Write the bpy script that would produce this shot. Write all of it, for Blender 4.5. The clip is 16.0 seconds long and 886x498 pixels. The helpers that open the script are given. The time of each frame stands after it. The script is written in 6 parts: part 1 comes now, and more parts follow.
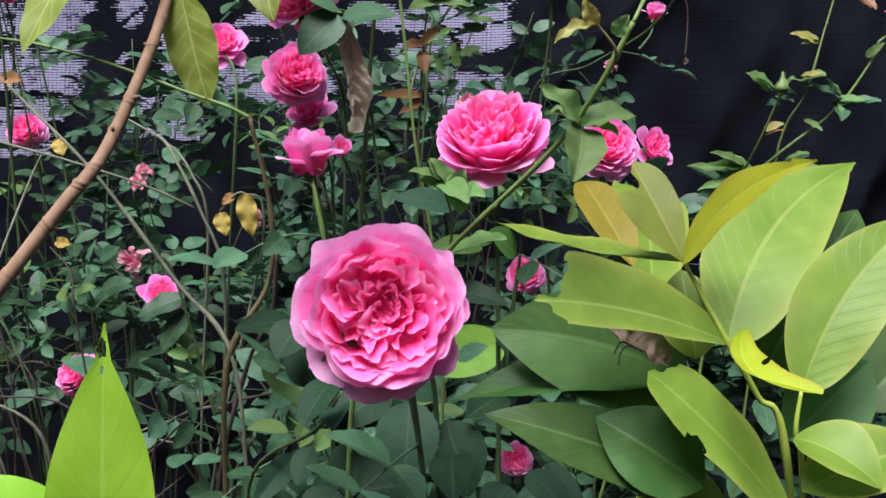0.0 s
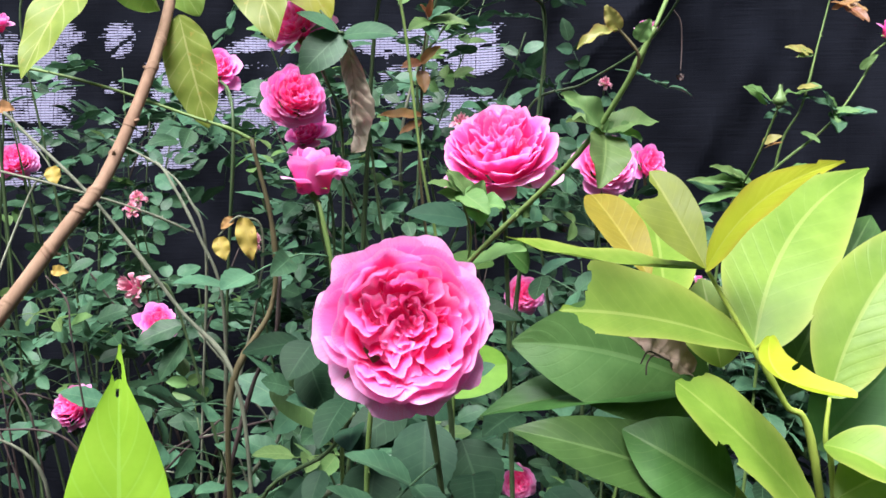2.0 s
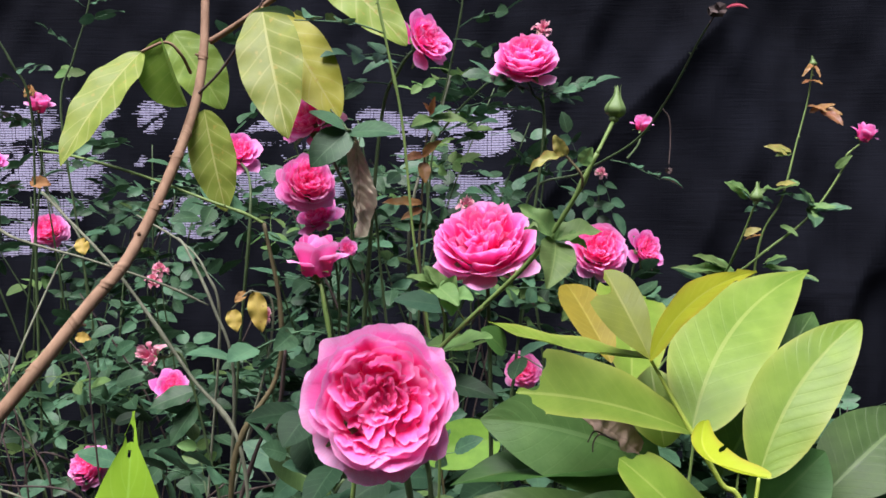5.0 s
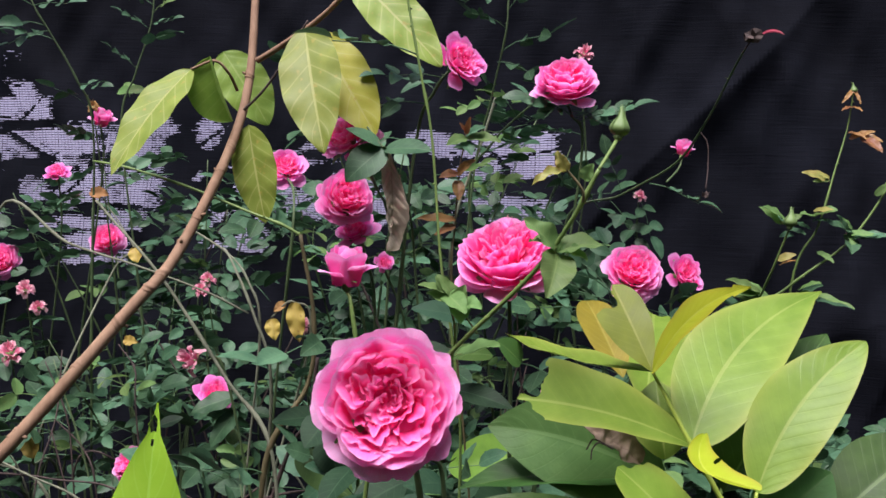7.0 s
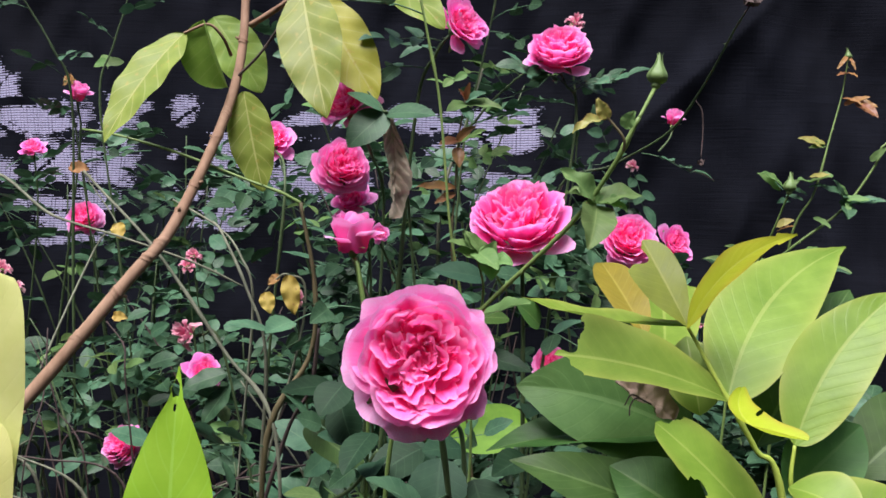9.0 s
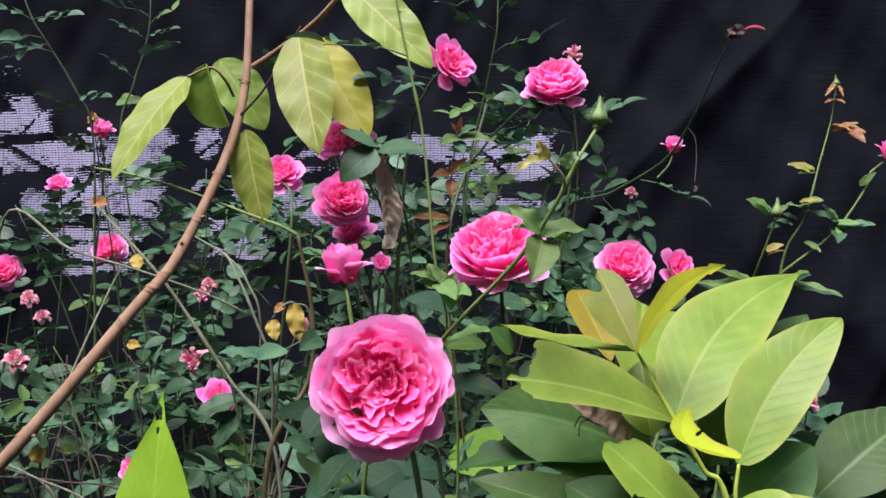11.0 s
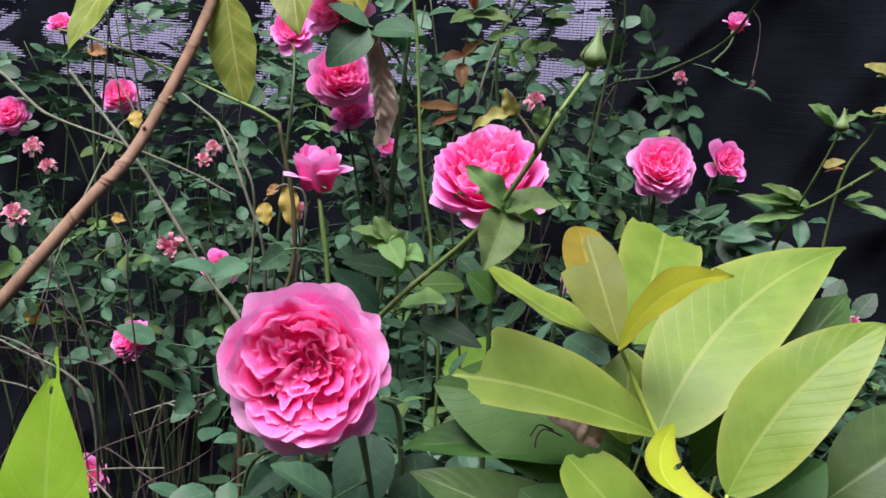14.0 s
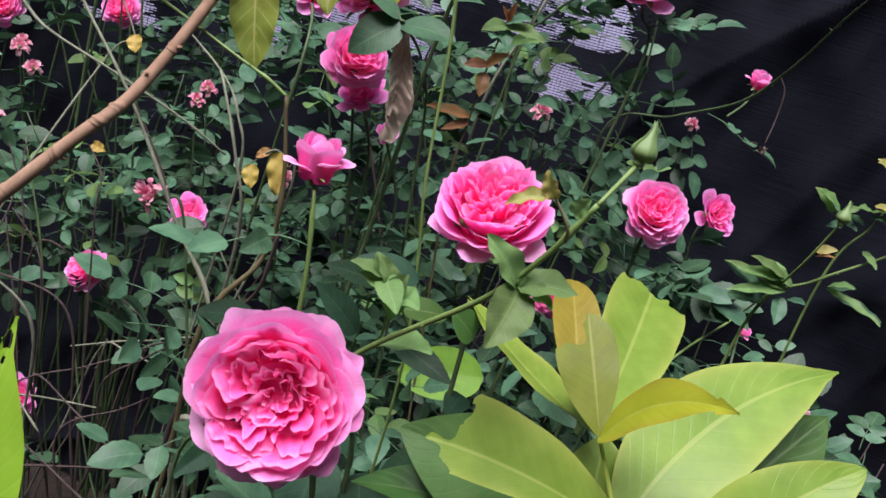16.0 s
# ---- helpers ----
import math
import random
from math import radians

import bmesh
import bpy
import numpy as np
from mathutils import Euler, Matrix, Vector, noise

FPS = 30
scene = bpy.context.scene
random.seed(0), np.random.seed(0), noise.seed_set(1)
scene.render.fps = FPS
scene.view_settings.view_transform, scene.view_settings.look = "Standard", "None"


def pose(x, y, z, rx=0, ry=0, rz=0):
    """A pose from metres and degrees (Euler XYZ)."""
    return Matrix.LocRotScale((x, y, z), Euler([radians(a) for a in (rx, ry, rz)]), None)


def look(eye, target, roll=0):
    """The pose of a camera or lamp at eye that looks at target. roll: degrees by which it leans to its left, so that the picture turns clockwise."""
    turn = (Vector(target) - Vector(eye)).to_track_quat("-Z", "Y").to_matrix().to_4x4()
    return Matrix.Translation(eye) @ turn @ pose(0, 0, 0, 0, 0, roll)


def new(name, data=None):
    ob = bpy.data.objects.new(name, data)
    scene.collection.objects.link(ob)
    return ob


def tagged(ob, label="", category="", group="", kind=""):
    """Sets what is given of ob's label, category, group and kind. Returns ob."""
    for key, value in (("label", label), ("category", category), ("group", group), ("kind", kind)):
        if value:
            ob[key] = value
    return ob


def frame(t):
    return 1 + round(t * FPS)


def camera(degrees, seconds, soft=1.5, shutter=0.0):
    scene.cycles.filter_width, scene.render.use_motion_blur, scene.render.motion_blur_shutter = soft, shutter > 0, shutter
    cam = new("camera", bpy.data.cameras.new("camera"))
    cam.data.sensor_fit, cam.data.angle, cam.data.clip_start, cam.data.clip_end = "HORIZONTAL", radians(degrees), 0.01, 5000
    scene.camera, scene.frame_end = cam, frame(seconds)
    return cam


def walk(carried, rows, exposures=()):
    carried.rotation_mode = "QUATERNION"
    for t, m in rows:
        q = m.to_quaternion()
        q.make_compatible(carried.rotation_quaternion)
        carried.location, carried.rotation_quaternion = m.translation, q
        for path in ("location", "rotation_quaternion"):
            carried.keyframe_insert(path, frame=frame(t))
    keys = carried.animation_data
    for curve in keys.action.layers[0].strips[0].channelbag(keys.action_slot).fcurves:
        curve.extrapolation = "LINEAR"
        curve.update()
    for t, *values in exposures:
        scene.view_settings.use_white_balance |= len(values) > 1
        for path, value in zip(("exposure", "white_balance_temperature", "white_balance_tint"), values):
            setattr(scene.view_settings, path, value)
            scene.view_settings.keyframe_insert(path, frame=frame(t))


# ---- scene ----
cam = camera(54.50, 16.0, soft=1.6)
PATH = [
    (0, (0.02221, 0.01072, 1.21621), (0.02143, 1.00222, 1.08608), 0.105),
    (0.5, (0.01179, 0.00785, 1.21485), (0.02422, 1.00075, 1.09660), -0.447),
    (1, (0.01896, 0.02370, 1.20829), (0.03612, 1.01751, 1.09853), -0.753),
    (1.5, (0.00947, 0.01907, 1.20973), (0.02607, 1.01340, 1.10469), -1.023),
    (2, (0.00431, 0.01650, 1.20870), (0.02029, 1.01133, 1.10844), -1.049),
    (2.5, (0.00469, 0.00944, 1.21069), (0.02219, 1.00478, 1.11582), -1.023),
    (3, (0.01046, -0.00336, 1.21613), (0.02266, 0.99327, 1.13502), -0.249),
    (3.5, (0.01932, -0.03200, 1.22368), (0.02350, 0.96622, 1.16408), -0.069),
    (5.8, (0.04682, -0.05047, 1.22640), (0.01543, 0.94901, 1.21928), 1.488),
    (6, (0.05948, -0.05342, 1.23232), (0.00175, 0.94490, 1.22831), 1.452),
    (6.5, (0.06780, -0.07981, 1.22523), (-0.01991, 0.91634, 1.22695), 1.519),
    (7, (0.05864, -0.07021, 1.21800), (-0.01608, 0.92698, 1.22350), 1.915),
    (7.5, (0.02035, -0.04664, 1.20446), (-0.04323, 0.95131, 1.19708), 2.570),
    (8, (0.00980, -0.04868, 1.20341), (-0.03905, 0.94995, 1.18435), 2.774),
    (8.5, (0.02148, -0.05751, 1.20326), (-0.01163, 0.94180, 1.18638), 1.924),
    (9, (0.01946, -0.05786, 1.19975), (-0.01466, 0.94149, 1.18785), 1.283),
    (9.2, (0.02095, -0.05814, 1.19755), (-0.01373, 0.94120, 1.18671), 1.126),
    (11.3, (0.07238, -0.09363, 1.20673), (-0.00531, 0.90322, 1.22252), 0.600),
    (11.5, (0.07557, -0.07250, 1.20461), (0.00574, 0.92504, 1.21043), 0.329),
    (12, (0.09737, -0.02332, 1.21836), (0.03406, 0.97432, 1.19176), -0.638),
    (12.5, (0.10362, 0.02077, 1.24720), (0.02705, 1.01624, 1.19095), -0.125),
    (13, (0.09377, -0.00549, 1.23407), (0.01409, 0.98937, 1.17148), -0.237),
    (13.5, (0.09450, 0.00039, 1.22665), (-0.00028, 0.99175, 1.13595), -0.555),
    (14, (0.11264, 0.02495, 1.27311), (-0.01923, 0.99959, 1.09230), 4.184),
    (14.5, (0.11783, 0.05811, 1.33319), (0.00608, 1.03361, 1.14371), 12.959),
    (15, (0.09198, 0.06160, 1.31164), (-0.00326, 1.03917, 1.12380), 16.366),
    (15.5, (0.07747, 0.05155, 1.30773), (-0.01691, 1.02486, 1.09856), 16.489),
    (16, (0.08033, 0.04921, 1.30849), (0.00079, 1.02277, 1.09437), 16.681),
]
walk(cam, [(t, look(eye, target, roll)) for t, eye, target, roll in PATH], exposures=[
    (0, 0.98, 6050, 20), (0.5, 1.3, 6000, 18), (1, 1.56, 6000, 17), (1.5, 1.70, 6000, 17), (2.3, 1.56, 6050, 19), (3, 1.4, 6200, 22), (3.8, 1.32, 6200, 23), (6, 1.0, 6200, 25), (7, 0.98, 6250, 25), (8, 1.1, 6200, 23), (9, 1.08, 6200, 23),
    (11.3, 1.1, 6200, 26), (12, 1.1, 6150, 27), (12.5, 0.82, 6100, 28), (13, 0.64, 6150, 28), (13.6, 0.76, 6150, 27), (14.3, 1.04, 6050, 28), (16, 0.98, 6100, 27)])

# ---- world and light: a bright overcast day ----
world = bpy.data.worlds.new("sky")
scene.world = world
world.use_nodes = True
wn = world.node_tree.nodes
sky = wn.new("ShaderNodeTexSky")
sky.sky_type, sky.sun_disc = "NISHITA", False
sky.sun_elevation, sky.sun_rotation = radians(64.6), radians(201.8)
sky.air_density, sky.dust_density, sky.ozone_density = 1.0, 4.0, 1.0
wn["Background"].inputs["Strength"].default_value = 0.085
world.node_tree.links.new(sky.outputs[0], wn["Background"].inputs["Color"])
sun = new("sun", bpy.data.lights.new("sun", "SUN"))
sun.data.energy, sun.data.angle, sun.data.color = 4.0, radians(38), (1.0, 0.97, 0.93)
sun.matrix_world = look((-0.6, -1.5, 3.4), (0, 0, 0))

R = random.Random(7)


# ---- materials ----
def node_kit(name, rough=0.5, spec=0.5):
    mat = bpy.data.materials.new(name)
    mat.use_nodes = True
    nt = mat.node_tree
    bsdf = nt.nodes["Principled BSDF"]
    bsdf.inputs["Roughness"].default_value = rough
    bsdf.inputs["Specular IOR Level"].default_value = spec
    return mat, nt, bsdf


def ramp(nt, fac, stops):
    r = nt.nodes.new("ShaderNodeValToRGB")
    els = r.color_ramp.elements
    while len(els) < len(stops):
        els.new(0.5)
    for e, (pos, col) in zip(els, stops):
        e.position, e.color = pos, (*col, 1)
    nt.links.new(fac, r.inputs[0])
    return r.outputs[0]


def mix(nt, fac, a, b, mode="MIX"):
    m = nt.nodes.new("ShaderNodeMix")
    m.data_type, m.blend_type = "RGBA", mode
    for sock, val in ((m.inputs[0], fac), (m.inputs[6], a), (m.inputs[7], b)):
        if isinstance(val, bpy.types.NodeSocket):
            nt.links.new(val, sock)
        elif isinstance(val, (int, float)):
            sock.default_value = val
        else:
            sock.default_value = (*val, 1)
    return m.outputs[2]


def calc(nt, op, a, b=0.0, c=0.0):
    m = nt.nodes.new("ShaderNodeMath")
    m.operation = op
    for sock, val in zip(m.inputs, (a, b, c)):
        if isinstance(val, bpy.types.NodeSocket):
            nt.links.new(val, sock)
        else:
            sock.default_value = val
    return m.outputs[0]


def noise_of(nt, scale, detail=3.0, coord="Object", rough=0.55, stretch=None):
    tc = nt.nodes.new("ShaderNodeTexCoord")
    n = nt.nodes.new("ShaderNodeTexNoise")
    n.inputs["Scale"].default_value, n.inputs["Detail"].default_value = scale, detail
    n.inputs["Roughness"].default_value = rough
    vec = tc.outputs[coord]
    if stretch:
        mp = nt.nodes.new("ShaderNodeMapping")
        mp.inputs["Scale"].default_value = stretch
        nt.links.new(vec, mp.inputs[0])
        vec = mp.outputs[0]
    nt.links.new(vec, n.inputs["Vector"])
    return n.outputs[0]


def bump(nt, bsdf, height, strength, distance):
    b = nt.nodes.new("ShaderNodeBump")
    b.inputs["Strength"].default_value, b.inputs["Distance"].default_value = strength, distance
    nt.links.new(height, b.inputs["Height"])
    nt.links.new(b.outputs[0], bsdf.inputs["Normal"])


def see_through(nt, bsdf, color, amount):
    """Thin tissue: part of the light passes through and comes out tinted."""
    out = nt.nodes["Material Output"]
    tr = nt.nodes.new("ShaderNodeBsdfTranslucent")
    nt.links.new(color, tr.inputs[0])
    ms = nt.nodes.new("ShaderNodeMixShader")
    ms.inputs[0].default_value = amount
    nt.links.new(bsdf.outputs[0], ms.inputs[1])
    nt.links.new(tr.outputs[0], ms.inputs[2])
    nt.links.new(ms.outputs[0], out.inputs[0])


def uv_of(nt):
    tc = nt.nodes.new("ShaderNodeTexCoord")
    s = nt.nodes.new("ShaderNodeSeparateXYZ")
    nt.links.new(tc.outputs["UV"], s.inputs[0])
    return s.outputs[0], s.outputs[1]


def leaf_mat(name, dark, light, vein, rough=0.42, through_amount=0.3, veins=13.0, spots=None, vein_amount=0.6, edge=None, spread=0.4, spec=0.34, rib_amount=None):
    """Leaf blade: pale midrib, side veins that run forward, mottling, a tint of its own for each leaf."""
    mat, nt, bsdf = node_kit(name, rough, spec)
    u, v = uv_of(nt)
    info = nt.nodes.new("ShaderNodeObjectInfo")
    geo = nt.nodes.new("ShaderNodeNewGeometry")
    rnd = calc(nt, "FRACT", calc(nt, "ADD", info.outputs["Random"], geo.outputs["Random Per Island"]))
    n1 = noise_of(nt, 55.0, 4.0)
    base = mix(nt, ramp(nt, n1, [(0.3, (0, 0, 0)), (0.7, (1, 1, 1))]), dark, light)
    hsv = nt.nodes.new("ShaderNodeHueSaturation")
    nt.links.new(calc(nt, "MULTIPLY_ADD", rnd, 0.03 if spread > 0.3 else 0.008, 0.485 if spread > 0.3 else 0.502), hsv.inputs["Hue"])
    nt.links.new(calc(nt, "MULTIPLY_ADD", rnd, spread, 1.0 - 0.5 * spread), hsv.inputs["Value"])
    nt.links.new(base, hsv.inputs["Color"])
    au = calc(nt, "ABSOLUTE", calc(nt, "SUBTRACT", u, 0.5))
    rib = calc(nt, "LESS_THAN", au, 0.021)
    side = calc(nt, "SINE", calc(nt, "MULTIPLY", calc(nt, "SUBTRACT", v, calc(nt, "MULTIPLY", au, 0.42)), veins * 6.283))
    side = ramp(nt, side, [(0.90, (0, 0, 0)), (1.0, (0.55, 0.55, 0.55))])
    lines = mix(nt, 1.0, rib, side, "LIGHTEN")
    lines_f = mix(nt, 1.0, calc(nt, "MULTIPLY", rib, vein_amount if rib_amount is None else rib_amount), calc(nt, "MULTIPLY", side, vein_amount), "LIGHTEN")
    col = mix(nt, lines_f, hsv.outputs[0], vein)
    if spots:
        n2 = noise_of(nt, 130.0, 3.0)
        col = mix(nt, ramp(nt, n2, [(0.62, (0, 0, 0)), (0.72, (0.8, 0.8, 0.8))]), col, spots)
    if edge:
        n3 = noise_of(nt, 30.0, 3.0)
        far = calc(nt, "MULTIPLY", calc(nt, "POWER", calc(nt, "MULTIPLY", au, 2.0), 5.0), n3)
        col = mix(nt, far, col, edge)
    nt.links.new(col, bsdf.inputs["Base Color"])
    fine = noise_of(nt, 400.0, 2.0)
    h = calc(nt, "ADD", calc(nt, "MULTIPLY", lines, -0.35), calc(nt, "MULTIPLY", fine, 0.35))
    bump(nt, bsdf, h, 0.35, 0.0008)
    nt.links.new(calc(nt, "MULTIPLY_ADD", n1, 0.25, rough - 0.12), bsdf.inputs["Roughness"])
    see_through(nt, bsdf, col, through_amount)
    return mat


def petal_mat(name, deep, mid, rim, through_amount=0.3):
    mat, nt, bsdf = node_kit(name, 0.55, 0.25)
    u, v = uv_of(nt)
    info = nt.nodes.new("ShaderNodeObjectInfo")
    n1 = noise_of(nt, 90.0, 3.0)
    vv = calc(nt, "ADD", v, calc(nt, "MULTIPLY", calc(nt, "SUBTRACT", n1, 0.5), 0.25))
    vv = calc(nt, "ADD", vv, calc(nt, "MULTIPLY_ADD", info.outputs["Random"], 0.16, -0.08))
    col = ramp(nt, vv, [(0.10, deep), (0.58, mid), (0.87, tuple(0.68 * p + 0.32 * q for p, q in zip(mid, rim))), (0.96, rim)])
    streak = noise_of(nt, 1.0, 3.0, "UV", 0.6, (42.0, 2.5, 1.0))
    col = mix(nt, calc(nt, "MULTIPLY", ramp(nt, streak, [(0.42, (0, 0, 0)), (0.78, (1, 1, 1))]), 0.30), col, deep)
    nt.links.new(col, bsdf.inputs["Base Color"])
    bump(nt, bsdf, streak, 0.35, 0.0006)
    see_through(nt, bsdf, col, through_amount)
    return mat


def bark_mat(name, dark, light, scale=120.0, rough=0.8, stretch=(1, 1, 0.25), strength=0.5):
    mat, nt, bsdf = node_kit(name, rough, 0.3)
    n1 = noise_of(nt, scale, 4.0, "Object", 0.6, stretch)
    n2 = noise_of(nt, scale * 0.16, 2.0)
    f = calc(nt, "ADD", calc(nt, "MULTIPLY", n1, 0.6), calc(nt, "MULTIPLY", n2, 0.4))
    nt.links.new(ramp(nt, f, [(0.32, dark), (0.68, light)]), bsdf.inputs["Base Color"])
    bump(nt, bsdf, n1, strength, 0.0012)
    return mat


M_ROSE_LEAF = leaf_mat("rose leaf green", (0.026, 0.071, 0.036), (0.056, 0.128, 0.062), (0.12, 0.22, 0.11), 0.45, 0.10, 7.0, vein_amount=0.35, spread=1.0, spec=0.18)
# darker copy of the rose leaf: shade under the bloom put into its colour
M_ROSE_SHADED = leaf_mat("rose leaf darkened for shade", (0.009, 0.029, 0.014), (0.020, 0.050, 0.024), (0.05, 0.10, 0.05), 0.55, 0.12, 7.0, vein_amount=0.3, spread=0.7, spec=0.10)
M_ROSE_BRONZE = leaf_mat("bronze young leaf", (0.26, 0.27, 0.06), (0.34, 0.35, 0.10), (0.34, 0.22, 0.10), 0.42, 0.35, 7.0, vein_amount=0.3, edge=(0.35, 0.12, 0.05))
M_ROSE_YOUNG = leaf_mat("young rose leaf", (0.105, 0.205, 0.060), (0.165, 0.290, 0.092), (0.27, 0.38, 0.14), 0.5, 0.42, 7.0, vein_amount=0.35, spec=0.2)
M_ROSE_RED = leaf_mat("red tinged leaf", (0.24, 0.085, 0.032), (0.27, 0.165, 0.05), (0.25, 0.12, 0.06), 0.42, 0.3, 7.0, vein_amount=0.3)
M_SHRUB = leaf_mat("pale shrub leaf", (0.142, 0.240, 0.023), (0.198, 0.308, 0.036), (0.36, 0.44, 0.11), 0.46, 0.38, 12.0, vein_amount=0.09, edge=(0.36, 0.40, 0.08), spread=0.2, rib_amount=0.42)
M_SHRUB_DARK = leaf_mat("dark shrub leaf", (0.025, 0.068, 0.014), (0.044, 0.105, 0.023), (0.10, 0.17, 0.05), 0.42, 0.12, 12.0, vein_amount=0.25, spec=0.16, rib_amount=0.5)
M_SHRUB_MID = leaf_mat("mid green shrub leaf", (0.060, 0.165, 0.042), (0.090, 0.215, 0.060), (0.18, 0.31, 0.12), 0.45, 0.25, 12.0, vein_amount=0.14, spec=0.16, rib_amount=0.3)
M_SHRUB_YELLOW = leaf_mat("yellow shrub leaf", (0.43, 0.53, 0.024), (0.50, 0.60, 0.036), (0.5, 0.56, 0.12), 0.45, 0.5, 10.0, vein_amount=0.2, edge=(0.45, 0.30, 0.05), rib_amount=0.5)
M_SHRUB_OLIVE = leaf_mat("olive shrub leaf", (0.105, 0.125, 0.008), (0.145, 0.170, 0.012), (0.26, 0.28, 0.06), 0.55, 0.30, 10.0, vein_amount=0.2, rib_amount=0.5)
M_SHRUB_RUST = leaf_mat("rust shrub leaf", (0.190, 0.178, 0.009), (0.255, 0.235, 0.015), (0.32, 0.31, 0.06), 0.5, 0.25, 10.0, vein_amount=0.3)
M_GLOW_LEAF = leaf_mat("bright green leaf", (0.13, 0.27, 0.022), (0.19, 0.35, 0.035), (0.26, 0.40, 0.07), 0.45, 0.45, 9.0, vein_amount=0.2, spec=0.2)
M_LIME = leaf_mat("lime leaf", (0.28, 0.62, 0.035), (0.34, 0.70, 0.05), (0.40, 0.72, 0.14), 0.45, 0.45, 10.0, vein_amount=0.35)
M_SAPLING = leaf_mat("sapling leaf", (0.17, 0.25, 0.032), (0.24, 0.315, 0.050), (0.44, 0.46, 0.16), 0.5, 0.35, 7.0, vein_amount=0.6, spots=(0.34, 0.30, 0.06))
M_SAPLING_GOLD = leaf_mat("yellowing sapling leaf", (0.33, 0.37, 0.030), (0.41, 0.43, 0.050), (0.46, 0.46, 0.14), 0.5, 0.42, 7.0, vein_amount=0.5, spots=(0.36, 0.31, 0.04))
M_SAPLING_GREEN = leaf_mat("green sapling leaf", (0.14, 0.28, 0.035), (0.21, 0.36, 0.05), (0.31, 0.41, 0.11), 0.5, 0.35, 7.0, vein_amount=0.5, spots=(0.24, 0.34, 0.05))
M_PALE_LEAF = leaf_mat("bleached pale leaf", (0.47, 0.50, 0.15), (0.56, 0.58, 0.22), (0.56, 0.55, 0.3), 0.6, 0.35, 10.0, vein_amount=0.02, spec=0.15)
M_DEAD_YELLOW = leaf_mat("dying yellow leaf", (0.36, 0.26, 0.045), (0.46, 0.37, 0.075), (0.35, 0.27, 0.08), 0.6, 0.25, 7.0, vein_amount=0.3, spots=(0.25, 0.14, 0.04))
M_DRY = leaf_mat("dry brown leaf", (0.60, 0.54, 0.37), (0.84, 0.77, 0.57), (0.26, 0.20, 0.11), 0.75, 0.15, 6.0, vein_amount=0.4, spec=0.15)
M_RUSTY = leaf_mat("orange-brown dead leaf", (0.28, 0.15, 0.055), (0.44, 0.26, 0.10), (0.22, 0.12, 0.05), 0.7, 0.2, 6.0, vein_amount=0.3, spec=0.15)
M_PETAL = petal_mat("pink petal", (0.92, 0.075, 0.37), (0.94, 0.190, 0.57), (0.96, 0.52, 0.82), 0.45)
M_PETAL_HEART = petal_mat("deep heart petal", (0.93, 0.055, 0.29), (0.95, 0.150, 0.47), (0.97, 0.42, 0.71), 0.5)
M_PETAL_DEEP = petal_mat("deep pink petal", (0.91, 0.055, 0.34), (0.93, 0.150, 0.55), (0.95, 0.42, 0.78), 0.45)
M_TAN = leaf_mat("tan dead leaf", (0.24, 0.18, 0.13), (0.38, 0.29, 0.22), (0.2, 0.14, 0.1), 0.7, 0.15, 6.0, vein_amount=0.4, spec=0.15)
M_PETAL_OLD = petal_mat("faded petal", (0.58, 0.05, 0.16), (0.72, 0.20, 0.32), (0.78, 0.48, 0.52), 0.3)
M_PETAL_SPENT = petal_mat("spent red petal", (0.30, 0.02, 0.05), (0.45, 0.06, 0.10), (0.5, 0.15, 0.18), 0.2)
M_CANE = bark_mat("green cane", (0.035, 0.062, 0.026), (0.075, 0.12, 0.045), 160.0, 0.55)
M_CANE_BROWN = bark_mat("brown cane", (0.060, 0.052, 0.024), (0.135, 0.115, 0.055), 150.0, 0.65)
M_CANE_YOUNG = bark_mat("young cane", (0.095, 0.165, 0.042), (0.150, 0.230, 0.062), 160.0, 0.5, strength=0.2)
M_SHOOT = bark_mat("yellow-green shoot", (0.26, 0.36, 0.05), (0.36, 0.46, 0.08), 160.0, 0.45, strength=0.15)
M_CANE_OLD = bark_mat("grey cane", (0.075, 0.085, 0.055), (0.21, 0.23, 0.155), 140.0, 0.85)
M_CANE_DARK = bark_mat("dark twig", (0.022, 0.017, 0.015), (0.085, 0.060, 0.052), 140.0, 0.8)
M_BARK = bark_mat("tan bark", (0.15, 0.088, 0.050), (0.28, 0.185, 0.115), 90.0, 0.8)
M_SEPAL = bark_mat("sepal green", (0.09, 0.16, 0.05), (0.16, 0.25, 0.08), 200.0, 0.55, (1, 1, 1), 0.2)


def soil_mat():
    mat, nt, bsdf = node_kit("soil", 0.95, 0.2)
    n1, n2 = noise_of(nt, 40.0, 6.0), noise_of(nt, 3.0, 3.0)
    f = calc(nt, "ADD", calc(nt, "MULTIPLY", n1, 0.6), calc(nt, "MULTIPLY", n2, 0.4))
    nt.links.new(ramp(nt, f, [(0.3, (0.007, 0.0055, 0.004)), (0.7, (0.024, 0.018, 0.013))]), bsdf.inputs["Base Color"])
    bump(nt, bsdf, n1, 0.8, 0.02)
    return mat


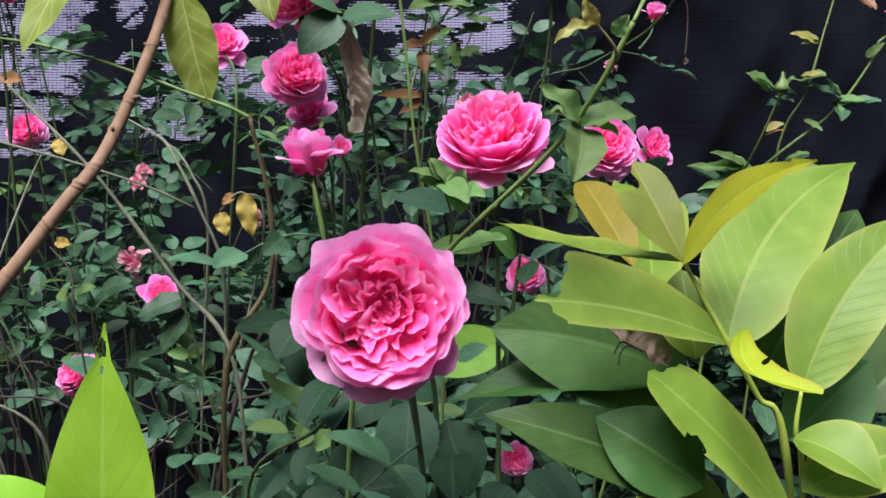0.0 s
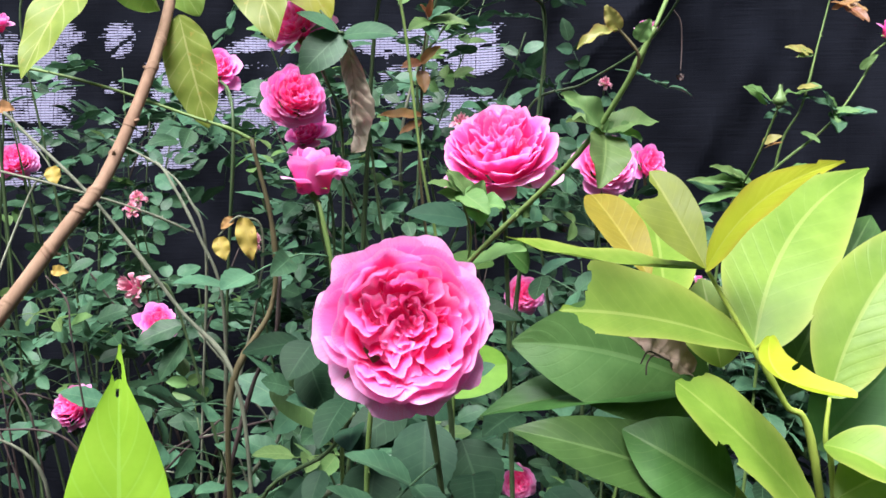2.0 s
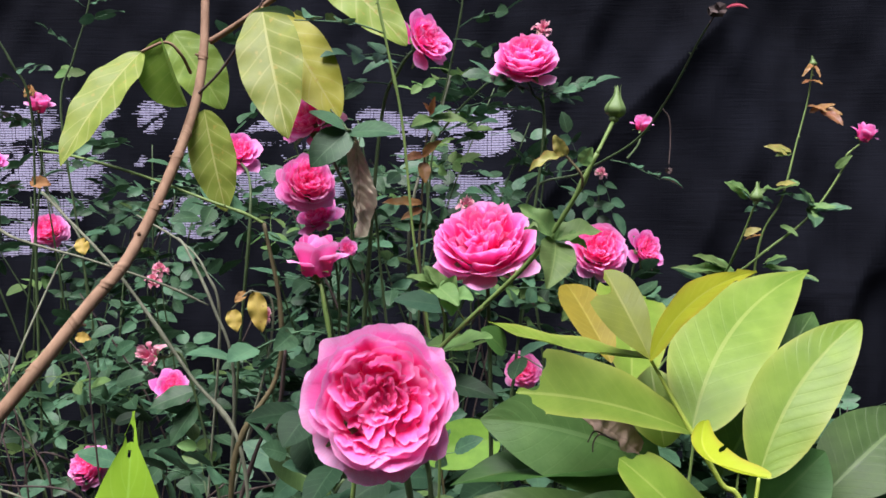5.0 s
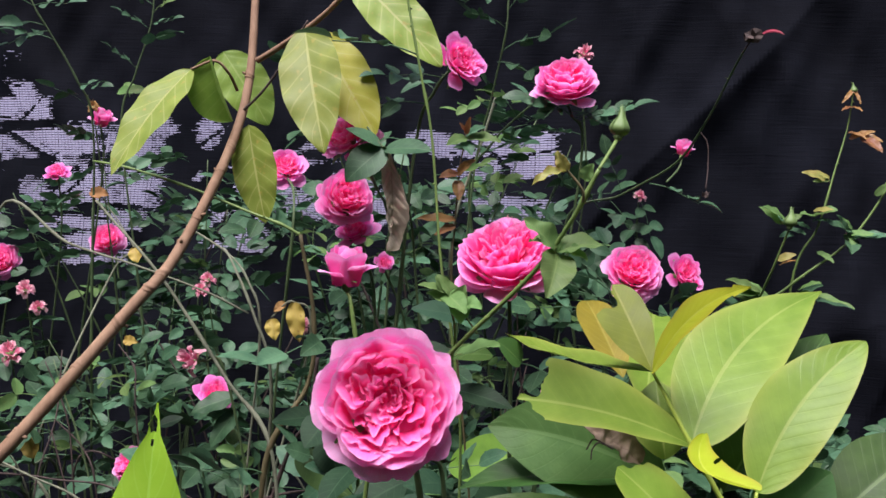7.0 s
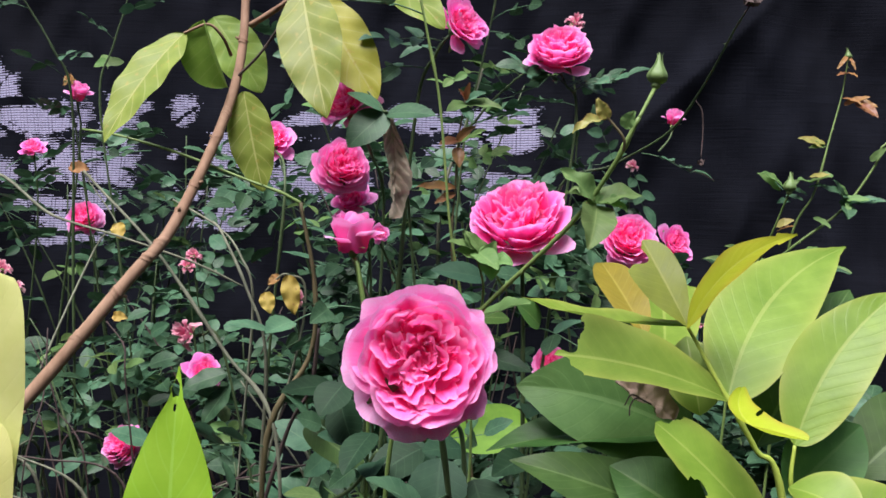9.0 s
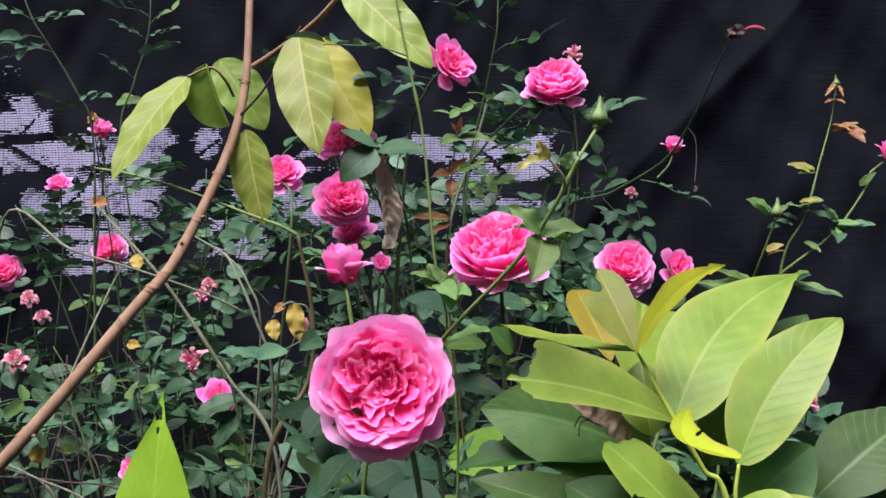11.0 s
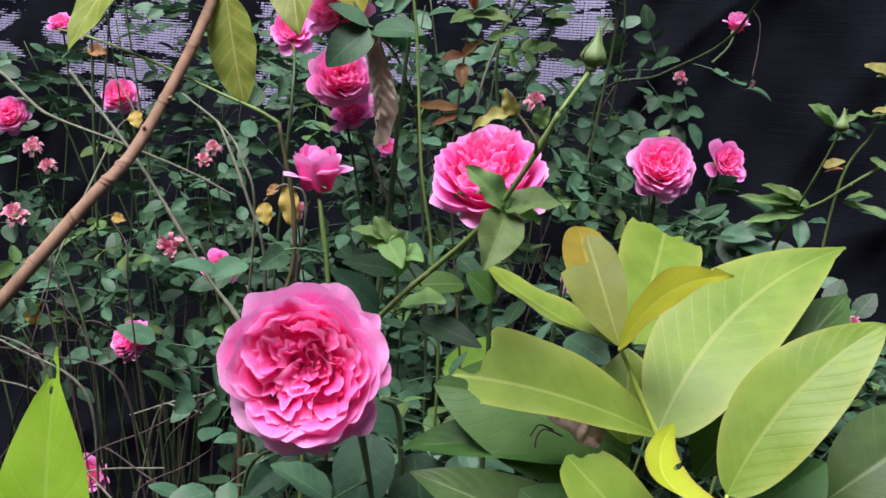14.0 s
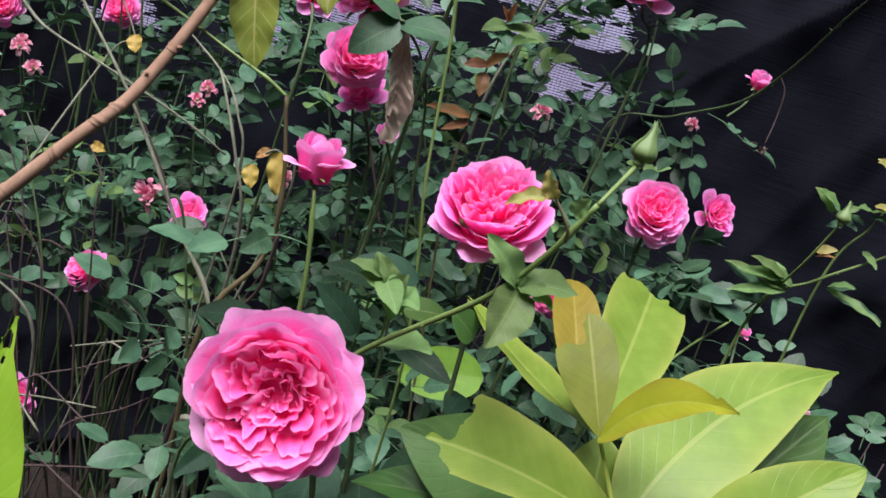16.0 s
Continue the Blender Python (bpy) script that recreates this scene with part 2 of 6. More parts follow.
def cloth_mat():
    mat, nt, bsdf = node_kit("black shade cloth", 0.88, 0.04)
    n1, n2 = noise_of(nt, 3.0, 4.0), noise_of(nt, 1.0, 4.0, "Object", 0.6, (8, 1, 220))
    f = calc(nt, "ADD", calc(nt, "MULTIPLY", n1, 0.6), calc(nt, "MULTIPLY", n2, 0.4))
    nt.links.new(ramp(nt, f, [(0.3, (0.0020, 0.0024, 0.0034)), (0.7, (0.0082, 0.0098, 0.0142))]), bsdf.inputs["Base Color"])
    bump(nt, bsdf, n2, 0.4, 0.003)
    return mat


def wall_mat():
    mat, nt, bsdf = node_kit("pale render", 0.9, 0.2)
    n1, n2 = noise_of(nt, 2.5, 4.0), noise_of(nt, 60.0, 3.0)
    nt.links.new(ramp(nt, n1, [(0.3, (0.25, 0.25, 0.35)), (0.7, (0.37, 0.37, 0.50))]), bsdf.inputs["Base Color"])
    bump(nt, bsdf, n2, 0.3, 0.004)
    return mat


M_SOIL, M_CLOTH, M_WALL = soil_mat(), cloth_mat(), wall_mat()


# ---- building kit ----
def link(name, mesh, material, parent=None, label="", m=None):
    if not mesh.materials:
        mesh.materials.append(material)
    ob = new(name, mesh)
    if m is not None:
        ob.matrix_world = m
    if parent:
        ob.parent = parent
    if label:
        ob["label"] = label
    return ob


def to_mesh(name, verts, faces, uvs=None, smooth=True):
    me = bpy.data.meshes.new(name)
    me.from_pydata([tuple(v) for v in verts], [], faces)
    if uvs is not None:
        layer = me.uv_layers.new(name="UVMap")
        flat = [c for f in faces for i in f for c in uvs[i]]
        layer.data.foreach_set("uv", flat)
    if smooth:
        me.polygons.foreach_set("use_smooth", [True] * len(me.polygons))
    return me


def spline(points, per=8):
    """Catmull-Rom through the points."""
    pts = [Vector(p) for p in points]
    if len(pts) == 2:
        return [pts[0].lerp(pts[1], i / per) for i in range(per + 1)]
    ext = [2 * pts[0] - pts[1], *pts, 2 * pts[-1] - pts[-2]]
    out = []
    for a, b, c, d in zip(ext, ext[1:], ext[2:], ext[3:]):
        for i in range(per):
            s = i / per
            out.append(0.5 * (2 * b + (c - a) * s + (2 * a - 5 * b + 4 * c - d) * s * s + (3 * b - a - 3 * c + d) * s ** 3))
    return out + [pts[-1]]


def tube_data(points, r0, r1, sides=7, per=8, wobble=0.06, nodes=0, thorns=0, seed=0, node_size=0.3):
    """A tapering stem with swollen nodes and hooked thorns."""
    rng = random.Random(seed)
    line = spline(points, per)
    n = len(line)
    verts, faces = [], []
    up = Vector((0.31, 0.2, 0.93)).normalized()
    side = None
    marks = [rng.uniform(0.02, 0.98) for _ in range(nodes)] if nodes else []
    for i, p in enumerate(line):
        t = (line[min(i + 1, n - 1)] - line[max(i - 1, 0)]).normalized()
        side = (t.cross(up) if side is None else side - t * side.dot(t)).normalized()
        other = t.cross(side)
        f = i / (n - 1)
        r = (r0 + (r1 - r0) * f) * (1 + wobble * rng.uniform(-1, 1))
        r *= 1 + node_size * sum(math.exp(-((f - q) * n * 0.8) ** 2) for q in marks)
        for k in range(sides):
            a = 2 * math.pi * k / sides
            verts.append(p + side * (r * math.cos(a)) + other * (r * math.sin(a)))
    for i in range(n - 1):
        for k in range(sides):
            a, b = i * sides + k, i * sides + (k + 1) % sides
            faces.append((a, b, b + sides, a + sides))
    faces.append(tuple(range(sides))[::-1])
    faces.append(tuple(range((n - 1) * sides, n * sides)))
    for _ in range(thorns):
        i = rng.randrange(1, n - 2)
        t = (line[i + 1] - line[i]).normalized()
        d = t.orthogonal().normalized()
        d.rotate(Matrix.Rotation(rng.uniform(0, 6.283), 3, t))
        r = r0 + (r1 - r0) * i / n
        w = t.cross(d)
        size = max(0.003, r * 1.8)
        b = len(verts)
        q = line[i] + d * r * 0.8
        verts += [q + t * size * 0.5, q - t * size * 0.5, q + w * size * 0.16, q - w * size * 0.16, q + d * size * 1.15 - t * size * 0.45]
        faces += [(b, b + 2, b + 4), (b + 2, b + 1, b + 4), (b + 1, b + 3, b + 4), (b + 3, b, b + 4)]
    return verts, faces


def tube(name, points, r0, r1, material, parent, label="", **kw):
    v, f = tube_data(points, r0, r1, **kw)
    return link(name, to_mesh(name, v, f), material, parent, label)


def blade_data(length, width, arch=0.0, fold=0.0, wave=0.0, shape=(0.75, 0.9), waves=2.5, phase=0.0, bites=(), n=12, m=4, serrate=0.0, curl=0.0, twist=0.0, quilt=0.0, veins=12, tail=0.0, bend=0.0, crumple=0.0, halves=(1.0, 1.0)):
    """A leaf blade from the origin along +y, its face to +z. shape: how blunt base and tip are. bites: (u, v, radius) eaten from it,
    u from -1 to 1 across, v along. curl rolls the edges up; bend bows the blade sideways; halves: the share of its width that each half has."""
    verts, uvs, faces = [], [], []
    top = max((s / 100) ** shape[0] * (1 - s / 100) ** shape[1] for s in range(1, 100))
    for i in range(n + 1):
        v = i / n
        main = min(1.0, v / (1 - tail))
        half = 0.5 * width * main ** shape[0] * (1 - main) ** shape[1] / top + 0.0006
        if tail:
            half = max(half, 0.0030 * (1 - v) / tail) if v > 1 - 1.6 * tail else half
        if serrate and 0 < i < n:
            half *= 1 + serrate * (1 if i % 2 else -1)
        for j in range(-m, m + 1):
            s = j / m
            x = s * half * (halves[0] if s < 0 else halves[1])
            z = arch * length * 4 * v * (1 - v) + fold * abs(x) + wave * length * abs(s) ** 1.5 * math.sin(waves * 6.283 * v + phase + (1.3 if s > 0 else 0))
            if quilt and abs(s) > 0.02:
                z += quilt * length * (abs(math.sin(3.14159 * veins * (v - 0.21 * abs(s)))) - 0.5) * min(1.0, 4 * abs(s)) * (1 - 0.6 * abs(s))
            if crumple:
                z += crumple * length * (noise.noise(Vector((x * 60 + phase, v * 9, 1.0))) + 0.5 * noise.noise(Vector((x * 150, v * 24 + 2.0 * s, 6.0))))
            if curl:
                a = s * curl
                x, z = half * math.sin(a) / max(abs(curl), 0.01), z + half * (1 - math.cos(a)) / max(abs(curl), 0.01)
            if twist:
                a = twist * v
                x, z = x * math.cos(a) - z * math.sin(a), x * math.sin(a) + z * math.cos(a)
            verts.append([x + bend * length * 4 * v * (1 - v), v * length, z])
            uvs.append((0.5 + 0.5 * s, v))
    row = 2 * m + 1
    gone = set()
    for bu, bv, br in bites:
        for k, (uu, vv) in enumerate(uvs):
            half = 0.5 * width * max((vv ** shape[0]) * max(1 - vv, 0) ** shape[1] / top, 0.02)
            dx, dy = (uu - 0.5) * 2 * half - bu * width * 0.5, (vv - bv) * length
            d = math.hypot(dx, dy)
            ragged = br * (1 + 0.16 * math.sin(5 * math.atan2(dy, dx) + 40 * bv))
            if d < ragged:
                gone.add(k)
                verts[k][0] += dx / max(d, 1e-6) * (ragged - d)
                verts[k][1] += dy / max(d, 1e-6) * (ragged - d)
    for i in range(n):
        for j in range(row - 1):
            q = (i * row + j, i * row + j + 1, (i + 1) * row + j + 1, (i + 1) * row + j)
            if sum(k in gone for k in q) < (3 if i < n - 1 else 2):
                faces.append(q)
    return verts, uvs, faces


def placed(base, tip, face):
    """The pose of a blade that runs from base to tip, its upper side towards face."""
    b, y = Vector(base), Vector(tip) - Vector(base)
    length = y.length
    y.normalize()
    z = Vector(face)
    z = (z - y * z.dot(y)).normalized()
    x = y.cross(z)
    m = Matrix((x, y, z)).transposed().to_4x4()
    m.translation = b
    return m, length


def leaf(parent, base, tip, width, face, material, label="", name="leaf", fine=False, **kw):
    """One leaf between two places, with a short stalk that runs back from its base."""
    m, length = placed(base, tip, face)
    if fine:
        kw.setdefault("n", 54)
        kw.setdefault("m", 10)
        kw.setdefault("quilt", 0.0035)
        kw.setdefault("wave", 0.006)
        kw.setdefault("veins", 7 if material in (M_SAPLING, M_SAPLING_GOLD, M_SAPLING_GREEN) else 12)
    v, u, f = blade_data(length, width, **kw)
    return link(name, to_mesh(name, v, f, u), material, parent, label, m)


def compound_data(rng, size=1.0, pairs=2, droop=0.3):
    """A rose leaf: a thin stalk with two pairs of toothed leaflets and one at its end."""
    verts, uvs, faces = [], [], []
    length = 0.075 * size
    stalk = [(0, length * s, -droop * length * s * s + 0.002 * math.sin(5 * s)) for s in (0, 0.33, 0.66, 1.0)]
    tv, tf = tube_data(stalk, 0.0008 * size, 0.0005 * size, sides=4, per=2, wobble=0)
    verts += [list(p) for p in tv]
    uvs += [(0.5, 0.02)] * len(tv)
    faces += tf
    spots = [(1.0, 0)] + [(f, s) for f in ((0.42, 0.8) if pairs == 2 else (0.55,)) for s in (-1, 1)]
    for f, s in spots:
        ll = size * rng.uniform(0.030, 0.040) * (1.15 if s == 0 else 0.92)
        ww = ll * rng.uniform(0.50, 0.66)
        v, u, q = blade_data(ll, ww, arch=rng.uniform(-0.02, 0.10), fold=rng.uniform(0.05, 0.35), wave=rng.uniform(0, 0.015), shape=(0.62, 0.88), n=10, m=2, serrate=0.04, phase=rng.uniform(0, 6))
        mm = pose(0, length * f, -droop * length * f * f, rng.uniform(-25, 10) - 15 * droop, rng.uniform(-25, 25) + s * 12, -s * rng.uniform(55, 78) + rng.uniform(-8, 8))
        b = len(verts)
        verts += [list(mm @ Vector(p)) for p in v]
        uvs += u
        faces += [tuple(k + b for k in g) for g in q]
    return verts, uvs, faces


rng_leaf = random.Random(11)
SPRAYS = []
for k in range(10):
    v, u, f = compound_data(rng_leaf, 1.0, 2 if k < 7 else 1, rng_leaf.uniform(0.1, 0.5))
    SPRAYS.append(to_mesh("rose_leaf", v, f, u))
    SPRAYS[-1].materials.append(M_ROSE_LEAF)
YOUNG = []
for k in range(4):
    v, u, f = compound_data(rng_leaf, 0.8, 2 if k < 2 else 1, rng_leaf.uniform(0.2, 0.6))
    YOUNG.append(to_mesh("young_rose_leaf", v, f, u))
    YOUNG[-1].materials.append(M_ROSE_YOUNG)
RED = []
for k in range(3):
    v, u, f = compound_data(rng_leaf, 0.6, 1, 0.5)
    RED.append(to_mesh("red_rose_leaf", v, f, u))
    RED[-1].materials.append(M_ROSE_RED)


def spray(parent, at, way, size=1.0, kind=None, roll=None, rng=R):
    """A compound leaf at a place, pointing along way, its face up."""
    way = Vector(way).normalized()
    face = Vector((rng.uniform(-0.4, 0.4), rng.uniform(-0.9, 0.1), 1.0))
    m, _ = placed(at, Vector(at) + way, face)
    ob = link("leaf", rng.choice(kind or SPRAYS), M_ROSE_LEAF, parent, "", m @ Matrix.Scale(size, 4))
    return ob


# ---- blooms ----
def petal_data(rng, rim, high, half, base=0.05, reflex=0.0, ruffle=0.03, fold=0.0, notch=0.0, nu=8, nv=7, cup=1.0, floor=-0.35):
    """One petal of a bloom of radius 1 that faces +z, standing at angle 0: an uneven, slightly pointed outline and a creased blade."""
    verts, uvs, faces = [], [], []
    s0, drop, key = rng.uniform(-0.5, 0.5), rng.uniform(0.08, 0.2), rng.uniform(0, 90)
    for i in range(nv + 1):
        v0 = i / nv
        for j in range(nu + 1):
            s = 2 * j / nu - 1
            jag = noise.noise(Vector((s * 4.0, key, 0.0))) * 0.05 + noise.noise(Vector((s * 9.0, key, 5.0))) * 0.025
            v = v0 * (1 - drop * abs(s - s0) ** 1.8 - notch * math.exp(-((s - s0) * 5) ** 2) + jag - 0.15 * abs(s) ** 5)
            v = min(1.08, max(0.0, v))
            rr = base + (rim - base) * (v ** (0.75 / cup))
            hh = floor + (high - floor) * v ** (1.25 * cup)
            if v > 0.72:
                k = ((v - 0.72) / 0.28) ** 2
                hh -= reflex * k
                rr += 0.3 * reflex * k
            a = s * half * (0.45 + 0.55 * math.sin(min(1.0, v0 * 1.25) * 1.5708))
            wrinkle = noise.noise(Vector((s * 2.2 + key, v0 * 1.3, 1.0))) + 0.45 * noise.noise(Vector((s * 6.0 + key, v0 * 2.0, 3.0)))
            r2 = rr * (1 + ruffle * 1.5 * v * v * wrinkle) - fold * (1 - abs(s)) * v * rim
            h2 = hh + ruffle * 1.6 * v * v * noise.noise(Vector((s * 3.0, key, 9.0)))
            r2 *= 1 - 0.06 * abs(s) ** 4 * v
            verts.append((r2 * math.cos(a), r2 * math.sin(a), h2))
            uvs.append((j / nu, v0))
    for i in range(nv):
        for j in range(nu):
            a = i * (nu + 1) + j
            faces.append((a, a + 1, a + nu + 2, a + nu + 1))
    return verts, uvs, faces


def sheet_petal(rng, rim, high, deep, half, lean=0.8, roll=0.0, wave=0.02, folds=3.0, point=0.0, drop=0.12, nu=14, nv=9):
    """A petal of a bloom of radius 1 that faces +z: a thin sheet that rises from its narrow foot to a rim at radius rim and height high.
    deep: how far down its foot is; lean: the foot's radius as a share of the rim's; roll: how far the rim turns outwards; wave, folds: creases that grow
    towards the rim; point: how far the middle of the rim runs out to a tip."""
    verts, uvs, faces = [], [], []
    key, s0 = rng.uniform(0, 90), rng.uniform(-0.35, 0.35)
    ph = [rng.uniform(0, 6.283) for _ in range(3)]
    amp = [rng.uniform(0.5, 1.0), rng.uniform(0.2, 0.6), rng.uniform(0.1, 0.35)]
    for i in range(nv + 1):
        v0 = i / nv
        for j in range(nu + 1):
            s = 2 * j / nu - 1
            edge = 1 - drop * abs(s - 0.6 * s0) ** 2.4 - 0.22 * abs(s) ** 7 + 0.035 * noise.noise(Vector((s * 3.0, key, 0.0))) + 0.018 * noise.noise(Vector((s * 9.0, key, 4.0)))
            v = v0 * edge
            r = rim * lean + (rim - rim * lean) * v ** 1.15
            z = high - deep * max(0.0, 1 - v) ** 0.9
            k = max(0.0, (v - 0.62) / 0.38) ** 2
            r += roll * k
            z -= 0.75 * roll * k
            r += point * math.exp(-((s - s0) * 3.2) ** 2) * v ** 6
            crease = sum(a * (2 * abs(((s * folds * m + p) / 6.283) % 1.0 - 0.5) * 2 - 1) for a, m, p in zip(amp, (1.6, 3.1, 5.3), ph))
            soft = noise.noise(Vector((s * 1.7 + key, v0 * 1.5, 2.0)))
            g = v0 ** 1.6
            r += wave * g * (0.62 * crease + 0.8 * soft)
            z += wave * g * (0.7 * noise.noise(Vector((s * 2.4, key, 7.0))) + 0.25 * crease)
            a = s * half * (0.42 + 0.58 * math.sin(min(1.0, 0.12 + v0 * 1.1) * 1.5708))
            a += 0.10 * wave * g * noise.noise(Vector((s * 5.0, key, 3.0))) / max(rim, 0.1)
            verts.append((r * math.cos(a), r * math.sin(a), z))
            uvs.append((j / nu, v0))
    for i in range(nv):
        for j in range(nu):
            a = i * (nu + 1) + j
            faces.append((a, a + 1, a + nu + 2, a + nu + 1))
    return verts, uvs, faces


def ring_petals(rng, out, rings, fine, tint):
    """Rings of (count, rim, high, deep, half angle, lean, roll, wave, folds) round the middle of a bloom."""
    for count, rim, high, deep, half, lean, roll, wave, folds in rings:
        start = rng.uniform(0, 6.283)
        for k in range(count):
            v, u, f = sheet_petal(rng, rim * rng.uniform(0.94, 1.05), high + rng.uniform(-0.035, 0.035), deep * rng.uniform(0.9, 1.1), half * rng.uniform(0.8, 1.2), lean, roll * rng.uniform(0.5, 1.5),
                                  wave * rng.uniform(0.7, 1.3), folds, drop=rng.uniform(0.10, 0.30), nu=max(6, int(12 * fine)), nv=max(5, int(7 * fine)))
            m = Matrix.Rotation(start + 6.283 * k / count + rng.uniform(-0.2, 0.2), 4, "Z") @ Matrix.Rotation(radians(rng.uniform(-5, 5)), 4, "Y")
            out.append((to_mesh("petal", v, f, u), m, tint))


def heart_petals(rng, out, rings, fine, tint):
    """The crowded heart: short creased petals that stand on edge, each turned a little out of its ring.
    Rings of (count, away from the middle, petal radius, high, deep, half angle, wave)."""
    for count, away, rim, high, deep, half, wave in rings:
        start = rng.uniform(0, 6.283)
        for k in range(count):
            th = start + 6.283 * k / count + rng.uniform(-0.25, 0.25)
            rr = rim * rng.uniform(0.75, 1.25)
            v, u, f = sheet_petal(rng, rr, high + rng.uniform(-0.05, 0.04), deep * rng.uniform(0.8, 1.15), half * rng.uniform(0.75, 1.2), rng.uniform(0.55, 0.85), rng.uniform(-0.01, 0.05), wave * rng.uniform(0.6, 1.4), rng.uniform(2.0, 3.4),
                                  drop=rng.uniform(0.1, 0.35), nu=max(6, int(11 * fine)), nv=max(4, int(6 * fine)))
            d = away * rng.uniform(0.9, 1.1) - rr
            m = Matrix.Rotation(th, 4, "Z") @ Matrix.Translation((d, 0, 0)) @ Matrix.Translation((rr, 0, 0)) @ Matrix.Rotation(rng.gauss(0, 0.38), 4, "Z") @ Matrix.Translation((-rr, 0, 0)) @ Matrix.Rotation(radians(rng.uniform(-10, 10)), 4, "Y")
            out.append((to_mesh("petal", v, f, u), m, tint))


def guard_petals(rng, out, guards, fine, tint):
    """The outermost petals, one by one: (degrees round the bloom, rim, high, half angle, roll, point)."""
    for turn, rim, high, half, roll, point in guards:
        v, u, f = sheet_petal(rng, rim, high, 0.30, half, 0.22, roll, 0.055, 1.7, point, rng.uniform(0.10, 0.22), int(16 * fine), int(10 * fine))
        out.append((to_mesh("petal", v, f, u), Matrix.Rotation(radians(turn), 4, "Z"), tint))


def hero_bloom():
    """The full-blown front rose: broken outer petals, a cup of overlapping shells and a quartered heart with a dark middle."""
    rng, out = random.Random(14), []
    guard_petals(rng, out, [(131, 0.92, -0.06, 0.47, 0.02, 0.09), (70, 0.95, -0.02, 0.56, 0.03, 0.03), (35, 0.92, -0.05, 0.46, 0.0, 0.08), (6, 0.91, -0.02, 0.46, 0.02, 0.03), (-37, 0.92, -0.05, 0.50, 0.02, 0.07),
                            (-70, 0.94, -0.05, 0.50, 0.05, 0.03), (-104, 0.96, -0.07, 0.50, 0.05, 0.05), (-135, 0.94, -0.04, 0.50, 0.04, 0.03), (178, 0.98, -0.04, 0.56, 0.05, 0.0), (104, 0.88, -0.02, 0.46, 0.02, 0.04)], 1.4, "pale")
    ring_petals(rng, out, [(5, 0.875, 0.13, 0.40, 0.74, 0.50, 0.045, 0.05, 1.6), (6, 0.835, 0.25, 0.44, 0.62, 0.60, 0.035, 0.05, 1.8), (6, 0.775, 0.33, 0.44, 0.58, 0.68, 0.03, 0.055, 2.0)], 1.5, "pale")
    ring_petals(rng, out, [(7, 0.715, 0.36, 0.42, 0.52, 0.76, 0.03, 0.06, 2.2), (7, 0.65, 0.355, 0.38, 0.48, 0.82, 0.03, 0.065, 2.4)], 1.5, "heart")
    ring_petals(rng, out, [(5, 0.50, 0.04, 0.16, 0.95, 0.02, 0.0, 0.05, 1.5), (5, 0.30, 0.02, 0.10, 0.95, 0.02, 0.0, 0.04, 1.5)], 1.0, "heart")
    heart_petals(rng, out, [(7, 0.585, 0.44, 0.285, 0.32, 0.66, 0.075), (7, 0.525, 0.36, 0.275, 0.30, 0.72, 0.085), (7, 0.46, 0.32, 0.26, 0.29, 0.74, 0.085), (7, 0.39, 0.27, 0.24, 0.27, 0.80, 0.08), (6, 0.32, 0.23, 0.215, 0.26, 0.86, 0.075),
                            (6, 0.25, 0.19, 0.19, 0.25, 0.92, 0.065), (5, 0.18, 0.14, 0.165, 0.23, 1.0, 0.05), (4, 0.11, 0.09, 0.14, 0.20, 1.0, 0.035)], 1.6, "heart")
    return out


def dome_bloom(seed, fine, hang=0.0):
    """A heaped rose: spreading outer petals, a deep cup and a rounded crowd of petal rims."""
    rng, out = random.Random(seed), []
    guard_petals(rng, out, [(k * 60 + rng.uniform(-14, 14), rng.uniform(0.86, 0.98), -0.10 - hang + rng.uniform(-0.08, 0.06), rng.uniform(0.46, 0.64), rng.uniform(0.02, 0.12), rng.choice((0.0, 0.04, 0.10))) for k in range(6)], 0.8 * fine, "pale")
    ring_petals(rng, out, [(6, 0.89, 0.12, 0.46, 0.66, 0.45, 0.07, 0.06, 1.6), (6, 0.86, 0.26, 0.54, 0.64, 0.56, 0.05, 0.06, 1.8), (7, 0.79, 0.38, 0.56, 0.56, 0.66, 0.04, 0.065, 2.0), (8, 0.69, 0.46, 0.50, 0.50, 0.74, 0.03, 0.07, 2.2)], fine, "pale")
    ring_petals(rng, out, [(5, 0.56, 0.20, 0.30, 0.95, 0.02, 0.0, 0.05, 1.5), (4, 0.36, 0.24, 0.30, 1.1, 0.02, 0.0, 0.04, 1.5)], 0.7 * fine, "heart")
    heart_petals(rng, out, [(8, 0.58, 0.38, 0.50, 0.40, 0.64, 0.09), (8, 0.48, 0.33, 0.56, 0.40, 0.68, 0.09), (7, 0.38, 0.27, 0.59, 0.38, 0.74, 0.085), (6, 0.28, 0.21, 0.58, 0.34, 0.82, 0.075), (5, 0.17, 0.14, 0.54, 0.30, 0.9, 0.055)], 0.9 * fine, "heart")
    return out


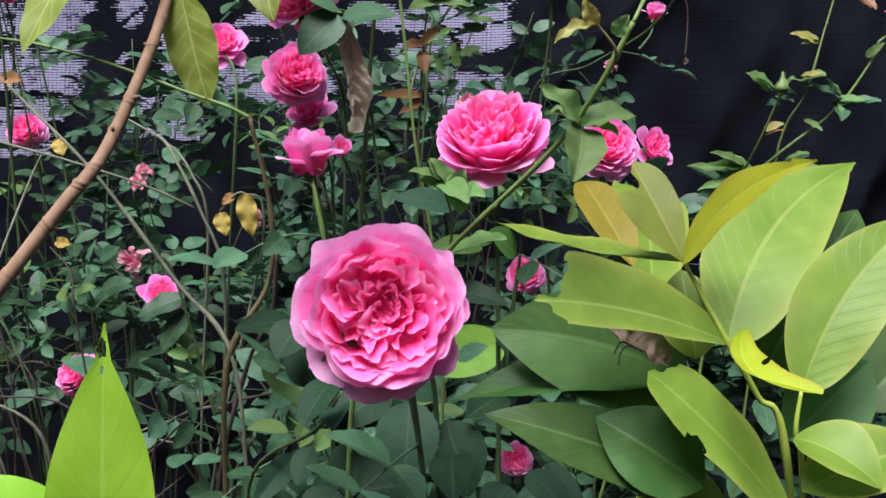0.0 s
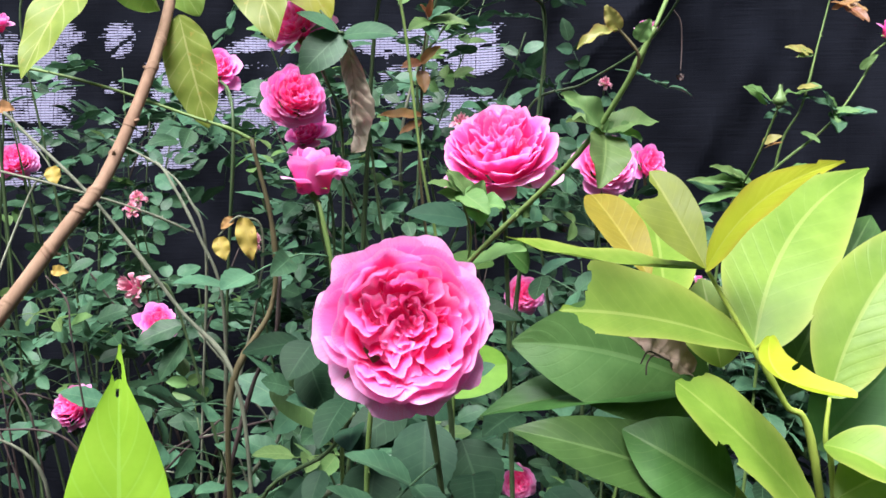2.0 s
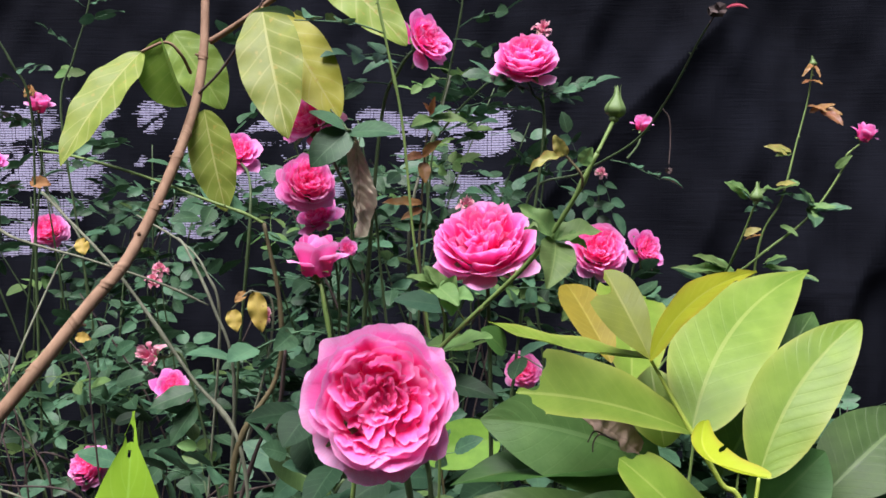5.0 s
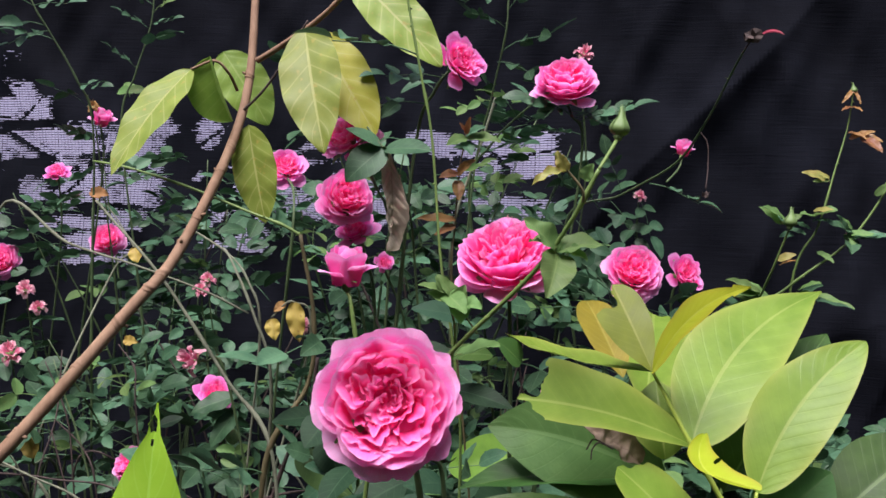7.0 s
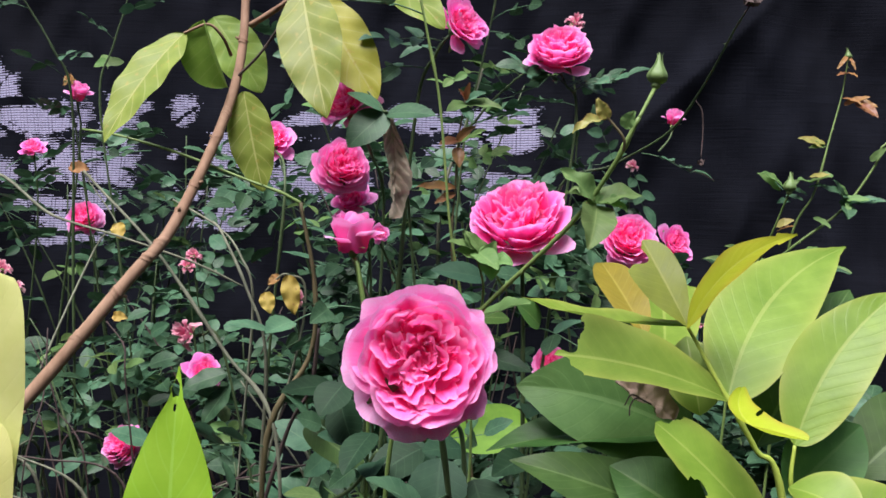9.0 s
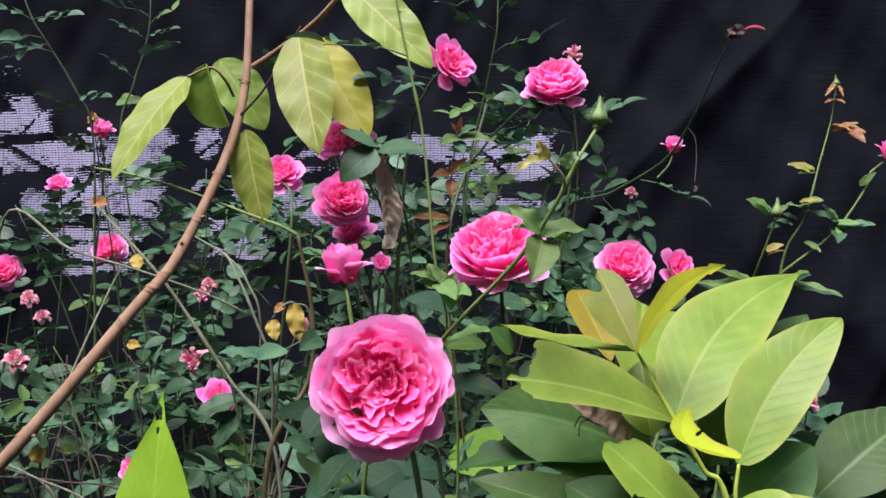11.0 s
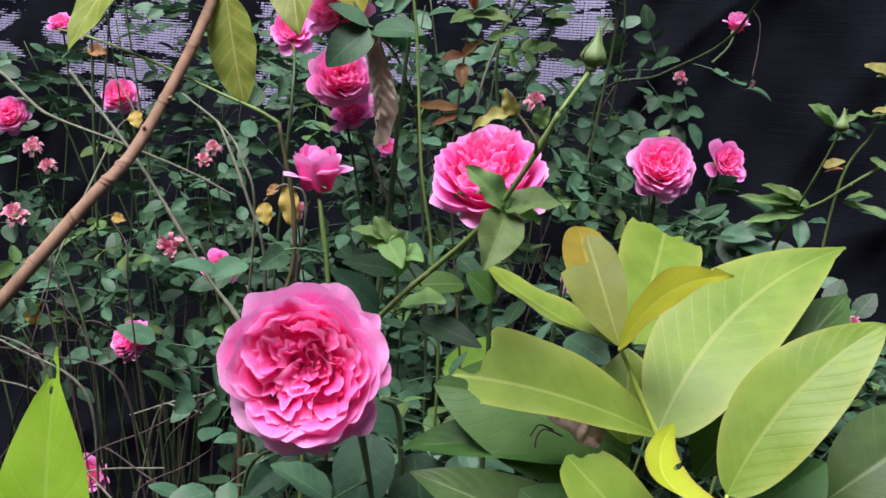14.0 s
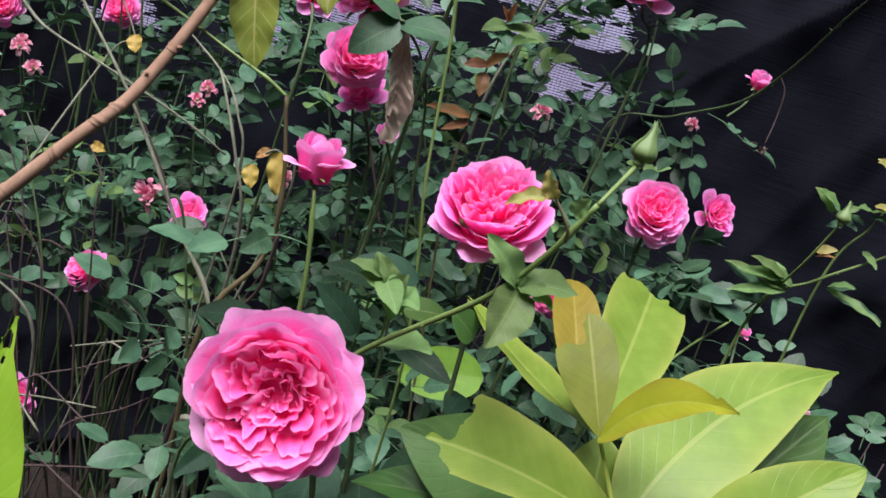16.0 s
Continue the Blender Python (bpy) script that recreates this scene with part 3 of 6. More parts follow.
def loose_bloom(seed, fine):
    """A looser, smaller rose with fewer petals."""
    rng, out = random.Random(seed), []
    guard_petals(rng, out, [(k * 72 + rng.uniform(-16, 16), rng.uniform(0.88, 1.05), rng.uniform(-0.1, 0.1), rng.uniform(0.45, 0.62), rng.uniform(0.02, 0.16), rng.choice((0.0, 0.08, 0.14))) for k in range(5)], 0.7 * fine, "pale")
    ring_petals(rng, out, [(5, 0.80, 0.30, 0.52, 0.66, 0.45, 0.10, 0.07, 1.8), (6, 0.68, 0.40, 0.50, 0.60, 0.58, 0.06, 0.08, 2.0)], fine, "pale")
    ring_petals(rng, out, [(5, 0.56, 0.16, 0.34, 0.95, 0.02, 0.0, 0.05, 1.5), (4, 0.34, 0.18, 0.30, 1.1, 0.02, 0.0, 0.04, 1.5)], 0.7 * fine, "heart")
    heart_petals(rng, out, [(7, 0.54, 0.36, 0.44, 0.36, 0.62, 0.09), (7, 0.40, 0.28, 0.46, 0.32, 0.70, 0.09), (6, 0.26, 0.20, 0.45, 0.28, 0.78, 0.07), (4, 0.14, 0.12, 0.42, 0.22, 0.9, 0.05)], 0.9 * fine, "heart")
    return out


def half_open_bloom(seed, fine):
    """A half-open rose: an egg of wrapped petals, with a few outer ones peeling away."""
    rng, out = random.Random(seed), []
    for turn, rim, high, roll, point in ((8, 1.0, 0.46, 0.24, 0.06), (172, 1.0, 0.54, 0.26, 0.08), (262, 0.92, 0.62, 0.10, 0.05), (95, 0.88, 0.62, 0.10, 0.05)):
        v, u, f = sheet_petal(rng, rim, high, high + 0.30, 0.66, 0.30, roll, 0.05, 1.4, point, 0.16, int(14 * fine), int(10 * fine))
        out.append((to_mesh("petal", v, f, u), Matrix.Rotation(radians(turn), 4, "Z"), "pale"))
    ring_petals(rng, out, [(4, 0.86, 0.86, 1.15, 0.90, 0.55, 0.06, 0.05, 1.3), (4, 0.74, 1.02, 1.20, 0.95, 0.72, 0.0, 0.045, 1.3), (3, 0.60, 1.10, 1.1, 1.1, 0.95, -0.06, 0.04, 1.3), (3, 0.40, 1.10, 0.9, 1.1, 1.1, -0.05, 0.04, 1.3)], fine, "pale")
    return out


def whorl_bloom(seed, rings, fine=1.0):
    """Plain rings of petals: (count, rim, high, half angle, reflex, ruffle, fold)."""
    rng, out = random.Random(seed), []
    for count, rim, high, half, reflex, ruffle, fold in rings:
        start = rng.uniform(0, 6.283)
        for k in range(count):
            v, u, f = petal_data(rng, rim * rng.uniform(0.88, 1.07), high + rng.uniform(-0.07, 0.06), half * rng.uniform(0.8, 1.25), reflex=reflex * rng.uniform(0.4, 1.5), ruffle=ruffle,
                                 fold=fold * rng.uniform(0, 1.3), notch=rng.choice((0, 0, 0.05, 0.10)), nu=int(8 * fine), nv=int(7 * fine), base=0.05 if rim > 0.4 else 0.0, floor=-0.35 if rim > 0.7 else 0.08)
            m = Matrix.Rotation(start + 6.283 * k / count + rng.uniform(-0.22, 0.22), 4, "Z") @ Matrix.Rotation(radians(rng.uniform(-7, 7)), 4, "Y")
            out.append((to_mesh("petal", v, f, u), m, "pale"))
    return out


WILT = [(5, 1.0, 0.0, 0.5, 0.5, 0.3, 0.1), (5, 0.8, 0.5, 0.55, 0.3, 0.3, 0.1), (5, 0.5, 0.75, 0.7, 0.1, 0.3, 0.15), (4, 0.25, 0.8, 0.9, 0.0, 0.3, 0.1)]
KINDS = {"full": hero_bloom(), "broad": dome_bloom(23, 1.4, 0.06), "full_b": dome_bloom(5, 0.9), "open": loose_bloom(8, 0.8), "cup": half_open_bloom(9, 1.2), "wilt": whorl_bloom(6, WILT), "dry": whorl_bloom(6, WILT)}
TINT = {"full": (M_PETAL, M_PETAL_HEART), "broad": (M_PETAL, M_PETAL_HEART), "full_b": (M_PETAL, M_PETAL_HEART), "open": (M_PETAL_DEEP, M_PETAL_HEART), "cup": (M_PETAL, M_PETAL), "wilt": (M_PETAL_OLD, M_PETAL_OLD), "dry": (M_RUSTY, M_RUSTY)}
for kind, petals in KINDS.items():
    for mesh, _, tint in petals:
        mesh.materials.append(TINT[kind][tint == "heart"])


def calyx_data(radius, rng, closed=False):
    """The green hip under a bloom, with five pointed sepals."""
    verts, faces = [], []
    prof = [(0.0, -0.62), (0.10, -0.60), (0.17, -0.50), (0.19, -0.40), (0.14, -0.30), (0.20, -0.22), (0.05, -0.18)]
    sides = 9
    for r, z in prof:
        for k in range(sides):
            a = 6.283 * k / sides
            verts.append((r * radius * math.cos(a), r * radius * math.sin(a), z * radius))
    for i in range(len(prof) - 1):
        for k in range(sides):
            a, b = i * sides + k, i * sides + (k + 1) % sides
            faces.append((a, b, b + sides, a + sides))
    for k in range(5):
        a = 6.283 * k / 5 + rng.uniform(-0.2, 0.2)
        v, u, f = blade_data(0.75 * radius, 0.2 * radius, shape=(0.4, 0.9), n=6, m=1, arch=0.1)
        lift = rng.uniform(70, 84) if closed else rng.uniform(-20, 25)
        m = Matrix.Rotation(a, 4, "Z") @ Matrix.Translation((0.14 * radius, 0, -0.3 * radius)) @ Matrix.Rotation(-1.5708, 4, "Z") @ Matrix.Rotation(radians(lift), 4, "X")
        b = len(verts)
        verts += [tuple(m @ Vector(p)) for p in v]
        faces += [tuple(i + b for i in q) for q in f]
    return verts, faces


# roughly where the camera moves; foliage is cleared towards it
CAMERA_SIDE = Vector((0.05, 0.0, 1.23))
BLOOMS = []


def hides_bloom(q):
    """Whether a leaf here would hide a bloom from the camera, or stand just above it towards the sun: such leaves are
    left out to fit the view.
    """
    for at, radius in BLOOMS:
        for way in (CAMERA_SIDE - at, Vector((-0.04, -0.11, 0.30))):
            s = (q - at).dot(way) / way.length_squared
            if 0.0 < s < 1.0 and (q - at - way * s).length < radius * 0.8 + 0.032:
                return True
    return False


def bloom(parent, at, face, radius, kind, label, seed=0, spin=None):
    """A bloom: its hip is the part, and each petal sits on it."""
    rng = random.Random(seed)
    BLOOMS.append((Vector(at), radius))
    z = Vector(face).normalized()
    m = z.to_track_quat("Z", "Y").to_matrix().to_4x4()
    m = Matrix.Translation(at) @ m @ Matrix.Rotation(rng.uniform(0, 6.283) if spin is None else spin, 4, "Z")
    v, f = calyx_data(radius, rng)
    hip = link("bloom", to_mesh("bloom", v, f), M_SEPAL, parent, label, m)
    for mesh, turn, _ in KINDS[kind]:
        p = link("petal", mesh, M_PETAL, None)
        p.parent = hip
        p.matrix_basis = Matrix.Scale(radius, 4) @ turn
    return hip


def thing(name, at, label, category, group=""):
    ob = new(name)
    ob.empty_display_size = 0.05
    ob.location = at
    bpy.context.view_layer.update()
    return tagged(ob, label, category, group)


def adopt(ob):
    """Keeps the parts of a thing where they were built, though its Empty stands at its base."""
    inv = Matrix.Translation(ob.location).inverted()
    for c in ob.children:
        c.matrix_parent_inverse = inv
    return ob


def rose_cane(points, r0, r1, label, bloom_at=None, face=(0, -1, 0.3), radius=0.03, kind="full_b", bloom_label="", leaves=(), cane=None, seed=0, thorns=6, leaf_kind=None, spin=None):
    """A flowering cane from the ground up: stem, leaves and a bloom at its end."""
    if bloom_at is not None:
        f = Vector(face).normalized()
        points = [*points, tuple(Vector(bloom_at) - f * radius * 0.58)]
    points = rooted(points)
    root = points[0]
    ob = thing("rose_cane", root, label, "rose", "flowering rose canes")
    pts = list(points)
    tube("stem", pts, r0, r1, cane or M_CANE, ob, thorns=thorns, seed=seed, nodes=4)
    if bloom_at is not None:
        bloom(ob, bloom_at, face, radius, kind, bloom_label, seed, spin)
    rng = random.Random(seed + 100)
    line = spline(pts, 10)
    for frac, size in leaves:
        k = min(int(frac * (len(line) - 1)), len(line) - 2)
        a = rng.uniform(0, 6.283)
        spray(ob, line[k], (math.cos(a), 0.6 * math.sin(a) - 0.3, rng.uniform(-0.1, 0.5)), size, leaf_kind, rng=rng)
    return adopt(ob)


def rooted(points):
    """Carries a cane from its lowest seen place down to the soil, so that it leans on the way as it does above."""
    a, b = Vector(points[0]), Vector(points[1])
    lean = (b - a) / max((b - a).length, 0.001)
    dx = max(-0.5, min(0.5, lean.x / max(abs(lean.z), 0.4)))
    rng = random.Random(int(abs(a.x) * 9000 + a.z * 7000))
    root = Vector((a.x - dx * 0.18 + rng.uniform(-0.06, 0.06) * (4.0 if a.y > 0.8 else 1.0), a.y + rng.uniform(0.05, 0.16), 0.0))
    return [tuple(root), tuple(root.lerp(a, 0.45) + Vector((dx * 0.03, 0.02, 0))), tuple(root.lerp(a, 0.8) + Vector((dx * 0.02, 0.01, 0)))] + list(points)


# ---- ground, cloth and the stand-in wall behind it ----
def ground():
    n = 60
    verts, faces = [], []
    step = [math.copysign(abs(k / 30) ** 4 * 400, k) if abs(k) > 6 else k * 0.107 for k in range(-30, 31)]
    for y in step:
        for x in step:
            near = max(0.0, 1 - max(abs(x), abs(y - 1)) / 6)
            verts.append((x, y + 0.5, 0.03 * near * noise.noise(Vector((x * 3, y * 3, 0)))))
    for i in range(60):
        for j in range(60):
            a = i * 61 + j
            faces.append((a, a + 1, a + 62, a + 61))
    return tagged(link("ground", to_mesh("ground", verts, faces), M_SOIL), "dark bare soil under the rose bushes", "ground", kind="structure")


ground()
CLOTH_Y = 1.98


def weave_gap(x, z):
    """How open the weave is cut here, to imitate brightness seen through the cloth: over 0 the light shows between its
    threads.
    """
    n = noise.noise(Vector((x * 6.0 + z * 4.0, z * 14.0, 3.0))) * 0.5 + noise.noise(Vector((x * 16.0, z * 24.0, 7.0))) * 0.25
    def block(x0, x1, z0, z1):
        return min(x - x0, x1 - x, (z - z0) * 2.0, (z1 - z) * 2.0) * 26.0
    # strands left closed across the patches, shaped to imitate dark branch shadows
    shadow_strand = min(abs(noise.noise(Vector((x * 2.6 + z * 1.5, z * 6.5, 21.0)))), abs(noise.noise(Vector((x * 4.0 - z * 3.0, z * 5.0, 33.0)))) * 1.3)
    fine = noise.noise(Vector((x * 110.0, z * 70.0, 13.0)))
    return min(0.42, max(block(*b) for b in OPENINGS), -max(block(*b) for b in CLOSED), (shadow_strand - 0.035) * 12.0) + n * 1.7 + fine * 0.40


# blocks of open weave, placed to fit the view: x from, to, z from, to
OPENINGS = [
    (-1.270, -1.085, 1.352, 1.509),
    (-1.170, -1.111, 1.513, 1.603),
    (-1.271, -1.193, 1.511, 1.559),
    (-1.179, -1.156, 1.603, 1.673),
    (-1.126, -1.105, 1.417, 1.523),
    (-1.098, -1.050, 1.455, 1.514),
    (-1.052, -0.787, 1.305, 1.508),
    (-0.790, -0.756, 1.473, 1.505),
    (-0.698, -0.652, 1.440, 1.524),
    (-0.704, -0.685, 1.386, 1.419),
    (-1.108, -0.825, 1.241, 1.299),
    (-1.038, -0.857, 1.158, 1.236),
    (-0.610, -0.539, 1.343, 1.433),
    (-0.694, -0.529, 1.206, 1.307),
    (-0.986, -0.843, 1.159, 1.210),
    (-0.880, -0.771, 1.445, 1.530),
    (-0.707, -0.649, 1.491, 1.530),
    (-0.712, -0.679, 1.367, 1.407),
    (-0.510, -0.440, 1.288, 1.422),
    (-0.213, -0.026, 1.446, 1.511),
    (-0.077, 0.172, 1.396, 1.510),
    (-0.097, 0.038, 1.295, 1.363),
    (0.013, 0.102, 1.279, 1.337),
    (-0.338, -0.234, 1.280, 1.397),
    (-1.288, -1.053, 1.456, 1.564),
    (-0.453, -0.298, 1.412, 1.498),
    (-0.471, -0.348, 1.280, 1.410),
    (-0.057, 0.155, 1.295, 1.353),
    (-1.292, -1.073, 1.283, 1.445),
]


# bands of closed weave across them
CLOSED = [(-1.329, -1.020, 1.488, 1.509), (-1.325, -1.147, 1.376, 1.408), (-1.094, -0.956, 1.276, 1.296), (-1.041, -0.944, 1.415, 1.429), (-1.188, -1.147, 1.603, 1.673)]


def shade_cloth():
    """Woven cloth, row by row: closed bands, and thin threads with gaps where bright patches are cut."""
    dx, dz = 0.0045, 0.0058
    x0, x1, z0, z1 = -2.6, 2.6, 0.02, 2.5
    nx, nz = int((x1 - x0) / dx), int((z1 - z0) / dz)
    verts, faces = [], []
    crease = lambda s: 0.032 * math.exp(-abs(s * 14) ** 1.4)
    fold = lambda x, z: CLOTH_Y - crease(x - 0.45 - 0.75 * (z - 1.5) + 0.05 * math.sin(6 * z)) - crease((x - 1.0) * 1.3 - 0.5 * (z - 1.2)) * 0.8 - crease((x - 0.8) + 0.35 * (z - 1.3)) * 0.6 - crease(x - 0.62 + 0.9 * (z - 1.25) ** 2 - 0.3 * (z - 1.2)) * 0.5 - crease((x - 0.30) - 0.5 * (z - 1.6)) * 0.4 - crease((x - 1.15) + 0.12 * (z - 1.3)) * 0.5 - crease((z - 1.02) * 0.9 - 0.35 * (x - 0.7)) * 0.5 + 0.020 * math.sin(3.1 * x + 1.3 * z) + 0.05 * noise.noise(Vector((x * 1.6, z * 0.7, 1.0))) + 0.022 * noise.noise(Vector((x * 6 + z * 5.0, z * 2.0, 5.0))) + 0.010 * noise.noise(Vector((x * 13 - z * 7.0, z * 3.0, 8.0))) + 0.006 * noise.noise(Vector((x * 22, z * 2.5, 11.0)))
    for i in range(nz):
        za = z0 + i * dz
        run = None
        shift = 0.010 * noise.noise(Vector((i * 0.35, 4.0, 0.0))) + 0.003 * math.sin(i * 2.4)
        for j in range(nx + 1):
            x = x0 + j * dx
            near = -1.7 < x < 0.5 and 1.0 < za < 1.95
            is_open = near and weave_gap(x + shift, za) > 0.0 and noise.noise(Vector((x * 9.0, i * 1.7, 2.0))) > -0.55
            state = "end" if j == nx else is_open
            if run is None:
                run = (state, x)
            elif state != run[0] or j % 2 == 0:
                s, xa = run
                h = dz * (min(0.9, max(0.24, 0.85 - 1.7 * weave_gap((xa + x) / 2 + shift, za))) if s else 1.0)
                b = len(verts)
                ya, yb = fold(xa, za), fold(x, za)
                verts += [(xa, ya, za), (x, yb, za), (x, fold(x, za + h), za + h), (xa, fold(xa, za + h), za + h)]
                faces.append((b, b + 1, b + 2, b + 3))
                if s:
                    k = xa
                    while k < x:
                        b = len(verts)
                        w = 0.0003 + 0.0005 * abs(math.sin(k * 91.0))
                        verts += [(k, fold(k, za) + 0.001, za), (k + w, fold(k, za) + 0.001, za), (k + w, fold(k, za) + 0.001, za + dz), (k, fold(k, za) + 0.001, za + dz)]
                        faces.append((b, b + 1, b + 2, b + 3))
                        k += 0.0078 + 0.0022 * math.sin(k * 57.0)
                run = (state, x)
    me = to_mesh("shade_cloth", verts, faces)
    return tagged(link("backdrop_cloth", me, M_CLOTH), "black woven shade cloth, gaps cut for the bright patches seen through it", "fence", kind="structure")


shade_cloth()


# added pale backdrop: stands in for whatever is bright beyond the cloth
def back_wall():
    bm = bmesh.new()
    bmesh.ops.create_cube(bm, size=1, matrix=Matrix.Translation((0, 3.6, 1.3)) @ Matrix.Diagonal((9, 0.2, 2.6, 1)))
    bmesh.ops.bevel(bm, geom=bm.edges[:], offset=0.02, segments=2, affect="EDGES")
    me = bpy.data.meshes.new("wall")
    bm.to_mesh(me)
    return tagged(link("wall_north", me, M_WALL), "pale wall standing in for the brightness beyond the shade cloth", "wall", kind="structure")


back_wall()


def light_blocking_walls():
    """Unseen walls added round the plot and the path, to block light from low angles."""
    mat, nt, bsdf = node_kit("blocker grey", 0.9, 0.2)
    n1, n2 = noise_of(nt, 1.5, 5.0), noise_of(nt, 40.0, 3.0)
    nt.links.new(ramp(nt, n1, [(0.3, (0.10, 0.11, 0.09)), (0.7, (0.22, 0.22, 0.19))]), bsdf.inputs["Base Color"])
    bump(nt, bsdf, n2, 0.4, 0.006)
    # tallest behind the camera, where most of the low light is cut off
    for name, x, y, sx, sy, high in (("blocker_south", 0, -2.4, 7.0, 0.2, 4.2), ("blocker_west", -3.4, 0.6, 0.2, 5.8, 3.2), ("blocker_east", 3.4, 0.6, 0.2, 5.8, 3.2)):
        bm = bmesh.new()
        bmesh.ops.create_cube(bm, size=1, matrix=Matrix.Translation((x, y, high / 2)) @ Matrix.Diagonal((sx, sy, high, 1)))
        bmesh.ops.bevel(bm, geom=bm.edges[:], offset=0.015, segments=2, affect="EDGES")
        me = bpy.data.meshes.new(name)
        bm.to_mesh(me)
        tagged(link(name, me, mat), "unseen grey wall added to block low light", "wall", kind="structure")


light_blocking_walls()


# ---- roses, each on its cane ----
rose_cane([(0.012, 0.55, 0.95), (0.0, 0.51, 1.08)], 0.0025, 0.0018, "thorny green rose cane with a large full pink bloom", (-0.0083, 0.4292, 1.1309), (0.11, -0.95, 0.20), 0.0450, "full",
          "full-blown quartered pink rose with paler petal rims", [(0.45, 1.2), (0.6, 1.3), (0.7, 1.2)], seed=1, spin=0.0)
BUD = (0.1200, 0.4255, 1.2915)
cb = rose_cane([(-0.0327, 0.5200, 1.0599), (-0.0064, 0.5000, 1.1097), (0.0243, 0.4700, 1.1547), (0.0728, 0.4300, 1.2077), (0.0934, 0.4150, 1.2385), (0.1074, 0.4080, 1.2673)],
               0.0019, 0.0012, "arching green rose cane with a closed green bud", seed=2, thorns=10, cane=M_CANE_YOUNG)


def green_bud(parent, at, face, radius):
    """A closed bud wrapped in green sepals."""
    verts, faces = [], []
    prof = [(0.0, -1.15), (0.32, -1.08), (0.50, -0.88), (0.52, -0.72), (0.44, -0.56), (0.84, -0.25), (1.0, 0.12), (0.92, 0.5), (0.70, 0.95), (0.44, 1.4), (0.28, 1.85), (0.17, 2.3), (0.09, 2.7), (0.03, 2.95)]
    sides = 15
    for i, (r, z) in enumerate(prof):
        for k in range(sides):
            a = 6.283 * k / sides
            rr = r * radius * (1 + 0.05 * math.cos(5 * a))
            verts.append((rr * math.cos(a) + 0.05 * radius * max(z, 0) ** 2, rr * math.sin(a), z * radius))
    for i in range(len(prof) - 1):
        for k in range(sides):
            a, b = i * sides + k, i * sides + (k + 1) % sides
            faces.append((a, b, b + sides, a + sides))
    for k in range(5):
        b = len(verts)
        rows = prof[4:]
        for i, (r, z) in enumerate(rows):
            f = i / (len(rows) - 1)
            out = r * 1.09 + 0.04 + (0.42 if k % 3 == 0 else 0.12) * f ** 4
            for d in (-1, 0, 1):
                a = 6.283 * k / 5 + d * (0.60 * (1 - f) ** 0.7 + 0.05)
                rr = out * radius * (1.0 + 0.05 * (d == 0))
                verts.append((rr * math.cos(a) + 0.05 * radius * max(z, 0) ** 2, rr * math.sin(a), z * radius))
        for i in range(len(rows) - 1):
            for d in range(2):
                q = b + 3 * i + d
                faces.append((q, q + 1, q + 4, q + 3))
    m = Matrix.Translation(at) @ Vector(face).normalized().to_track_quat("Z", "Y").to_matrix().to_4x4()
    return link("bud", to_mesh("bud", verts, faces), M_SEPAL, parent, "closed green rosebud", m)


def more(ob, *made):
    inv = Matrix.Translation(ob.location).inverted()
    for c in made:
        c.matrix_parent_inverse = inv


more(cb, tube("neck", [(0.1074, 0.4080, 1.2673), tuple(Vector(BUD) - Vector((0.001, 0, 0.0052)))], 0.0009, 0.0012, M_CANE_YOUNG, cb), green_bud(cb, BUD, (0.15, 0.05, 1), 0.0052))


def leaflet(ob, t_base, t_tip, width, face=(0, -0.6, 0.8), mat=None, **kw):
    kw.setdefault("shape", (0.6, 0.95))
    kw.setdefault("serrate", 0.02)
    kw.setdefault("arch", 0.04)
    kw.setdefault("fold", 0.35)
    kw.setdefault("wave", 0.02)
    kw.setdefault("quilt", 0.008)
    kw.setdefault("veins", 6)
    kw.setdefault("n", 20)
    l = leaf(ob, t_base, t_tip, width, face, mat or M_ROSE_YOUNG, **kw)
    more(ob, l)
    return l


leaflet(cb, (0.0864, 0.4200, 1.2206), (0.0664, 0.4200, 1.2392), 0.012, (0.3, -0.8, 0.5), fold=0.7, wave=0.06, waves=2.2, arch=0.1, serrate=0.018, n=44)
leaflet(cb, (0.0864, 0.4200, 1.2206), (0.1125, 0.4200, 1.2253), 0.015, (0, -0.6, 0.8), fold=0.4, wave=0.04, waves=2.0, arch=0.12, serrate=0.018, n=44)
leaflet(cb, (0.0874, 0.4200, 1.2200), (0.0809, 0.4000, 1.1958), 0.020, (0.2, -1, 0.2), fold=0.5, wave=0.03, arch=0.08, serrate=0.018, n=44)
leaflet(cb, (0.0864, 0.4200, 1.2209), (0.0709, 0.4300, 1.2266), 0.011, (0, -0.4, 1), fold=0.7, wave=0.06, arch=0.12, serrate=0.018, n=44)
leaflet(cb, (0.0864, 0.4200, 1.2209), (0.1035, 0.4150, 1.2167), 0.009, (0, -0.6, 0.9), fold=0.7, wave=0.05, arch=0.1, serrate=0.018, n=44)
leaflet(cb, (0.0894, 0.4020, 1.2656), (0.0709, 0.4000, 1.2569), 0.0065, (-0.2, -0.7, 0.7), M_ROSE_BRONZE, curl=0.6, serrate=0.03, wave=0.05, arch=0.1)
leaflet(cb, (0.0900, 0.4020, 1.2653), (0.0835, 0.4000, 1.2757), 0.0065, (-0.4, -0.8, 0.2), M_ROSE_BRONZE, curl=0.5, serrate=0.03, wave=0.07, arch=0.08)
leaflet(cb, (0.0990, 0.4050, 1.2612), (0.1034, 0.4000, 1.2695), 0.007, (0.1, -0.8, 0.4), curl=0.5, serrate=0.03, wave=0.05)
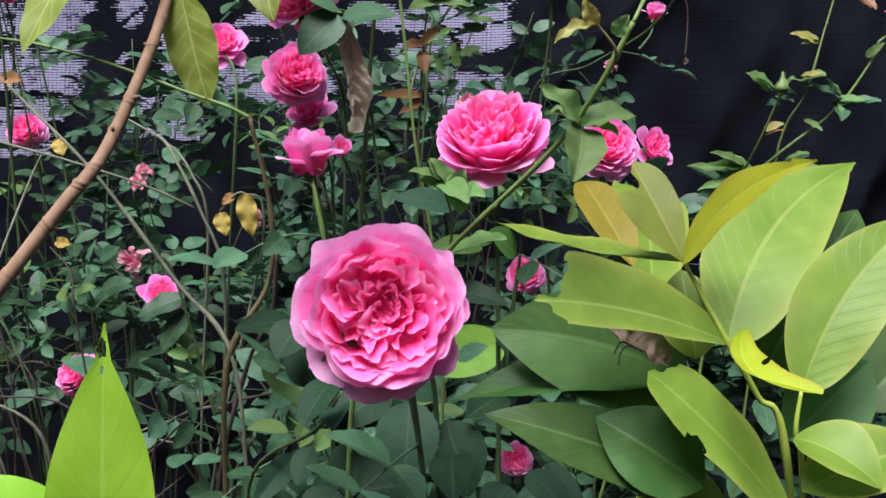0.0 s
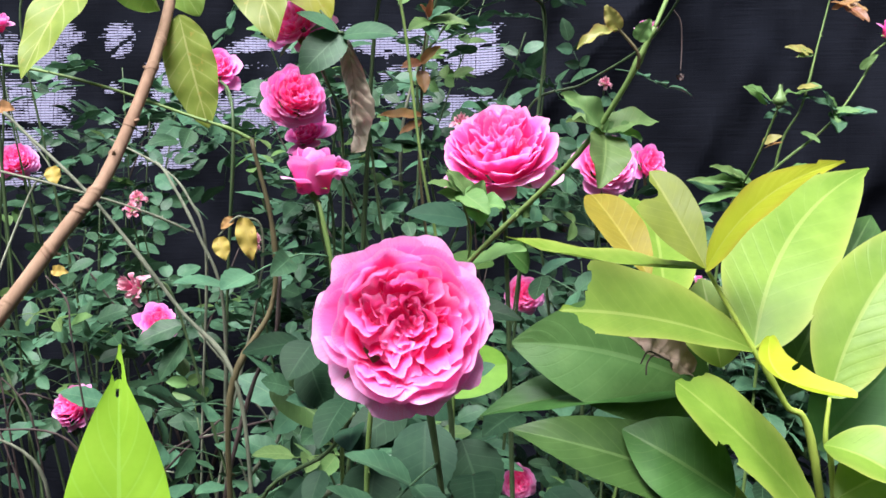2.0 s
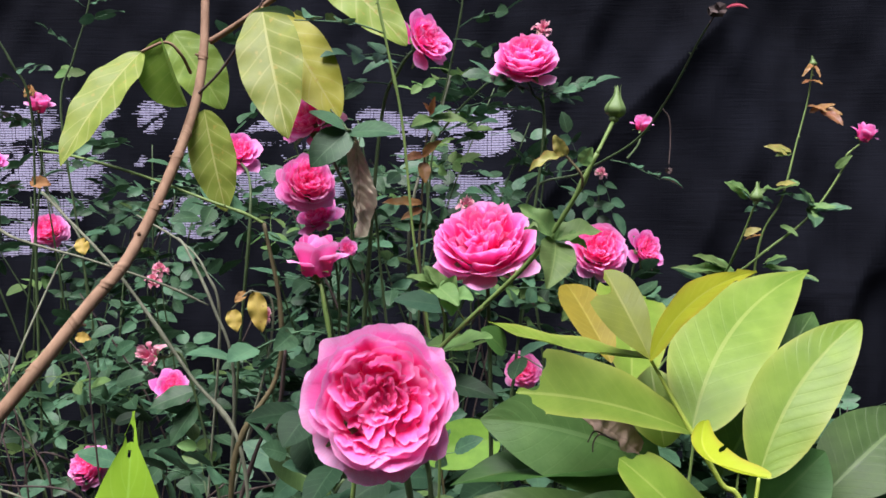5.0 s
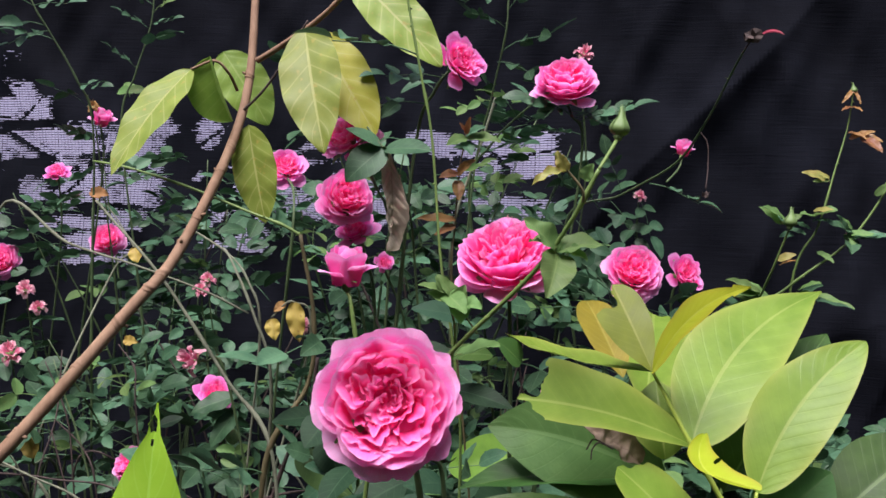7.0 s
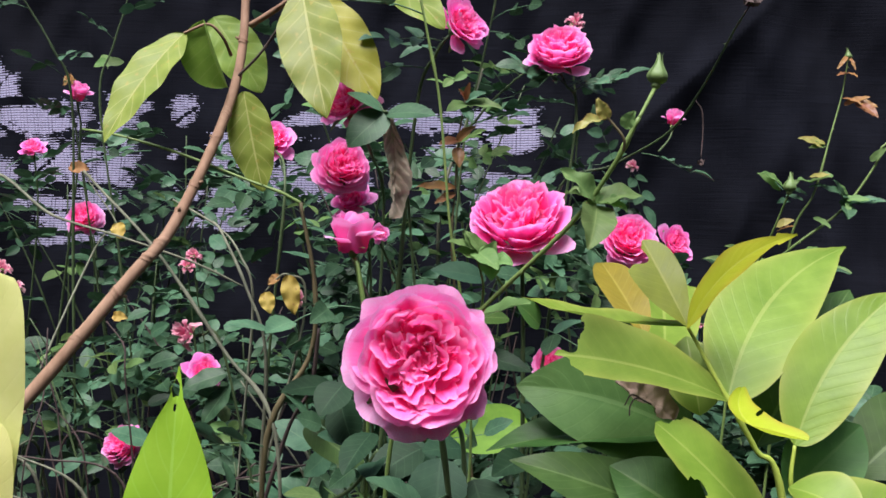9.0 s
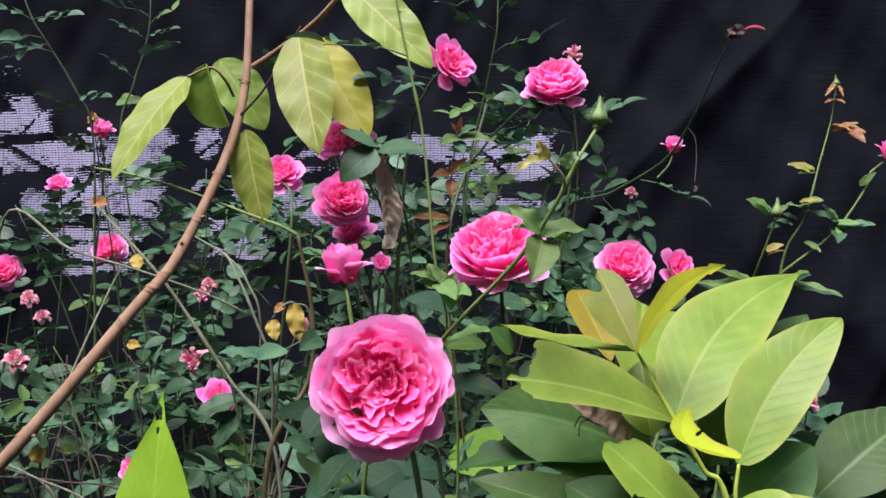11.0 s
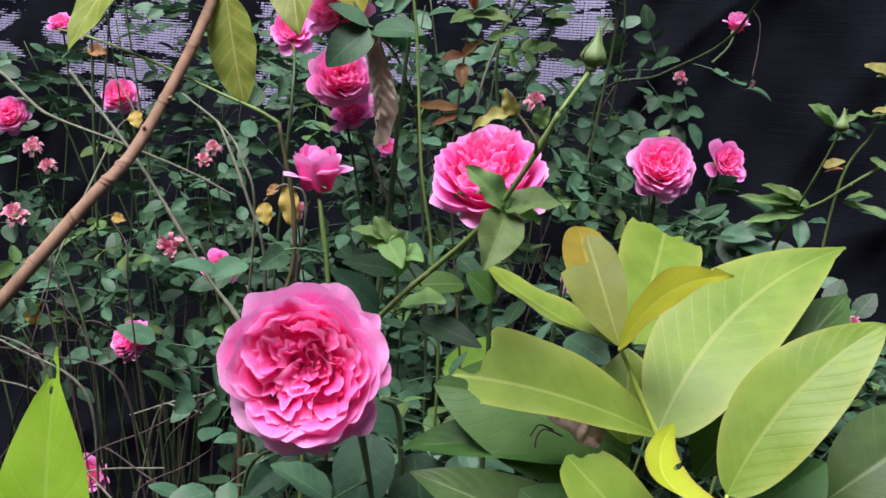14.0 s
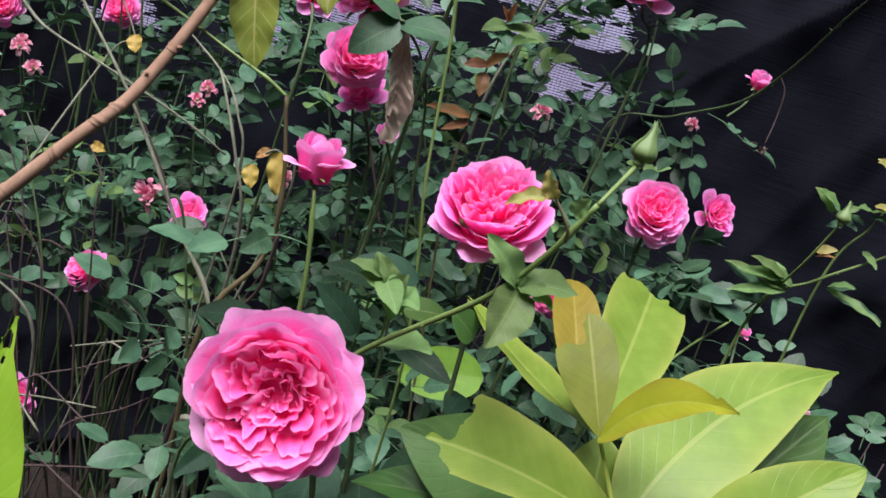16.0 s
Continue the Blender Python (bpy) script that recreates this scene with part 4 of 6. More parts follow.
more(cb, tube("leafstalk", [(0.0991, 0.4050, 1.2488), (0.0980, 0.4020, 1.2557), (0.0894, 0.4020, 1.2662)], 0.0009, 0.0006, M_CANE_BROWN, cb))
leaflet(cb, (0.0212, 0.4700, 1.1930), (0.0042, 0.4600, 1.1980), 0.009, (0, -0.5, 0.9))
leaflet(cb, (0.0212, 0.4700, 1.1930), (0.0350, 0.4500, 1.1824), 0.013, (0.2, -0.9, 0.4))
leaflet(cb, (0.0212, 0.4700, 1.1937), (0.0138, 0.4700, 1.2034), 0.009, (0, -0.5, 0.9))
leaflet(cb, (0.0244, 0.5000, 1.1468), (0.0560, 0.4700, 1.1617), 0.02, (0, -0.5, 0.9))
more(cb, tube("leafstalk", [(0.0250, 0.4900, 1.1480), (0.0267, 0.4800, 1.1710), (0.0205, 0.4700, 1.1937)], 0.001, 0.0006, M_CANE_YOUNG, cb))

rose_cane([(0.065, 0.68, 1.10)], 0.0025, 0.0018, "green rose cane with a broad pink bloom", (0.0580, 0.6500, 1.2134), (-0.12, -0.62, 0.78), 0.045, "broad", "broad pink rose tipped to the sky", [(0.5, 1.1), (0.65, 1.2), (0.8, 1)], seed=4)
rose_cane([(-0.07, 0.70, 1.08), (-0.0794, 0.6950, 1.1667)], 0.0022, 0.0015, "slim green rose cane with a half-open pink bloom", (-0.0864, 0.7034, 1.1948), (0.0, -0.12, 1.0), 0.0235, "cup", "half-open cupped pink rose", [(0.5, 1.0), (0.7, 1.0)], seed=5, cane=M_CANE_YOUNG)
rose_cane([(0.225, 1.14, 1.12)], 0.0025, 0.0020, "green rose cane with a rounded pink bloom", (0.2266, 1.0950, 1.2019), (0.05, -0.85, 0.45), 0.041, "full_b", "rounded full pink rose", [(0.6, 1.1), (0.7, 1), (0.8, 1), (0.9, 0.9)], seed=6)
rose_cane([(0.33, 1.36, 1.12)], 0.0025, 0.0020, "green rose cane with a loose pink bloom", (0.3425, 1.3300, 1.1979), (0.5, -0.75, 0.4), 0.036, "open", "loose deep pink rose", [(0.7, 1), (0.8, 1)], seed=7)
rose_cane([(0.1562, 1.1200, 1.3634), (0.1400, 1.1100, 1.4119)], 0.0025, 0.0015, "tall green rose cane with an open pink bloom", (0.1318, 1.1100, 1.4541), (-0.05, -0.68, 0.72), 0.047, "full_b", "wide open pink rose", [(0.75, 0.8), (0.8, 0.9), (0.85, 0.8), (0.9, 0.8), (0.95, 0.7), (0.7, 1)], seed=8)
rose_cane([(-0.0428, 0.8400, 1.3309), (-0.0227, 0.8300, 1.3896)], 0.0025, 0.0015, "tall green rose cane with a ragged pink bloom", (0.0040, 0.8150, 1.4164), (0.6, -0.65, 0.3), 0.031, "open", "ragged pink rose with curled petals", [(0.8, 0.8), (0.9, 0.8), (0.7, 0.9)], seed=9)
rose_cane([(-0.125, 0.98, 1.18)], 0.0022, 0.0016, "green rose cane with a pale-rimmed pink bloom", (-0.1339, 0.9350, 1.2805), (0.35, -0.8, 0.35), 0.035, "full_b", "pink rose with pale rims", [(0.6, 1), (0.75, 1)], seed=10)
rose_cane([(-0.105, 1.0, 1.15)], 0.0022, 0.0016, "green rose cane with a small pink bloom", (-0.1248, 0.9600, 1.2414), (-0.2, -0.6, 0.6), 0.027, "open", "small pink rose under a larger one", [(0.6, 1), (0.75, 1)], seed=11)
rose_cane([(-0.07, 1.06, 1.1)], 0.0022, 0.0016, "green rose cane with a shaded deep pink bloom", (-0.0975, 1.0200, 1.2040), (0.3, -0.7, 0.3), 0.013, "open", "deep pink rose half hidden in leaves", [(0.6, 1), (0.75, 1)], seed=12)
rose_cane([(-0.0971, 1.0600, 1.2376), (-0.1010, 0.9500, 1.2960)], 0.0022, 0.0016, "green rose cane with a high pink bloom", (-0.1170, 0.8450, 1.3389), (-0.35, -0.7, 0.6), 0.034, "open", "deep pink rose among dark leaves", [(0.7, 0.9), (0.8, 1)], seed=13)
rose_cane([(-0.2272, 1.0600, 1.2637)], 0.0022, 0.0016, "green rose cane with a bright pink bloom", (-0.2703, 1.1768, 1.3369), (0.2, -0.8, 0.4), 0.031, "open", "bright pink rose behind hanging leaves", [(0.7, 0.9), (0.8, 1)], seed=14)
rose_cane([(-0.69, 1.54, 1.10)], 0.0022, 0.0016, "green rose cane with a round pink bloom", (-0.6892, 1.4900, 1.2228), (0.1, -0.85, 0.5), 0.034, "full_b", "round pink rose before the cloth", [(0.7, 1), (0.8, 1), (0.9, 1)], seed=15)
rose_cane([(-0.72, 1.38, 1.22)], 0.0022, 0.0014, "green rose cane with a small pink bloom", (-0.7181, 1.3550, 1.3361), (0.1, -0.7, 0.7), 0.021, "open", "small deep pink rose", [(0.7, 1), (0.8, 0.9), (0.9, 0.8)], seed=16)
rose_cane([(-0.6540, 1.3900, 1.3461)], 0.0022, 0.0014, "green rose cane with an opening pink bud", (-0.6493, 1.3700, 1.4276), (0.3, -0.4, 0.9), 0.019, "cup", "opening deep pink rosebud", [(0.8, 0.8), (0.9, 0.8)], seed=17)
rose_cane([(-0.2530, 0.8800, 1.0725), (-0.2746, 0.8750, 1.0881)], 0.0019, 0.0011, "green rose cane with a withered bloom", (-0.2904, 0.8700, 1.0906), (-0.75, -0.5, 0.35), 0.018, "wilt", "withered faded pink rose", [], seed=18)
shaded = rose_cane([(-0.365, 1.22, 0.92)], 0.0019, 0.0014, "green rose cane with a shaded pink bloom", (-0.3676, 1.1800, 0.9990), (0.3, -0.7, 0.4), 0.027, "open", "deep pink rose behind leaves", [(0.8, 1)], seed=19)
for a, b, w in (((-0.3080, 1.0900, 1.0120), (-0.3640, 1.0750, 0.9900), 0.032), ((-0.3040, 1.0900, 0.9930), (-0.3360, 1.0750, 0.9430), 0.030)):
    leaflet(shaded, a, b, w, (-0.1, -0.7, 0.7), M_ROSE_LEAF, fold=0.15)
rose_cane([(-0.4195, 1.0900, 0.8869)], 0.0019, 0.0014, "green rose cane with a low pink bloom", (-0.4348, 1.0557, 0.9184), (-0.4, -0.7, 0.5), 0.029, "full_b", "low bright pink rose", [(0.8, 1), (0.9, 0.8)], seed=20)
rose_cane([(-0.84, 1.42, 1.1)], 0.0019, 0.0014, "green rose cane with a full pink bloom", (-0.8300, 1.3800, 1.1794), (0.2, -0.8, 0.4), 0.034, "full_b", "full pink rose at the bush's edge", [(0.7, 1), (0.85, 1)], seed=21)
rose_cane([(0.152, 1.40, 0.93)], 0.0019, 0.0014, "green rose cane with a small rosy bloom", (0.1515, 1.3609, 0.9976), (0.0, -0.9, 0.3), 0.032, "full_b", "small full pink rose in the shade", [(0.7, 1), (0.8, 1)], seed=22)
BLOOMS.append((Vector((0.1515, 1.3609, 0.9976)), 0.07))  # wider gap in the leaves, so the camera sees this bloom
rose_cane([(0.14, 1.38, 0.62)], 0.0019, 0.0014, "green rose cane with a dusky low bloom", (0.139, 1.35, 0.695), (0.0, -0.9, 0.3), 0.029, "full_b", "dusky pink rose low in the shade", [(0.8, 1)], seed=23)
rose_cane([(-0.50, 1.04, 0.66)], 0.0019, 0.0014, "green rose cane with a low pink bloom", (-0.4906, 1.0500, 0.7218), (0.1, -0.8, 0.4), 0.027, "open", "low bright pink rose", [(0.8, 1), (0.9, 0.8)], seed=24)
rose_cane([(0.32, 1.38, 0.95)], 0.0019, 0.0014, "green rose cane with a pink bud", (0.3299, 1.3224, 0.9829), (0.1, -0.5, 0.8), 0.020, "cup", "half-open pink rosebud", [(0.7, 1), (0.8, 1), (0.9, 0.9)], seed=25)
rose_cane([(0.45, 1.38, 1.0)], 0.0019, 0.0014, "green rose cane with a tiny pink bud", (0.5743, 1.8146, 0.9431), (0.3, -0.5, 0.7), 0.014, "cup", "tiny pink rosebud", [(0.7, 1), (0.8, 1), (0.9, 0.9)], seed=26)

# long cane that leans before the dark cloth
lc = rose_cane([(0.1442, 1.2400, 1.2663), (0.2245, 1.2200, 1.3142), (0.2880, 1.1500, 1.3544), (0.3066, 1.0500, 1.3984), (0.3147, 0.9500, 1.4455), (0.3151, 0.9100, 1.4569)], 0.0026, 0.0010, "long leaning rose cane with a spent bloom", seed=27, thorns=18)


def spent_head(parent, at, radius, face):
    """What is left of a bloom: a dry knob with threads and one curled petal."""
    rng = random.Random(5)
    bm = bmesh.new()
    bmesh.ops.create_icosphere(bm, subdivisions=2, radius=1.0)
    for v in bm.verts:
        v.co *= radius * (0.35 + 0.75 * rng.random() ** 2)
    me = bpy.data.meshes.new("spent_head")
    bm.to_mesh(me)
    m = Matrix.Translation(at) @ Vector(face).normalized().to_track_quat("Z", "Y").to_matrix().to_4x4()
    return link("spent_head", me, M_CANE_DARK, parent, "dry dark flower head", m)


more(lc, tube("neck", [(0.3151, 0.9100, 1.4569), (0.3220, 0.9050, 1.4696)], 0.001, 0.001, M_CANE_DARK, lc), spent_head(lc, (0.3220, 0.9050, 1.4696), 0.011, (0.5, 0, 1)))
more(lc, leaf(lc, (0.3299, 0.9050, 1.4710), (0.3545, 0.9000, 1.4713), 0.007, (0, -0.5, 0.8), M_PETAL_SPENT, "one curled red petal", "petal", curl=1.2, shape=(0.4, 0.4), arch=0.15))
more(lc, tube("side_twig", [(0.2862, 1.2000, 1.3334), (0.3094, 1.2400, 1.3561), (0.3194, 1.2600, 1.3756)], 0.0016, 0.0012, M_CANE, lc), bloom(lc, (0.3200, 1.2600, 1.3859), (0.1, -0.3, 1), 0.016, "cup", "small bright pink bud", 31))
more(lc, tube("side_twig", [(0.3064, 1.0800, 1.3883), (0.3156, 1.0800, 1.3736), (0.3172, 1.0800, 1.3440), (0.3130, 1.0700, 1.3134)], 0.0009, 0.0007, M_CANE_DARK, lc), spent_head(lc, (0.3132, 1.0700, 1.3068), 0.006, (0, 0, -1)))
for a, b, s in ((((0.2245, 1.2200, 1.3142)), (-0.3, -0.2, 1), 0.8), (((0.2082, 1.2200, 1.3053)), (0.5, -0.3, -0.6), 0.9), (((0.2620, 1.2000, 1.3303)), (0.9, -0.3, -0.25), 1.0), (((0.1601, 1.2300, 1.2749)), (0.5, -0.3, -0.7), 1.0), (((0.1931, 1.2300, 1.2929)), (-0.5, -0.3, 0.6), 0.9), (((0.1442, 1.2400, 1.2663)), (-0.6, -0.4, 0.2), 1.0), (((0.2395, 1.2100, 1.3181)), (0.6, -0.2, -0.8), 0.9)):
    more(lc, spray(lc, a, b, s))

for tip, wd in (((0.0089, 0.4650, 1.1930), 0.011), ((0.0147, 0.4680, 1.2047), 0.009), ((0.0331, 0.4650, 1.1991), 0.011), ((0.0441, 0.4600, 1.1850), 0.013), ((0.0313, 0.4600, 1.1752), 0.012)):
    leaflet(cb, (0.0291, 0.4720, 1.1850), tip, wd, (0.1, -0.7, 0.7), fold=0.4, wave=0.03, arch=0.08)
more(cb, tube("leafstalk", [(0.0413, 0.4750, 1.1682), (0.0346, 0.4740, 1.1774), (0.0290, 0.4720, 1.1855)], 0.0008, 0.0005, M_CANE_YOUNG, cb))

# right-hand spray of young growth
r1 = rose_cane([(0.2601, 0.9618, 1.0355), (0.3790, 1.1782, 1.0903), (0.3633, 0.9800, 1.1866), (0.3757, 0.9272, 1.2607)], 0.0021, 0.0011, "young rose cane with a small green bud", seed=40, thorns=8, cane=M_CANE_YOUNG)
more(r1, green_bud(r1, (0.3748, 0.9239, 1.2653), (0.1, 0, 1), 0.0065))
r2 = rose_cane([(0.3526, 1.0194, 1.1313), (0.3990, 1.0000, 1.1919), (0.4670, 1.0000, 1.2475), (0.5098, 1.0000, 1.3114), (0.5100, 1.0000, 1.3208), (0.5252, 1.0000, 1.3341)], 0.0021, 0.0011, "arching young rose cane before the dark cloth", seed=41, thorns=8, cane=M_CANE_YOUNG)
more(r2, bloom(r2, (0.5303, 1.0000, 1.3441), (0.4, -0.2, 0.9), 0.014, "cup", "bright pink opening bud", 77))
r3 = rose_cane([(0.4023, 1.0000, 1.1940), (0.4320, 1.0000, 1.2668), (0.4535, 1.0100, 1.3368), (0.4704, 1.0200, 1.3904), (0.4758, 1.0200, 1.4322)], 0.0019, 0.0008, "upright young rose cane with reddish tips", seed=42, thorns=6, cane=M_CANE_YOUNG)
more(r3, green_bud(r3, (0.4765, 1.0200, 1.4343), (0, 0, 1), 0.004))
for ob, a, b, wd, mat, fc in ((r3, (0.4706, 1.0200, 1.3834), (0.4843, 1.0000, 1.3741), 0.008, M_ROSE_RED, (0, -0.5, 1)), (r3, (0.4863, 1.0000, 1.3734), (0.4962, 0.9800, 1.3549), 0.010, M_ROSE_RED, (-0.3, -0.5, 0.8)), (r3, (0.4750, 1.0200, 1.4148), (0.4556, 1.0000, 1.4069), 0.005, M_ROSE_RED, (0, -0.6, 1)), (r3, (0.4750, 1.0200, 1.4148), (0.4794, 1.0000, 1.4067), 0.005, M_ROSE_RED, (0, -0.6, 1)),
                              (r3, (0.4451, 1.0100, 1.3241), (0.4148, 1.0000, 1.3313), 0.010, M_ROSE_YOUNG, (0, -0.6, 1)), (r1, (0.3870, 0.9800, 1.2701), (0.3545, 0.9600, 1.2855), 0.016, M_ROSE_YOUNG, (0.3, -0.6, 0.8)), (r3, (0.4264, 1.0000, 1.2769), (0.4403, 0.9700, 1.2826), 0.016, M_ROSE_YOUNG, (0, -0.6, 1)), (r3, (0.4264, 1.0000, 1.2769), (0.4005, 0.9700, 1.2781), 0.012, M_ROSE_YOUNG, (0, -0.6, 1)),
                              (r2, (0.4702, 1.0000, 1.2510), (0.4988, 0.9700, 1.2560), 0.016, M_ROSE_LEAF, (0, -0.6, 1)), (r2, (0.4702, 1.0000, 1.2510), (0.4611, 0.9700, 1.2336), 0.018, M_ROSE_LEAF, (0, -0.9, 0.4)), (r2, (0.4669, 1.0000, 1.2509), (0.4417, 0.9700, 1.2794), 0.014, M_ROSE_LEAF, (0.5, -0.7, 0.4)), (r1, (0.3821, 0.9800, 1.2175), (0.3937, 0.9600, 1.2234), 0.008, M_ROSE_RED, (0, -0.6, 1)),
                              (r1, (0.3659, 1.0000, 1.1838), (0.3201, 0.9800, 1.1985), 0.014, M_ROSE_YOUNG, (0, -0.7, 0.8)), (r1, (0.3626, 1.0000, 1.1809), (0.3107, 0.9800, 1.1813), 0.014, M_ROSE_YOUNG, (0, -0.7, 0.8)), (r1, (0.3639, 1.0000, 1.1824), (0.3528, 1.0200, 1.1951), 0.014, M_ROSE_YOUNG, (0, -0.7, 0.8)), (r1, (0.3763, 1.0000, 1.1765), (0.3381, 1.0000, 1.1955), 0.014, M_ROSE_YOUNG, (0, -0.7, 0.8)), (r1, (0.3723, 1.0000, 1.1706), (0.3000, 1.0000, 1.1831), 0.014, M_ROSE_YOUNG, (0, -0.7, 0.8)), (r1, (0.3723, 1.0000, 1.1706), (0.3079, 0.9800, 1.1561), 0.014, M_ROSE_YOUNG, (0, -0.7, 0.8)),
                              (r2, (0.4103, 1.0000, 1.1851), (0.4618, 0.9600, 1.1705), 0.012, M_ROSE_YOUNG, (0, -0.5, 1)), (r2, (0.4121, 1.0000, 1.1884), (0.4273, 0.9700, 1.1981), 0.014, M_ROSE_YOUNG, (0, -0.7, 0.8)), (r2, (0.3689, 1.0000, 1.1628), (0.3682, 0.9800, 1.1349), 0.016, M_ROSE_LEAF, (0, -1, 0.2))):
    leaflet(ob, a, b, wd, fc, mat)

for ob, a, c, wd, mat in ((r3, (0.4762, 1.0200, 1.4368), (0.4595, 1.0100, 1.4179), 0.006, M_ROSE_RED), (r3, (0.4769, 1.0200, 1.4354), (0.4812, 1.0100, 1.4169), 0.005, M_ROSE_RED), (r3, (0.4724, 1.0200, 1.3756), (0.4953, 1.0000, 1.3824), 0.013, M_ROSE_RED), (r3, (0.4810, 1.0100, 1.3783), (0.5044, 1.0000, 1.3703), 0.014, M_ROSE_RED), (r3, (0.4810, 1.0100, 1.3770), (0.5000, 1.0000, 1.3594), 0.013, M_ROSE_RED),
                          (r3, (0.4470, 1.0100, 1.3261), (0.4105, 1.0000, 1.3311), 0.013, M_ROSE_BRONZE), (r3, (0.4471, 1.0100, 1.3240), (0.4243, 1.0000, 1.3198), 0.010, M_ROSE_YOUNG), (r3, (0.4385, 1.0100, 1.2880), (0.4542, 1.0000, 1.2862), 0.013, M_ROSE_YOUNG), (r1, (0.3822, 0.9800, 1.2664), (0.3531, 0.9700, 1.2859), 0.016, M_ROSE_YOUNG), (r1, (0.3913, 0.9800, 1.2713), (0.4064, 0.9800, 1.2784), 0.010, M_ROSE_YOUNG),
                          (r1, (0.3793, 0.9800, 1.2240), (0.3974, 0.9700, 1.2309), 0.014, M_ROSE_BRONZE), (r2, (0.4974, 1.0000, 1.3054), (0.5124, 0.9900, 1.3203), 0.012, M_ROSE_YOUNG), (r2, (0.4651, 1.0000, 1.2590), (0.4930, 0.9800, 1.2560), 0.013, M_ROSE_YOUNG), (r2, (0.4651, 1.0000, 1.2577), (0.4652, 0.9800, 1.2339), 0.016, M_ROSE_YOUNG), (r2, (0.4717, 1.0000, 1.2639), (0.4537, 0.9900, 1.2766), 0.010, M_ROSE_YOUNG), (r2, (0.4320, 1.0000, 1.2357), (0.4444, 0.9800, 1.2227), 0.012, M_ROSE_YOUNG)):
    leaflet(ob, a, c, wd * 0.72, (0.1, -0.8, 0.55), mat, fold=0.15, wave=0.02, serrate=0.025, arch=0.06)

for ob, a, b, wd, mat in ((r1, (0.391, 1.0, 1.267), (0.357, 0.98, 1.286), 0.013, M_ROSE_BRONZE), (r3, (0.438, 1.0, 1.322), (0.405, 0.98, 1.328), 0.011, M_ROSE_BRONZE), (r3, (0.426, 1.0, 1.285), (0.443, 0.98, 1.284), 0.012, M_ROSE_BRONZE),
                          (r2, (0.474, 1.0, 1.26), (0.427, 0.98, 1.273), 0.012, M_ROSE_LEAF), (r2, (0.469, 1.0, 1.257), (0.464, 0.98, 1.233), 0.015, M_ROSE_LEAF), (r2, (0.478, 1.0, 1.255), (0.508, 0.98, 1.256), 0.015, M_ROSE_LEAF),
                          (r1, (0.393, 1.0, 1.269), (0.372, 0.98, 1.275), 0.01, M_ROSE_LEAF), (r1, (0.398, 1.0, 1.262), (0.411, 0.98, 1.255), 0.01, M_ROSE_LEAF), (r3, (0.425, 1.0, 1.272), (0.437, 0.98, 1.273), 0.009, M_ROSE_LEAF),
                          (r1, (0.402, 1.0, 1.256), (0.381, 0.98, 1.251), 0.009, M_ROSE_LEAF), (r3, (0.423, 1.0, 1.263), (0.396, 0.98, 1.268), 0.009, M_ROSE_LEAF), (r1, (0.348, 1.02, 1.164), (0.301, 1.0, 1.182), 0.02, M_ROSE_LEAF),
                          (r1, (0.351, 1.02, 1.165), (0.34, 1.0, 1.195), 0.02, M_ROSE_LEAF), (r1, (0.359, 1.02, 1.151), (0.313, 1.0, 1.148), 0.016, M_ROSE_LEAF), (r1, (0.356, 1.02, 1.162), (0.37, 1.0, 1.186), 0.014, M_ROSE_LEAF),
                          (r1, (0.422, 1.02, 1.186), (0.44, 1.0, 1.195), 0.016, M_ROSE_LEAF), (r1, (0.427, 1.02, 1.181), (0.478, 1.0, 1.168), 0.012, M_ROSE_LEAF), (r1, (0.38, 1.02, 1.155), (0.375, 1.0, 1.133), 0.013, M_ROSE_LEAF),
                          (r1, (0.385, 1.02, 1.16), (0.397, 1.0, 1.162), 0.013, M_ROSE_LEAF)):
    leaflet(ob, a, b, wd, (0.1, -0.7, 0.65), mat, fold=0.2, wave=0.02)

# ---- bare and leafy canes of the bush ----
def bare(points, r0, r1, mat, label, name="rose_branch", seed=0, thorns=5, nodes=6, leaves=(), sides=7, sprays=0, size=1.0):
    points = rooted(points)
    ob = thing(name, points[0], label, "branch", "bare rose branches")
    tube("stem", points, r0, r1, mat, ob, thorns=thorns, seed=seed, nodes=nodes, sides=sides)
    for at, way, big in leaves:
        spray(ob, at, way, big, rng=random.Random(seed + 5))
    rng = random.Random(seed + 9)
    line = spline(points[3:], 12)
    for k in range(sprays):
        a = rng.uniform(0, 6.283)
        spray(ob, rng.choice(line), (math.cos(a), 0.6 * math.sin(a) - 0.4, rng.uniform(-0.2, 0.6)), size * rng.uniform(0.75, 1.15), rng.choice((SPRAYS, SPRAYS, YOUNG)), rng=rng)
    return adopt(ob)


bare([(-0.1801, 0.8176, 1.0008), (-0.2365, 0.8300, 1.0771), (-0.3146, 0.8450, 1.1784), (-0.3862, 0.8700, 1.2434), (-0.4118, 0.8800, 1.2657)], 0.0024, 0.0014, M_CANE_OLD, "grey-green thorny rose branch without leaves", seed=50, thorns=14)
bent = bare([(-0.1876, 0.8200, 0.9916), (-0.1453, 0.8200, 1.0767), (-0.1395, 0.8100, 1.1487), (-0.1540, 0.8000, 1.2330)], 0.0034, 0.0020, M_CANE_BROWN, "brown rose cane that bends over sharply", seed=51, thorns=6)
